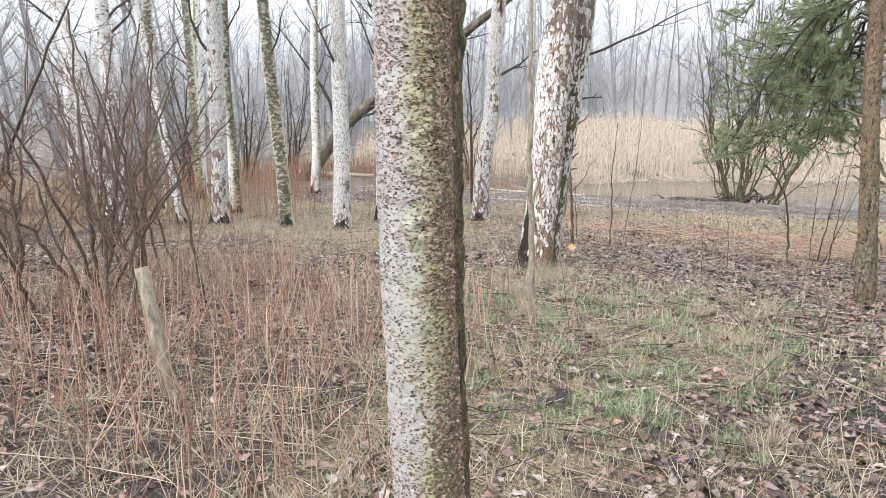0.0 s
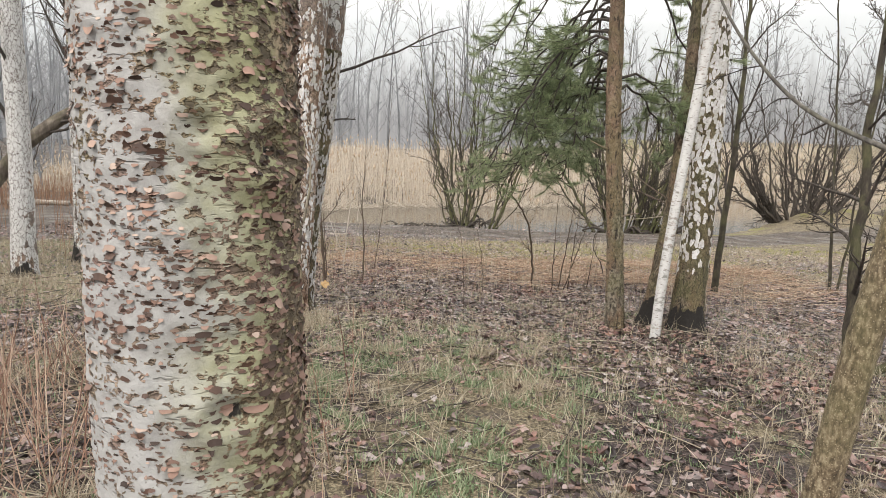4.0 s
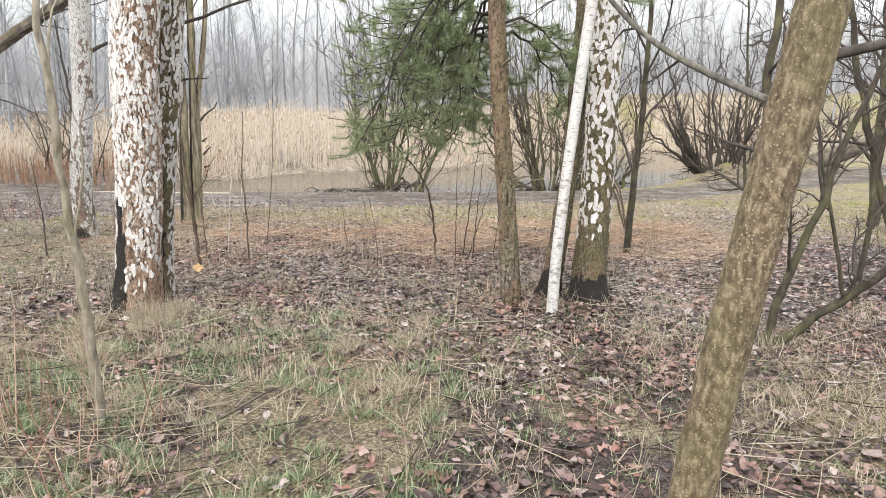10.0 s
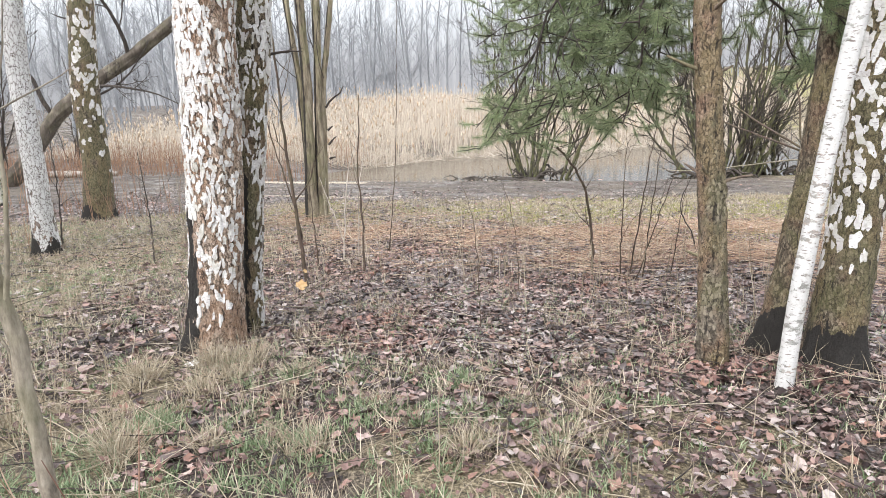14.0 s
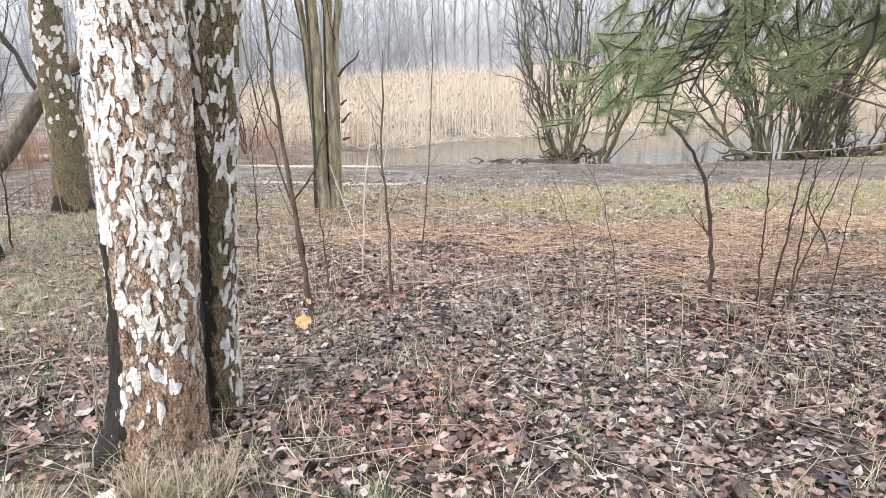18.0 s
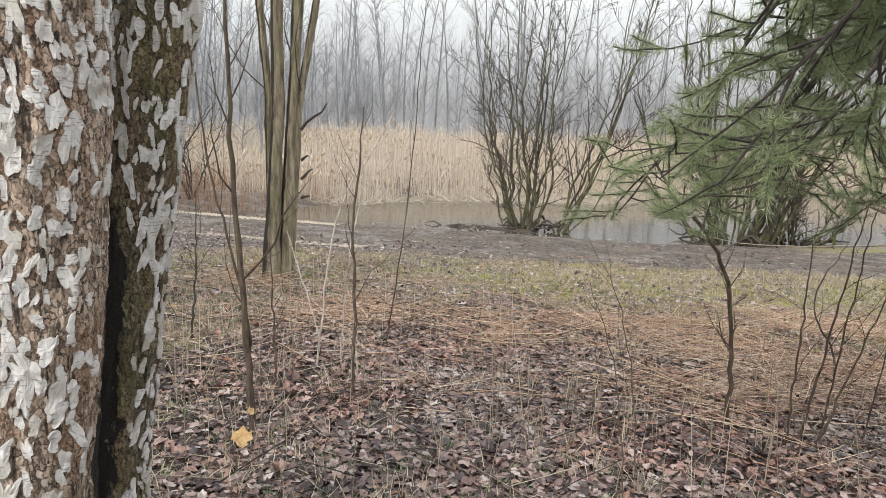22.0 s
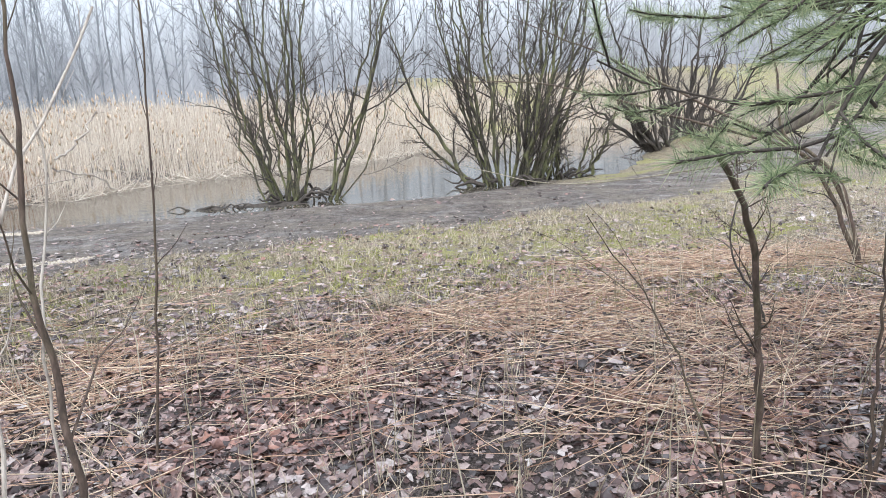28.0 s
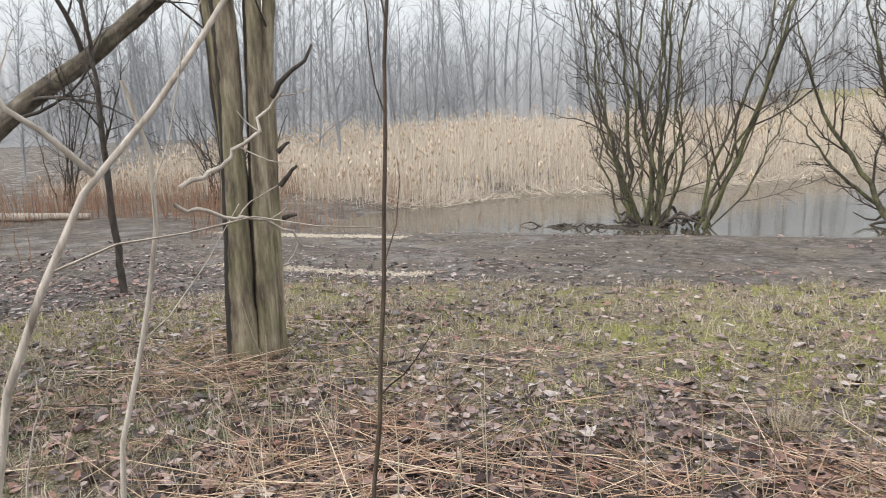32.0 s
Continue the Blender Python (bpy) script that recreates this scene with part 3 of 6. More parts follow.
def line(*pts, n=12, wob=0.0, rng=None):
    """A smooth line through a few places."""
    pts = np.array(pts, float)
    u = np.r_[0, np.cumsum(np.linalg.norm(np.diff(pts, axis=0), axis=1))]
    s = np.linspace(0, u[-1], n)
    out = np.stack([np.interp(s, u, pts[:, k]) for k in range(3)], 1)
    for _ in range(max(1, n // 6)):
        out[1:-1] = 0.25 * out[:-2] + 0.5 * out[1:-1] + 0.25 * out[2:]
    if wob and rng is not None:
        out[1:-1] += rng.normal(0, wob, (n - 2, 3))
    return out


def sprout(tubes, rng, pts, radius, depth, spread=0.8, count=4, ratio=0.6, lift=0.02, start=0.25, thin=0.0022, segs=4):
    """Side branches along a limb, each with branches of its own."""
    length = np.linalg.norm(np.diff(pts, axis=0), axis=1).sum()
    for i in range(count):
        u = start + (1 - start) * (i + rng.random()) / count * 0.97
        j = min(int(u * (len(pts) - 1)), len(pts) - 2)
        f = u * (len(pts) - 1) - j
        p = pts[j] * (1 - f) + pts[j + 1] * f
        d = pts[j + 1] - pts[j]
        d /= np.linalg.norm(d) + 1e-9
        off = rng.normal(0, 1, 3)
        off -= off @ d * d
        off /= np.linalg.norm(off) + 1e-9
        way = d + off * spread * rng.uniform(0.6, 1.3)
        ln = length * ratio * rng.uniform(0.5, 1.0) * (1.15 - 0.6 * u)
        r = max(radius * (1 - 0.75 * u) * 0.55, thin)
        sub = bent(rng, p, way, ln, 5, 0.16, lift)
        tubes.add(sub, np.linspace(r, thin * 0.6, 6), segs if r > 0.006 else 3, cap=False)
        if depth > 1:
            sprout(tubes, rng, sub, r, depth - 1, spread, max(2, count - 1), ratio, lift, 0.2, thin, segs)


def scatter(verts, faces, mats):
    """Copies of one small shape at many poses (n x 3 x 4), in one array pair."""
    verts, faces, mats = np.asarray(verts, float), np.asarray(faces, int), np.asarray(mats, float)
    v = np.einsum("nij,kj->nki", mats[:, :, :3], verts) + mats[:, None, :, 3]
    f = faces[None] + (np.arange(len(mats)) * len(verts))[:, None, None]
    return v.reshape(-1, 3), f.reshape(-1, faces.shape[1])


def poses_np(rng, x, y, z, yaw, tilt, lean_dir, scale):
    """Rows of a turn about z, then a tilt towards lean_dir, with sizes."""
    n = len(x)
    cy, sy = np.cos(yaw), np.sin(yaw)
    rz = np.zeros((n, 3, 3))
    rz[:, 0, 0], rz[:, 0, 1], rz[:, 1, 0], rz[:, 1, 1], rz[:, 2, 2] = cy, -sy, sy, cy, 1
    ax = np.stack([-np.sin(lean_dir), np.cos(lean_dir), np.zeros(n)], 1)
    c, s = np.cos(tilt)[:, None, None], np.sin(tilt)[:, None, None]
    kx = np.zeros((n, 3, 3))
    kx[:, 0, 2], kx[:, 1, 2], kx[:, 2, 0], kx[:, 2, 1] = ax[:, 1], -ax[:, 0], -ax[:, 1], ax[:, 0]
    rot = c * np.eye(3) + s * kx + (1 - c) * (ax[:, :, None] * ax[:, None])
    m = np.zeros((n, 3, 4))
    m[:, :, :3] = (rot @ rz) * np.asarray(scale).reshape(n, -1)[:, None, :]
    m[:, :, 3] = np.stack([x, y, z], 1)
    return m


def bark_trunk(name, pts, radii, seed, around=96, along=240, cell=(0.045, 0.08), proud=0.008, foot_h=0.0, foot_r=0.0, side_dir=0.0, rough=0.004, knots=(), style="flakes", bald=0.5, char_and_bands=(), keep=None):
    """A trunk with an uneven, knobbly surface. style: bark in ragged flakes, or with small dark curls."""
    base = line(*pts, n=along)
    s = np.linspace(0, 1, along)
    r = np.interp(s, np.linspace(0, 1, len(radii)), radii)
    up = base[:, 2] - base[0, 2]
    tang = np.gradient(base, axis=0)
    tang /= np.linalg.norm(tang, axis=1)[:, None]
    e1 = np.cross(tang, (0, 1, 0))
    e1 /= np.linalg.norm(e1, axis=1)[:, None]
    e2 = np.cross(tang, e1)
    ang = np.arange(around) * 2 * np.pi / around - np.pi / 2
    a2, u2 = np.meshgrid(ang, up)
    mean = float(np.mean(r))
    around_dir = np.cos(a2)[:, :, None] * e1[:, None] + np.sin(a2)[:, :, None] * e2[:, None]
    side = 0.5 + 0.5 * (around_dir[:, :, 0] * np.cos(side_dir) + around_dir[:, :, 1] * np.sin(side_dir))
    arc = a2 * mean
    lump = fbm(np.cos(a2) * 1.7 + 5, u2 * 2.3 + np.sin(a2) * 1.7, seed + 9, 3) - 0.5
    grain = fbm(arc / 0.012, u2 / 0.012, seed + 13, 3) - 0.5
    patch = fbm(arc / 0.16, u2 / 0.22, seed + 15, 3)
    knobs = fbm(arc / cell[0], u2 / cell[1], seed + 3, 4) - 0.5
    if style == "flakes":
        # how much white is left on the scaly underbark
        bare = bald + 0.12 + 1.0 * (patch - 0.5) - 0.5 * (side - 0.5) - 0.14 + 0.36 * smooth(0.3, 1.8, u2)
        ridge = fbm(arc / (cell[0] * 0.7), u2 / (cell[1] * 2.5), seed + 5, 3) - 0.5
        rad = r[:, None] * (1 + 0.10 * lump) + proud * (1.6 * knobs + 1.2 * ridge) + rough * grain
    else:
        # how large the small brown curls are, thicker towards one flank
        bare = 0.09 + 0.42 * (smooth(0.45, 1.0, side) - 0.12) + 0.45 * (patch - 0.5)
        rad = r[:, None] * (1 + 0.05 * lump) + proud * 1.6 * knobs + rough * grain
    if foot_h:
        flare = np.exp(-np.maximum(u2, 0) / foot_h)
        buttress = 0.6 + 0.4 * np.cos(a2 * 4 + seed) + 0.35 * np.cos(a2 * 7 + 2 * seed)
        rad = rad + foot_r * flare * np.maximum(buttress, 0.1)
    eye = np.zeros_like(a2)
    for ka, kz, kr in knots:
        dd = np.hypot((np.mod(a2 - ka + np.pi, 2 * np.pi) - np.pi) * mean / (kr * 1.5), (u2 - kz) / kr)
        rad = rad + 0.30 * kr * np.exp(-((dd - 1.1) ** 2) * 4) - 0.28 * kr * np.exp(-dd * dd * 3)
        eye = np.maximum(eye, np.exp(-dd * dd * 2.2))
    black = np.zeros_like(a2)
    for ca, cw, ch, cr in char_and_bands:
        da = np.mod(a2 - ca + np.pi, 2 * np.pi) - np.pi
        black = np.maximum(black, np.exp(-((da / (cw * (1.15 - 0.6 * np.clip(u2 / ch, 0, 1)))) ** 2)) * smooth(ch, ch * 0.75, u2))
        rad = rad + cr * np.exp(-((da / cw) ** 2)) * np.exp(-np.maximum(u2, 0) / 0.16) * (0.35 + 1.3 * fbm(a2 * 2.2, u2 * 5.0, seed + 21, 4))
    ring = base[:, None] + rad[:, :, None] * around_dir
    if keep is not None:
        keep.update(ring=ring, out=around_dir, up=up, mean=mean, side_dir=side_dir, black=black)
    a = np.arange(along - 1)[:, None] * around + np.arange(around)[None]
    b = np.arange(along - 1)[:, None] * around + (np.arange(around)[None] + 1) % around
    f = np.stack([a, b, b + around, a + around], -1).reshape(-1, 4)
    me = mesh_np(name, ring.reshape(-1, 3), f)
    set_attr(me, "bare", bare.ravel())
    set_attr(me, "side", side.ravel())
    fz = eye * 0.52
    if foot_h:
        fz = np.maximum(fz, smooth(foot_h * 3.0, 0.0, u2 - 0.8 * foot_h * np.cos(a2 * 3 + seed) - 0.5 * foot_h * np.cos(a2 - 1.2)))
    set_attr(me, "foot", np.maximum(fz, black).ravel())
    return me


def on_trunk(surf, a, u):
    """Places on a trunk's surface and the ways out of it, at angles a and heights u."""
    ring, out, up = surf["ring"], surf["out"], surf["up"]
    n, m = ring.shape[:2]
    fa = np.mod((a + np.pi / 2) / (2 * np.pi) * m, m)
    fu = np.clip(np.interp(u, up, np.arange(n)), 0, n - 1.001)
    ia, iu = fa.astype(int) % m, fu.astype(int)
    ta, tu = (fa - np.floor(fa))[..., None], (fu - iu)[..., None]
    ja = (ia + 1) % m

    def at(g):
        return (g[iu, ia] * (1 - ta) + g[iu, ja] * ta) * (1 - tu) + (g[iu + 1, ia] * (1 - ta) + g[iu + 1, ja] * ta) * tu

    return at(ring), at(out), surf["black"][iu, ia]


def bark_plates(name, surf, seed, material, parent, label, cell=(0.042, 0.085), cover=0.6, flank=0.8, top=2.7, low=0.0, climb=0.25, lift=0.0035, round_side=None, single=0):
    """Ragged plates of white outer bark, standing a little off the brown bark under them."""
    rng = np.random.default_rng(seed)
    mean = surf["mean"]
    cols, rows = max(6, int(2 * np.pi * mean / cell[0])), int((top - low) / cell[1])
    ci, ri = np.meshgrid(np.arange(cols), np.arange(rows))
    ci, ri = ci.ravel(), ri.ravel()
    a = (ci + 0.5 * (ri % 2) + rng.normal(0, 0.22, ci.size)) * 2 * np.pi / cols
    u = low + (ri + 0.5 + 0.5 * rng.random(cols)[ci] + rng.normal(0, 0.22, ci.size)) * cell[1]
    _, out, black = on_trunk(surf, a, u)
    way = surf["side_dir"] if round_side is None else round_side
    side = 0.5 + 0.5 * (out[:, 0] * np.cos(way) + out[:, 1] * np.sin(way))
    chance = cover - flank * (side - 0.5) + climb * (u / top - 0.5) + 1.1 * (fbm(a * mean / 0.10, u / 0.22, seed, 3) - 0.5) - 1.6 * black
    go = rng.random(ci.size) < chance
    a, u, chance = a[go], u[go], chance[go]
    n, k = len(a), 19
    th = np.arange(k) * 2 * np.pi / k
    grow = np.clip(rng.lognormal(-0.15, 0.34, n), 0.4, 1.35)
    wide, tall = cell[0] * 0.49 * grow * rng.uniform(0.7, 1.2, n), cell[1] * 0.55 * grow * rng.uniform(0.7, 1.35, n)
    ragged = 1 + 0.075 * rng.normal(0, 1, (n, k)) + 0.10 * np.cos(5 * th[None] + rng.uniform(0, 6.28, n)[:, None]) + 0.22 * np.cos(2 * th[None] + rng.uniform(0, 6.28, n)[:, None]) + 0.15 * np.cos(3 * th[None] + rng.uniform(0, 6.28, n)[:, None])
    ragged = np.clip(ragged, 0.45, 1.6)
    lean = rng.normal(0, 0.18, n)[:, None]
    px, pz = np.sign(np.cos(th)) * np.abs(np.cos(th)) ** 0.75 * wide[:, None] * ragged, np.sin(th) * tall[:, None] * ragged
    px = px + lean * pz
    curl_to, curl = rng.uniform(0, 6.28, n)[:, None], (rng.random(n) ** 2 * 0.008)[:, None]
    rings = []
    for share, off in ((0.0, lift), (0.62, lift), (1.0, lift * 0.9), (0.95, -0.004)):
        x, z = px * share, pz * share
        o = off + (curl * np.clip(np.cos(th[None] - curl_to), 0, 1) * share ** 3 + 0.0008 * rng.normal(0, 1, (n, k)) if off > 0 else 0.0)
        p, w, _ = on_trunk(surf, a[:, None] + x / mean, u[:, None] + z)
        q = p + w * (np.ones((n, k)) * o)[..., None]
        rings.append(q.mean(1, keepdims=True) if share == 0 else q)
    v = np.concatenate(rings, 1)
    i, j = np.arange(k), (np.arange(k) + 1) % k
    f = [np.stack([np.zeros(k, int), 1 + i, 1 + j], 1)]
    for r in (1, 1 + k):
        f += [np.stack([r + i, r + k + i, r + k + j], 1), np.stack([r + i, r + k + j, r + j], 1)]
    f = np.concatenate(f)
    per = v.shape[1]
    if single:
        # the plates at eye height on the side of the walk, each by itself
        pick = np.argsort(np.abs(u - 1.5) - 0.9 * (on_trunk(surf, a, u)[1] @ np.array((0.65, -0.76, 0.0))))
        for i in pick[:single]:
            piece("bark_plate", mesh_np("bark_plate", v[i], f, False), material, parent)
        v, n = v[pick[single:]], n - single
    ff = (f[None] + (np.arange(n) * per)[:, None, None]).reshape(-1, 3)
    ob = piece(name, mesh_np(name, v.reshape(-1, 3), ff, False), material, parent, label)
    ob["kind"] = "stuff"
    return ob


def bark_curls(name, surf, seed, material, parent, label, count=2600, low=0.3, top=2.2, size=(0.0048, 0.0042)):
    """Small lips of brown bark that curl away from a smooth trunk, thicker towards one flank."""
    rng = np.random.default_rng(seed)
    a, u = rng.uniform(0, 2 * np.pi, count * 3), rng.uniform(low, top, count * 3)
    _, out, _ = on_trunk(surf, a, u)
    way = surf["side_dir"]
    side = 0.5 + 0.5 * (out[:, 0] * np.cos(way) + out[:, 1] * np.sin(way))
    patch = fbm(a * surf["mean"] / 0.07, u / 0.05, seed, 3)
    go = rng.random(a.size) < 0.42 + 0.2 * smooth(0.5, 0.98, side) + 1.5 * (patch - 0.5)
    a, u, side = a[go][:count], u[go][:count], side[go][:count]
    n = len(a)
    g = rng.lognormal(-0.05, 0.3, n) * (0.85 + 0.3 * smooth(0.6, 1.0, side))
    w, h = size[0] * g * rng.uniform(0.6, 1.5, n), size[1] * g * rng.uniform(0.6, 1.4, n)
    s = np.linspace(-1, 1, 5)
    t = np.linspace(0, 1, 3)
    S, T = np.meshgrid(s, t)
    S, T = S.ravel(), T.ravel()
    flip = np.where(rng.random(n) < 0.65, -1.0, 1.0)[:, None]
    bow = rng.normal(0.25, 0.3, n)[:, None]
    jag = rng.normal(0, 0.13, (n, S.size))
    x = w[:, None] * S[None] * (1 - 0.25 * T[None]) * (1 + jag * 0.5)
    z = flip * h[:, None] * (T[None] * (1 - 0.4 * S[None] ** 2) + bow * S[None] ** 2 + jag * T[None])
    stand = (rng.uniform(0.3, 1.0, n) * h)[:, None] * (T[None] ** 1.4) * (1 - 0.5 * S[None] ** 2) + 0.0004
    p, o, _ = on_trunk(surf, a[:, None] + x / surf["mean"], u[:, None] + z)
    v = p + o * stand[..., None]
    q = np.array([(r * 5 + c, r * 5 + c + 1, r * 5 + c + 6, r * 5 + c + 5) for r in range(2) for c in range(4)])
    ff = (q[None] + (np.arange(n) * S.size)[:, None, None]).reshape(-1, 4)
    ob = piece(name, mesh_np(name, v.reshape(-1, 3), ff), material, parent, label)
    ob["kind"] = "stuff"
    return ob


# ---------------------------------------------------------------- ground, water, distance
def spaced(a, b, step, far_a, far_b, grow=1.22):
    mid = np.arange(a, b + step / 2, step)
    hi, st = [b], step
    while hi[-1] < far_b:
        st *= grow
        hi.append(hi[-1] + st)
    lo, st = [a], step
    while lo[-1] > far_a:
        st *= grow
        lo.append(lo[-1] - st)
    return np.r_[lo[:0:-1], mid, hi[1:]]


def sward(x, y):
    """Where grass grows thick among the leaves."""
    return smooth(1.0, 0.35, np.hypot((x + 0.9 + 0.25 * (y - 4.5)) / 3.2, (y - 4.2) / 3.0)) * smooth(0.44, 0.60, fbm(x * 1.7, y * 1.7, 34, 4))


def west_turf(x, y):
    """The short pale turf under the western birches."""
    return smooth(-2.9, -4.5, x + 3.4 * (fbm(x * 0.7, y * 0.7, 39, 4) - 0.5)) * smooth(5.2, 6.4, y) * smooth(13.0, 11.5, y)


def litter_mask(x, y):
    """How thickly leaves lie."""
    n = fbm(x * 0.55, y * 0.55, 21, 4)
    west = smooth(-1.0, -3.5, x) * smooth(5.5, 4.0, y)
    m = smooth(0.30, 0.62, n + 0.5 * smooth(4.5, 6.8, y) * smooth(12.6, 10.6, y) - 0.10 * smooth(0.6, 2.0, x) * smooth(7.5, 5.5, y) + 0.10 * west)
    return m * (1 - 0.72 * west_turf(x, y)) * smooth(14.5, 11.8, y + 0.25 * np.abs(x)) * (1 - 0.45 * sward(x, y)) * (1 - 0.75 * smooth(6.7, 6.2, y) * smooth(1.2, 0.0, x) * smooth(-3.4, -2.6, x) * smooth(0.40, 0.56, fbm(x * 1.4, y * 1.4, 37, 3)))


def grass_mask(x, y):
    n = fbm(x * 0.8, y * 0.8, 33, 4)
    near = smooth(0.40, 0.62, n + 0.1 * smooth(6.0, 3.0, y)) * smooth(7.5, 5.2, y) * (1 - smooth(-0.4, -1.4, x + 0.2 * y) * smooth(4.5, 3.0, y))
    mid = smooth(0.32, 0.6, n + 0.35) * smooth(10.8, 13.0, y)
    return np.maximum(np.maximum(near, mid), 0.7 * west_turf(x, y))


def build_ground():
    xs = spaced(-10.0, 7.0, 0.11, -900, 900)
    ys = spaced(-2.5, 24.0, 0.11, -300, 1500)
    X, Y = np.meshgrid(xs, ys)
    Z = ground_z(X, Y)
    nx, ny = len(xs), len(ys)
    a = np.arange(ny - 1)[:, None] * nx + np.arange(nx - 1)[None]
    f = np.stack([a, a + 1, a + 1 + nx, a + nx], -1).reshape(-1, 4)
    me = mesh_np("ground", np.stack([X, Y, Z], -1).reshape(-1, 3), f)
    set_attr(me, "mud", path_mask(X, Y).ravel())
    set_attr(me, "grass", np.maximum(grass_mask(X, Y), smooth(15, 40, Y + np.abs(X) * 0.5)).ravel())
    moss = smooth(12.6, 14.6, Y) * (1 - path_mask(X, Y)) * smooth(0.35, 0.6, fbm(X * 0.5, Y * 0.9, 41, 3))
    set_attr(me, "moss", np.maximum(moss, 0.55 * west_turf(X, Y)).ravel())
    ob = piece("ground", me, M_GROUND)
    tagged(ob, "woodland floor of dark humus, grass and a muddy trodden path", "ground", kind="structure")


def build_water():
    xs = np.linspace(-16, 60, 39)
    ys = np.linspace(20, 110, 46)
    X, Y = np.meshgrid(xs, ys)
    nx = len(xs)
    a = np.arange(len(ys) - 1)[:, None] * nx + np.arange(nx - 1)[None]
    f = np.stack([a, a + 1, a + 1 + nx, a + nx], -1).reshape(-1, 4)
    me = mesh_np("water", np.stack([X, Y, np.full_like(X, WATER_Z)], -1).reshape(-1, 3), f)
    ob = piece("water", me, M_WATER)
    tagged(ob, "still brown pond water reflecting the pale sky", "water", kind="structure")


def crumb_strip(a, b, half, seed):
    """Pale crumbs strewn in a long narrow strip over the mud."""
    rng = np.random.default_rng(seed)
    n = 3600
    u = rng.random(n)
    across = rng.normal(0, 0.5, n) * half * (0.55 + 0.9 * fbm(u * 9, u * 0 + seed, seed, 3))
    dx, dy = b[0] - a[0], b[1] - a[1]
    ln = np.hypot(dx, dy)
    x = a[0] + dx * u - dy / ln * across
    y = a[1] + dy * u + dx / ln * across + 0.10 * np.sin(u * 5 + seed)
    tmpl = np.array([(-0.5, -0.3, 0), (0.5, -0.35, 0), (0.05, 0.55, 0), (0.0, 0.0, 0.55)])
    f = np.array([(0, 1, 3), (1, 2, 3), (2, 0, 3)])
    m = poses_np(rng, x, y, ground_z(x, y) + 0.002, rng.uniform(0, 6.28, n), np.abs(rng.normal(0, 0.3, n)), rng.uniform(0, 6.28, n), rng.uniform(0.015, 0.045, n)[:, None] * np.ones(3))
    v, ff = scatter(tmpl, f, m)
    ob = piece("crumb_strip", mesh_np("crumb_strip", v, ff, False), M_CRUMB)
    tagged(ob, "pale strip of crumbs strewn along the muddy path", "crumbs", "crumb strips", kind="stuff")


def far_tree(rng, height, limbs, spread=0.35, trunk_r=0.11):
    t = Tubes()
    base = bent(rng, (0, 0, -0.3), (rng.normal(0, 0.03), rng.normal(0, 0.03), 1), height, 8, 0.03)
    t.add(base, np.linspace(trunk_r, 0.02, 9), 5, cap=False)
    for i in range(limbs):
        u = rng.uniform(0.12, 0.97)
        j = int(u * 7.9)
        p = base[j] + (base[j + 1] - base[j]) * (u * 7.9 - j)
        yaw = rng.uniform(0, 2 * np.pi)
        ln = height * (0.30 - 0.2 * u) * rng.uniform(0.6, 1.2)
        d = (np.cos(yaw) * spread * 2, np.sin(yaw) * spread * 2, 1)
        sub = bent(rng, p, d, ln, 3, 0.15)
        t.add(sub, np.linspace(0.03, 0.010, 4), 3, cap=False)
        for _ in range(2):
            q = sub[rng.integers(1, 4)]
            d2 = np.array(d) + rng.normal(0, 0.7, 3)
            t.add(bent(rng, q, d2, ln * 0.55, 2, 0.2), np.linspace(0.016, 0.008, 3), 3, cap=False)
    return np.concatenate(t.v), np.concatenate(t.f)


def build_far_woods():
    rng = np.random.default_rng(77)
    kinds = [far_tree(rng, h, n, s, r) for h, n, s, r in ((17, 25, 0.3, 0.12), (15, 28, 0.4, 0.10), (19, 22, 0.28, 0.14), (13, 32, 0.45, 0.08), (9, 32, 0.6, 0.06))]
    rows = []
    while len(rows) < 180:
        x, y = rng.uniform(-75, 45), rng.uniform(52, 92)
        edge = 60 + 0.22 * (x + 20) * (x > -20) + 14 * smooth(-4, 12, x) - 0.10 * np.maximum(-20 - x, 0)
        if y > edge and rng.random() < 1.3 - (y - edge) / 40:
            rows.append((x, y, rng.integers(0, 5), rng.uniform(0, 6.28), rng.uniform(0.8, 1.15)))
    while len(rows) < 245:
        x, y = rng.uniform(-44, -19), rng.uniform(2, 46)
        if y > 28 or x < -23 or y < 12:
            rows.append((x, y, rng.integers(0, 5), rng.uniform(0, 6.28), rng.uniform(0.7, 1.0)))
    while len(rows) < 290:
        rows.append((rng.uniform(12, 75), rng.uniform(64, 98), rng.integers(0, 5), rng.uniform(0, 6.28), rng.uniform(0.6, 0.95)))
    vs, fs, n = [], [], 0
    for x, y, kind, yaw, sc in rows:
        v, f = kinds[int(kind)]
        c, s = np.cos(yaw) * sc, np.sin(yaw) * sc
        w = np.stack([c * v[:, 0] - s * v[:, 1] + x, s * v[:, 0] + c * v[:, 1] + y, v[:, 2] * sc + gz(x, y)], 1)
        vs.append(w)
        fs.append(f + n)
        n += len(v)
    ob = piece("far_woods", mesh_np("far_woods", np.concatenate(vs), np.concatenate(fs)), M_HAZEBARK)
    tagged(ob, "bare winter woods across the pond, haze put into their grey", "trees", kind="stuff")


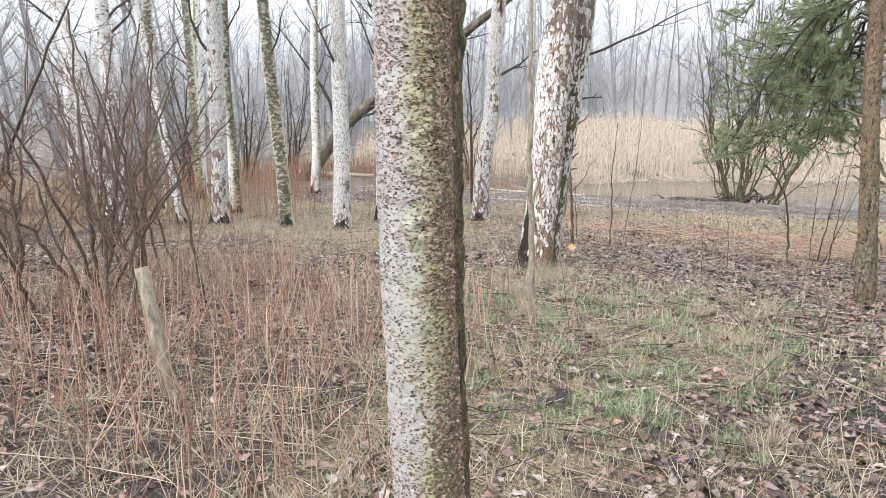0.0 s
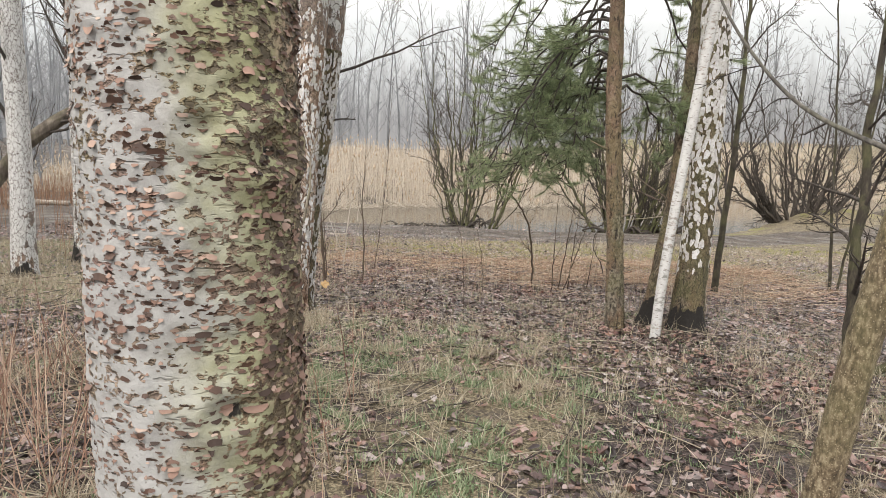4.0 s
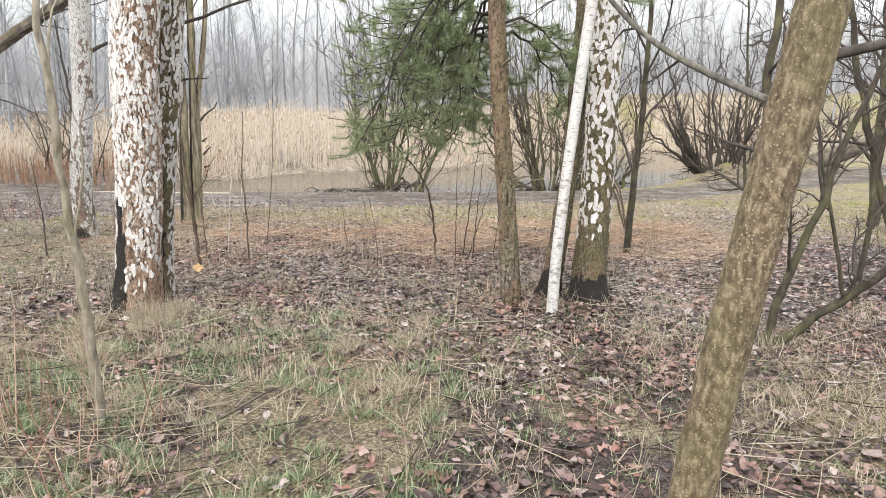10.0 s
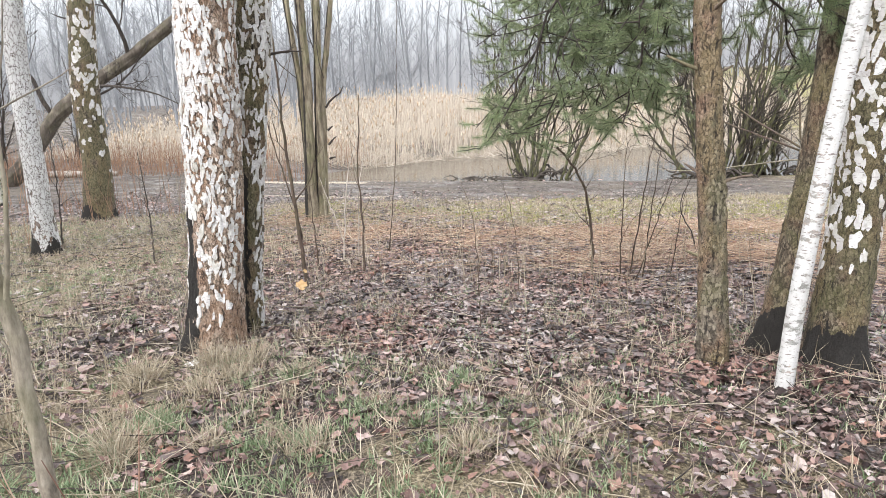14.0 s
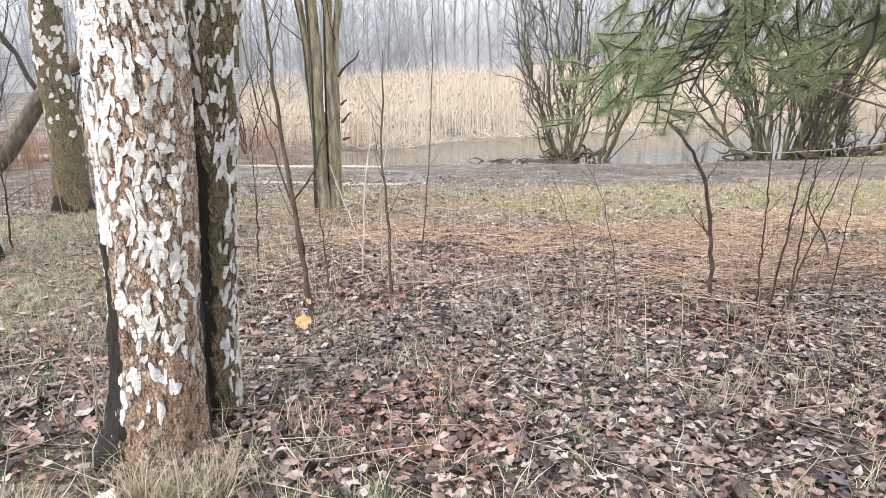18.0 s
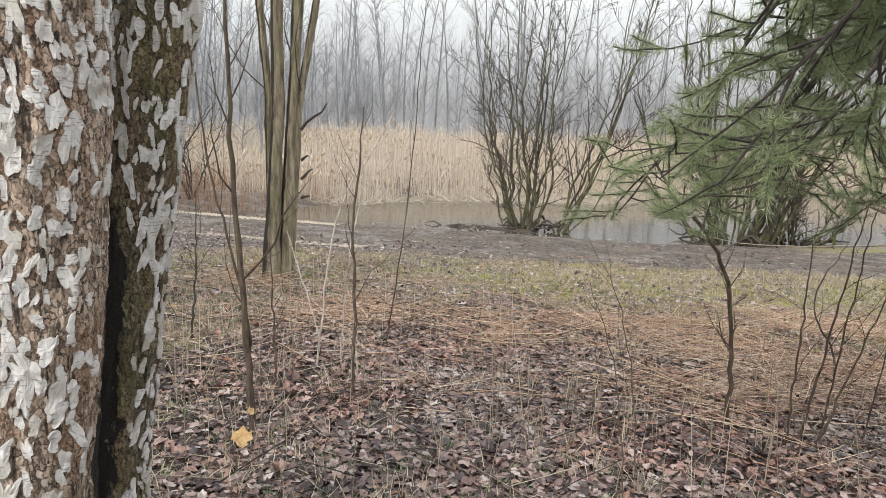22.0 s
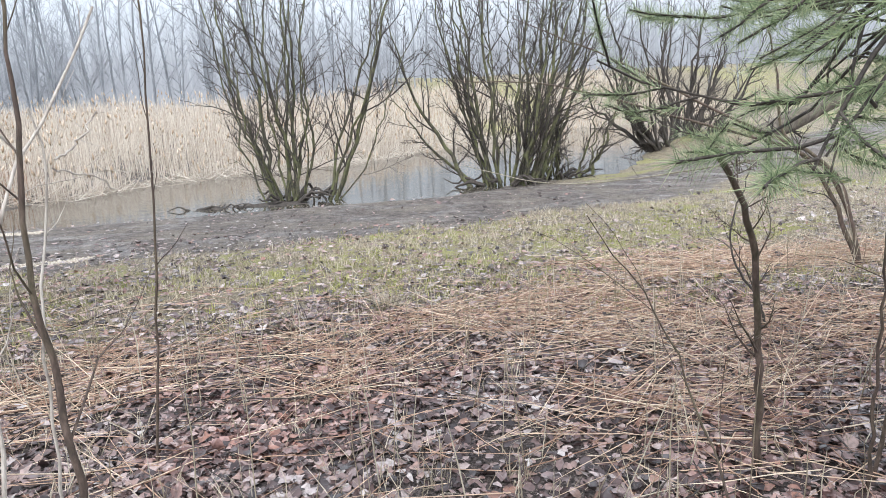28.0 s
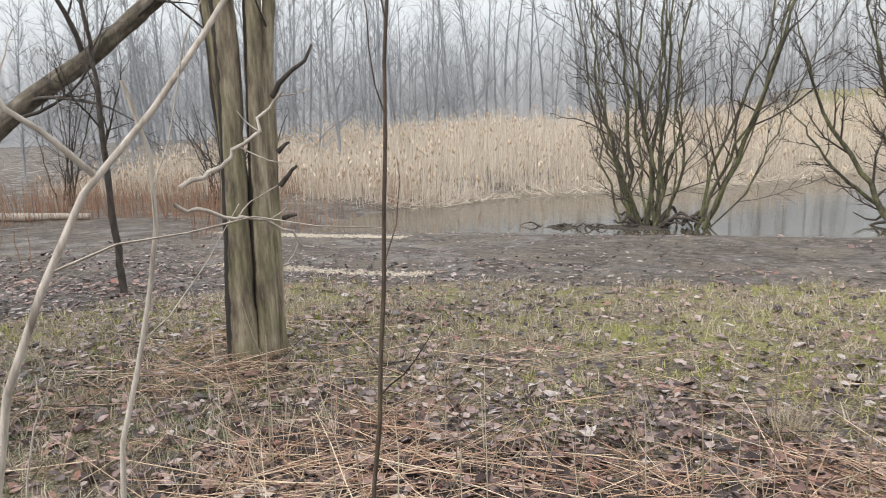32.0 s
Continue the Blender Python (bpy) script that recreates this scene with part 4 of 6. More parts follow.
def build_backdrop():
    """A glowing sheet before the sky, painted as misty woods that pale upwards into white."""
    n, rows = 120, (-6.0, 10.0, 26.0, 48.0, 80.0)
    a = np.linspace(-np.pi, np.pi, n)
    R = 150.0
    v = np.concatenate([np.stack([R * np.sin(a), R * np.cos(a), np.full(n, z)], 1) for z in rows])
    f = [(j * n + i, j * n + i + 1, (j + 1) * n + i + 1, (j + 1) * n + i) for j in range(len(rows) - 1) for i in range(n - 1)]
    m, nt, b = mat_new("painted_mist_glow")
    k = Nodes(nt)
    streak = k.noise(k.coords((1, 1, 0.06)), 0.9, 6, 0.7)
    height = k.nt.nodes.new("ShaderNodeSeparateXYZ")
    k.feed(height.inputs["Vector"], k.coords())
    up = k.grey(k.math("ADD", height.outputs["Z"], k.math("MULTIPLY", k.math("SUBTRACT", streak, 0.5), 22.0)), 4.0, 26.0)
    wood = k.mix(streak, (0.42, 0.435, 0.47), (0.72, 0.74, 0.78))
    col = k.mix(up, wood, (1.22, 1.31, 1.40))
    # upper rows glow far brighter, added light for the water's reflections
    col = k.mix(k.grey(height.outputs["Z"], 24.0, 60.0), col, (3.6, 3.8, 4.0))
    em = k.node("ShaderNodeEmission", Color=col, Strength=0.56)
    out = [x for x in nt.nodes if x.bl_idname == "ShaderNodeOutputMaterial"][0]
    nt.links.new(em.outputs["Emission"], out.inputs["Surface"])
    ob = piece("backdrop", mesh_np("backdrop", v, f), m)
    tagged(ob, "glowing backdrop painted as misty woods under a white sky", "backdrop", kind="structure")


def build_reeds():
    rng = np.random.default_rng(5)
    n = 34000
    x = rng.uniform(-30, 26, n)
    depth = rng.random(n) ** 1.6 * 24
    y = curve_at(REEDS, x) + depth + rng.normal(0, 0.5, n) + 1.6 * (fbm(x * 0.5, x * 0.0, 3, 3) - 0.5)
    keep = (fbm(x * 0.35, (curve_at(REEDS, x) + depth) * 0.35, 61, 3) > 0.30) | (depth > 3)
    channel = np.abs(x - np.interp(y, (26, 35, 40, 50, 66), (1.0, 3.0, 5.5, 9.0, 13.0)) - 1.2 * np.sin(y * 0.35)) < 1.3 + 0.9 * fbm(y * 0.4, x * 0.2, 63, 2)
    keep &= ~channel
    x, y, depth = x[keep], y[keep], depth[keep]
    n = len(x)
    h = rng.uniform(1.1, 1.8, n) * (1 - 0.25 * smooth(-2, 6, x)) * (0.75 + 0.5 * fbm(x * 0.25, y * 0.25, 62, 3)) * (0.45 + 0.55 * smooth(0, 5.0, depth))
    w = rng.uniform(0.012, 0.026, n) * (1 + depth * 0.03)
    # a stem with one bent leaf
    tmpl = np.array([(-0.5, 0, 0), (0.5, 0, 0), (-0.4, 0.02, 0.5), (0.4, 0.02, 0.5), (-0.1, 0.06, 1.0), (0.1, 0.06, 1.0), (0, 0, 0.45), (0.3, 0.0, 0.47), (9.0, 0.05, 0.72), (9.0, 0.05, 0.70)])
    f = np.array([(0, 1, 3, 2), (2, 3, 5, 4), (6, 7, 8, 9)])
    m = poses_np(rng, x, y, ground_z(x, y) - 0.05, rng.uniform(-0.9, 0.9, n), np.abs(rng.normal(0, 0.10, n)), rng.uniform(0, 6.28, n), np.stack([w, np.ones(n) * 0.8, h], 1))
    v, ff = scatter(tmpl, f, m)
    bed = piece("reed_bed", mesh_np("reed_bed", v, ff, False), M_REED)
    tagged(bed, "dense bed of tall dry straw-coloured reeds in the pond", "reeds", kind="stuff")
    # broken reeds lying at the water's edge
    k = 1500
    xb = rng.uniform(-22, 8, k)
    yb = curve_at(REEDS, xb) + rng.normal(-0.3, 0.5, k)
    yaw = rng.normal(0, 0.9, k) + np.pi * rng.integers(0, 2, k)
    mb = poses_np(rng, xb, yb, np.full(k, WATER_Z + 0.03), yaw, rng.uniform(1.0, 1.5, k), rng.uniform(0, 6.28, k), np.stack([np.full(k, 0.02), np.ones(k), rng.uniform(0.4, 1.3, k)], 1))
    v2, f2 = scatter(tmpl[:6], f[:2], mb)
    low = piece("broken_reeds", mesh_np("broken_reeds", v2, f2, False), M_REED)
    tagged(low, "broken straw-coloured reeds leaning over the water", "reeds", kind="stuff")
    # seed heads
    pick = rng.random(n) < 0.08
    xs, ys, hs = x[pick], y[pick], h[pick]
    p = len(xs)
    puff = np.array([(0, 0, 0), (0.05, 0, 0.12), (-0.05, 0, 0.12), (0, 0.05, 0.12), (0, -0.05, 0.12), (0.02, 0, 0.34)])
    pf = np.array([(0, 1, 3), (0, 3, 2), (0, 2, 4), (0, 4, 1), (5, 3, 1), (5, 2, 3), (5, 4, 2), (5, 1, 4)])
    mp = poses_np(rng, xs, ys, ground_z(xs, ys) + hs * 0.97, rng.uniform(0, 6.28, p), np.abs(rng.normal(0, 0.25, p)), rng.uniform(0, 6.28, p), np.full((p, 3), 0.9))
    v3, f3 = scatter(puff, pf, mp)
    heads = piece("reed_plumes", mesh_np("reed_plumes", v3, f3), M_PLUME)
    tagged(heads, "pale fluffy seed heads above the dry reeds", "reeds", kind="stuff")


build_ground()
build_water()
crumb_strip((-9.0, 16.35), (-5.4, 16.65), 0.17, 1)
crumb_strip((-12.2, 19.9), (-7.6, 20.1), 0.19, 2)
build_far_woods()
build_backdrop()
build_reeds()


# ---------------------------------------------------------------- trees near the walk
def crown(tree, rng, stem, radius, count, depth, material, start=0.35, spread=0.9, ratio=0.4, lift=0.03, thin=0.003, name="crown"):
    t = Tubes()
    sprout(t, rng, stem, radius, depth, spread, count, ratio, lift, start, thin)
    return piece(name, t.mesh(name), material, tree)


def local(base, *pts):
    b = np.array(base)
    return [tuple(np.array(p) - b) for p in pts]


def birch_a():
    base = (0.17, 0.40, gz(0.17, 0.40))
    tree = thing("birch_tree", base, "pale birch trunk with green algae and brown peeling flecks", "tree", "birches")
    pts = local(base, (0.220, 0.425, -0.08), (0.198, 0.418, 0.6), (0.174, 0.409, 1.2), (0.168, 0.410, 1.8), (0.165, 0.415, 2.4), (0.160, 0.42, 3.0))
    surf = {}
    me = bark_trunk("trunk", pts, (0.116, 0.107, 0.104, 0.103, 0.100, 0.096), 4, 150, 440, (0.0155, 0.0135), 0.0040, 0.0, 0.0, 0.50, 0.0040, ((2.37, 1.42, 0.020), (2.2, 1.68, 0.016), (1.45, 1.78, 0.016), (2.9, 1.66, 0.026), (3.2, 1.30, 0.022), (2.4, 0.8, 0.015)), "flecks", keep=surf)
    piece("trunk", me, M_BIRCH_A, tree)
    bark_curls("curled_bark", surf, 44, M_CURL, tree, "brown curling lips of bark", 13000, 0.25, 2.5, (0.0040, 0.0034))
    top = local(base, (0.160, 0.42, 3.0), (0.15, 0.45, 5.0), (0.1, 0.5, 8.0))
    piece("upper_trunk", bark_trunk("upper_trunk", top, (0.096, 0.09, 0.07), 5, 48, 120, (0.05, 0.04), 0.003, 0, 0, 0.35, 0.003, (), "flecks"), M_BIRCH_A, tree)
    rng = np.random.default_rng(40)
    side = local(base, (0.12, 0.70, -0.08), (0.10, 0.705, 0.5), (0.085, 0.71, 1.1), (0.08, 0.715, 1.8), (0.075, 0.73, 2.6), (0.06, 0.8, 6.0))
    piece("side_stem", bark_trunk("side_stem", side, (0.05, 0.041, 0.037, 0.036, 0.03), 6, 32, 280, (0.03, 0.06), 0.016, 0, 0, 0, 0.006), M_SCALY_BLACK, tree, "dark rough side stem")
    crown(tree, rng, line(*top, n=20), 0.09, 9, 2, M_TWIG, 0.1, 0.8, 0.3)


def birch_b():
    base = (-2.52, 6.6, gz(-2.52, 6.6))
    tree = thing("birch_tree", base, "old double birch with flaking white bark and blackened foot", "tree", "birches")
    surf, surf_two = {}, {}
    # first the charred foot, then a black band on the side by the gap
    one = bark_trunk("trunk", local(base, (-2.52, 6.48, -0.46), (-2.46, 6.53, 0.3), (-2.42, 6.57, 1.0), (-2.38, 6.60, 2.0), (-2.33, 6.64, 2.6)), (0.225, 0.20, 0.20, 0.20, 0.20), 11, 130, 300, (0.04, 0.11), 0.018, 0.05, 0.03, 0.2, 0.006, (), "flakes", 0.36, ((1.0, 0.6, 1.35, 0.14), (3.85, 0.4, 1.5, 0.0)), surf)
    piece("trunk", one, M_SCALY, tree)
    bark_plates("outer_bark", surf, 45, M_PLATE, tree, "ragged white plates of outer bark", (0.030, 0.060), 0.90, 1.1, 3.05, 0.25, 0.4, 0.007, None, 300)
    high = bark_trunk("upper_trunk", local(base, (-2.33, 6.64, 2.6), (-2.3, 6.65, 3.0), (-2.1, 6.8, 7.0)), (0.20, 0.19, 0.15), 12, 60, 120, (0.07, 0.12), 0.012, 0, 0, -0.3, 0.006, (), "flakes", 0.65)
    piece("upper_trunk", high, M_BIRCH_B, tree)
    # black band on the side that faces the first trunk
    two = bark_trunk("trunk", local(base, (-2.50, 6.86, -0.48), (-2.46, 6.91, 0.3), (-2.40, 6.97, 1.0), (-2.29, 7.05, 2.0), (-2.24, 7.08, 2.6)), (0.13, 0.12, 0.125, 0.135, 0.137), 17, 96, 280, (0.034, 0.11), 0.018, 0.05, 0.03, 3.6, 0.006, (), "flakes", 0.36, ((1.6, 0.85, 1.75, 0.02),), surf_two)
    piece("trunk", two, M_SCALY_DARK, tree)
    bark_plates("outer_bark", surf_two, 46, M_PLATE_OLD, tree, "ragged white plates of outer bark", (0.026, 0.062), 0.56, 0.4, 3.05, 0.1, 0.4, 0.006)
    high = bark_trunk("upper_trunk", local(base, (-2.24, 7.08, 2.6), (-2.2, 7.1, 3.0), (-1.95, 7.3, 7.0)), (0.137, 0.13, 0.1), 18, 48, 120, (0.07, 0.12), 0.012, 0, 0, 0.4, 0.006, (), "flakes", 0.55)
    piece("upper_trunk", high, M_BIRCH_B, tree)
    rng = np.random.default_rng(41)
    t = Tubes()
    for p, d, ln, r in (((-2.2, 7.12, 2.35), (1.0, 0.5, 0.35), 1.6, 0.02), ((-2.25, 7.08, 1.82), (1, 0.4, 0.2), 0.32, 0.014), ((-2.15, 7.15, 3.2), (0.8, 0.8, 0.5), 2.4, 0.035)):
        limb = bent(rng, np.array(p) - base, d, ln, 6, 0.1)
        one = Tubes()
        one.add(limb, np.linspace(r, 0.004, 7), 6)
        piece("branch", one.mesh("branch"), M_TWIG, tree)
        sprout(t, rng, limb, r, 2, 0.8, 4, 0.5)
    piece("crown", t.mesh("crown"), M_TWIG, tree)
    # thin ivy-like rootlets hanging on the bark
    v = Tubes()
    for i in range(14):
        a = rng.uniform(2.4, 4.0)
        p0 = np.array((0.02 + 0.27 * np.cos(a), -0.11 + 0.27 * np.sin(a), rng.uniform(0.0, 0.2)))
        v.add(bent(rng, p0, (rng.normal(0, 0.12), rng.normal(0, 0.12), 1), rng.uniform(0.5, 1.3), 7, 0.12), np.linspace(0.005, 0.002, 8), 4, cap=False)
    piece("creeper", v.mesh("creeper"), M_GREYSTEM, tree, "bare grey creeper stems on the bark")


def birch_c():
    base = (1.92, 7.37, gz(1.92, 7.37))
    tree = thing("birch_tree", base, "mossy birch with a black charred hollow foot", "tree", "birches")
    surf = {}
    me = bark_trunk("trunk", local(base, (1.92, 7.37, -0.5), (1.96, 7.37, 0.3), (1.99, 7.37, 1.2), (1.98, 7.37, 2.2), (1.96, 7.4, 3.2), (1.9, 7.5, 7.0)), (0.175, 0.155, 0.15, 0.145, 0.14, 0.13, 0.1), 23, 90, 340, (0.06, 0.12), 0.014, 0.15, 0.17, -1.4, 0.008, (), "flakes", 0.55, ((2.3, 1.1, 0.45, 0.06), (1.5, 0.9, 0.4, 0.05)), surf)
    piece("trunk", me, M_SCALY_DARK, tree)
    bark_plates("outer_bark", surf, 47, M_PLATE, tree, "ragged white plates of outer bark", (0.042, 0.075), 0.95, 0.7, 4.5, 0.75, 1.3, 0.003, -0.6)
    rng = np.random.default_rng(42)
    second = local(base, (1.52, 7.48, -0.5), (1.60, 7.47, 0.0), (1.70, 7.46, 0.9), (1.76, 7.45, 2.0), (1.80, 7.5, 3.2), (1.82, 7.6, 6.5))
    dark = line(*second, n=24)
    me = bark_trunk("side_stem", second, (0.10, 0.088, 0.082, 0.075, 0.07, 0.06, 0.05), 24, 48, 220, (0.04, 0.10), 0.014, 0.14, 0.10, 0.0, 0.008, (), "flakes", 0.5, ((1.6, 1.2, 0.5, 0.03),))
    piece("side_stem", me, M_SCALY_DARK, tree, "dark mossy second stem")
    crown(tree, rng, dark, 0.05, 9, 2, M_TWIG, 0.45, 0.9, 0.3)


def young_birch():
    base = (1.52, 6.72, gz(1.52, 6.72))
    tree = thing("young_birch", base, "slender white young birch leaning beside the mossy birch", "tree", "birches")
    me = bark_trunk("trunk", local(base, (1.52, 6.72, -0.43), (1.545, 6.71, 0.2), (1.60, 6.70, 0.9), (1.67, 6.70, 1.6), (1.74, 6.68, 2.3), (1.84, 6.68, 3.2), (2.1, 6.75, 6.5)), (0.055, 0.05, 0.05, 0.05, 0.046, 0.04, 0.03), 29, 40, 400, (0.07, 0.07), 0.0015, 0.03, 0.02, 1.0, 0.002, (), "flecks")
    piece("trunk", me, M_BIRCH_THIN, tree)
    rng = np.random.default_rng(43)
    crown(tree, rng, np.array(local(base, (1.74, 6.68, 2.3), (1.84, 6.68, 3.2), (1.97, 6.71, 4.8), (2.1, 6.75, 6.5))), 0.04, 8, 2, M_TWIG, 0.3, 0.8, 0.4)


def needle_cloud(rng, places, ways, per=26, size=0.075):
    """Needles round many shoot tips, as thin blades of three corners."""
    n = len(places) * per
    p = np.repeat(places, per, 0)
    d = np.repeat(ways, per, 0)
    back = rng.uniform(0, 0.16, n)[:, None]
    off = rng.normal(0, 1, (n, 3))
    off /= np.linalg.norm(off, axis=1)[:, None]
    way = d * rng.uniform(0.5, 1.1, n)[:, None] + off * 0.85
    way /= np.linalg.norm(way, axis=1)[:, None]
    root = p - d * back
    tip = root + way * (size * rng.uniform(0.7, 1.25, n))[:, None]
    side = np.cross(way, rng.normal(0, 1, (n, 3)))
    side /= np.linalg.norm(side, axis=1)[:, None] + 1e-9
    w = 0.0010
    v = np.stack([root - side * w, root + side * w, tip], 1).reshape(-1, 3)
    return v, np.arange(n * 3).reshape(-1, 3)


def pine():
    base = (1.14, 7.10, gz(1.14, 7.10))
    tree = thing("pine_tree", base, "young pine with grey-brown bark, orange higher up, and drooping green boughs", "tree")
    rng = np.random.default_rng(50)
    path = local(base, (1.14, 7.10, -0.47), (1.08, 7.08, 0.48), (1.01, 7.07, 1.3), (0.95, 7.06, 2.05), (0.925, 7.06, 2.8), (0.89, 7.07, 4.5), (0.86, 7.1, 8.5))
    stem = line(*path, n=60)
    me = bark_trunk("trunk", path, (0.112, 0.088, 0.081, 0.077, 0.073, 0.068, 0.062, 0.054, 0.044, 0.035), 52, 56, 420, (0.03, 0.05), 0.012, 0.0, 0.0, 0.0, 0.006, ((2.4, 1.28, 0.03), (1.2, 0.75, 0.025), (2.0, 1.9, 0.03)))
    set_attr(me, "high", np.repeat(smooth(1.5, 2.7, line(*path, n=420)[:, 2]), 56))
    piece("trunk", me, M_PINE_SCALES, tree)
    for z, yaw, ln in ((1.28, 2.6, 0.22), (1.25, 0.5, 0.3), (1.3, 4.4, 0.2), (0.72, 2.9, 0.22), (1.9, 1.0, 0.25), (1.95, 3.6, 0.3), (2.3, 5.2, 0.3)):
        p = np.array([np.interp(z, stem[:, 2], stem[:, k]) for k in range(3)])
        stub = Tubes()
        stub.add(bent(rng, p, (np.cos(yaw), np.sin(yaw), 0.45), ln, 4, 0.1), np.linspace(0.016, 0.007, 5), 6)
        piece("stub", stub.mesh("stub"), M_PINE, tree, "short broken branch stub")
    # living boughs: height on the trunk, and where the tip hangs
    boughs = ((3.1, (-0.45, 7.40, 1.20)), (3.2, (-0.55, 8.30, 1.28)), (2.9, (-0.20, 7.85, 1.13)), (3.3, (-0.10, 8.55, 1.33)), (3.4, (-0.35, 7.95, 1.73)), (3.0, (0.2, 8.65, 1.38)), (3.3, (-0.05, 7.45, 1.58)), (2.9, (0.45, 8.25, 1.23)),
              (3.6, (0.1, 7.95, 1.93)), (3.5, (0.3, 7.30, 1.98)), (2.6, (1.65, 7.80, 1.53)), (2.7, (1.8, 7.35, 1.78)), (3.7, (2.1, 8.05, 2.08)), (4.0, (-0.5, 8.95, 2.28)), (4.4, (-0.4, 7.35, 2.58)), (4.6, (1.6, 6.35, 3.18)), (4.8, (0.6, 6.05, 3.48)), (5.3, (2.2, 7.65, 3.88)), (5.5, (-0.3, 8.25, 3.98)))
    boughs += ((2.8, (0.45, 7.6, 1.2)), (2.9, (0.65, 8.0, 1.4)), (3.1, (0.9, 8.3, 1.5)), (3.2, (0.15, 8.15, 1.75)), (3.4, (0.55, 7.3, 1.85)), (3.5, (0.3, 8.6, 2.0)))
    boughs += ((2.6, (-0.3, 9.0, 1.02)), (2.7, (0.0, 9.35, 0.98)), (2.6, (0.35, 9.5, 1.1)), (2.8, (-0.1, 9.15, 1.2)))
    for z, tip in boughs:
        tip = (tip[0], tip[1], tip[2] + 0.02)
        p = np.array([np.interp(z, stem[:, 2], stem[:, k]) for k in range(3)])
        e = np.array(tip) - base
        limb = line(p, p + (e - p) * (0.3, 0.3, 0) + (0, 0, 0.12), p + (e - p) * (0.7, 0.7, 0.42), e, n=12, wob=0.02, rng=rng)
        t = Tubes()
        t.add(limb, np.linspace(0.016, 0.005, 12), 7)
        tips, ways = [], []

        def shoots(line_pts, r, depth, count, ratio):
            length = np.linalg.norm(np.diff(line_pts, axis=0), axis=1).sum()
            for i in range(count):
                u = 0.3 + 0.7 * (i + rng.random()) / count
                j = min(int(u * (len(line_pts) - 1)), len(line_pts) - 2)
                q = line_pts[j] + (line_pts[j + 1] - line_pts[j]) * (u * (len(line_pts) - 1) - j)
                d = line_pts[j + 1] - line_pts[j]
                d /= np.linalg.norm(d) + 1e-9
                o = rng.normal(0, 1, 3) * (1, 1, 0.55)
                sub = bent(rng, q, d * (1, 1, 0.6) + o * 0.75, length * ratio * rng.uniform(0.5, 1.0), 4, 0.12, 0.02 if depth > 1 else 0.06)
                t.add(sub, np.linspace(r, 0.003, 5), 4, cap=False)
                if depth > 1:
                    shoots(sub, r * 0.6, depth - 1, 4, 0.5)
                else:
                    for q2, q1 in ((sub[-1], sub[-2]), (sub[-2], sub[-3])):
                        w = (q2 - q1) / (np.linalg.norm(q2 - q1) + 1e-9)
                        tips.append(q2)
                        ways.append(w)

        shoots(limb, 0.006, 2, 14, 0.26)
        bough = piece("bough", t.mesh("bough"), M_TWIG, tree)
        v, f = needle_cloud(rng, np.array(tips), np.array(ways), 105, 0.060)
        piece("needles", mesh_np("needles", v, f, False), M_NEEDLE, bough, "long green pine needles")


def leaning_tree():
    base = (1.57, 2.5, gz(1.57, 2.5))
    tree = thing("leaning_tree", base, "leaning speckled olive-brown trunk with a long arching branch", "tree")
    me = bark_trunk("trunk", local(base, (1.57, 2.50, -0.2), (1.62, 2.49, 0.35), (1.68, 2.475, 0.9), (1.755, 2.455, 1.43), (1.83, 2.43, 1.95), (1.98, 2.4, 2.8), (2.5, 2.5, 5.6)), (0.064, 0.061, 0.061, 0.060, 0.058, 0.053, 0.04), 31, 60, 280, (0.016, 0.03), 0.005, 0.0, 0.0, 0.0, 0.006, ((2.0, 0.8, 0.012), (0.9, 0.6, 0.012)), "flecks")
    piece("trunk", me, M_LEAN, tree)
    rng = np.random.default_rng(60)
    t = Tubes()
    arch = line(*local(base, (1.78, 2.46, 1.58), (1.70, 2.75, 1.66), (1.53, 2.97, 1.78), (1.40, 3.03, 1.92), (1.2, 3.1, 2.2), (1.0, 3.15, 2.7)), n=20)
    one = Tubes()
    one.add(arch, np.linspace(0.0125, 0.004, 20), 8)
    piece("branch", one.mesh("branch"), M_GREYBARK, tree)
    sprout(t, rng, arch, 0.012, 2, 0.9, 7, 0.35)
    for p, d, ln, r in (((1.80, 2.44, 1.7), (1, 0.3, 0.25), 1.4, 0.014), ((1.95, 2.4, 2.6), (-0.4, 0.8, 0.5), 1.8, 0.02), ((2.05, 2.4, 3.0), (0.5, 0.9, 0.3), 2.0, 0.02)):
        limb = bent(rng, np.array(p) - base, d, ln, 7, 0.12)
        one = Tubes()
        one.add(limb, np.linspace(r, 0.004, 8), 6)
        piece("branch", one.mesh("branch"), M_TWIG, tree)
        sprout(t, rng, limb, r, 2, 0.9, 6, 0.5)
    piece("crown", t.mesh("crown"), M_TWIG, tree)


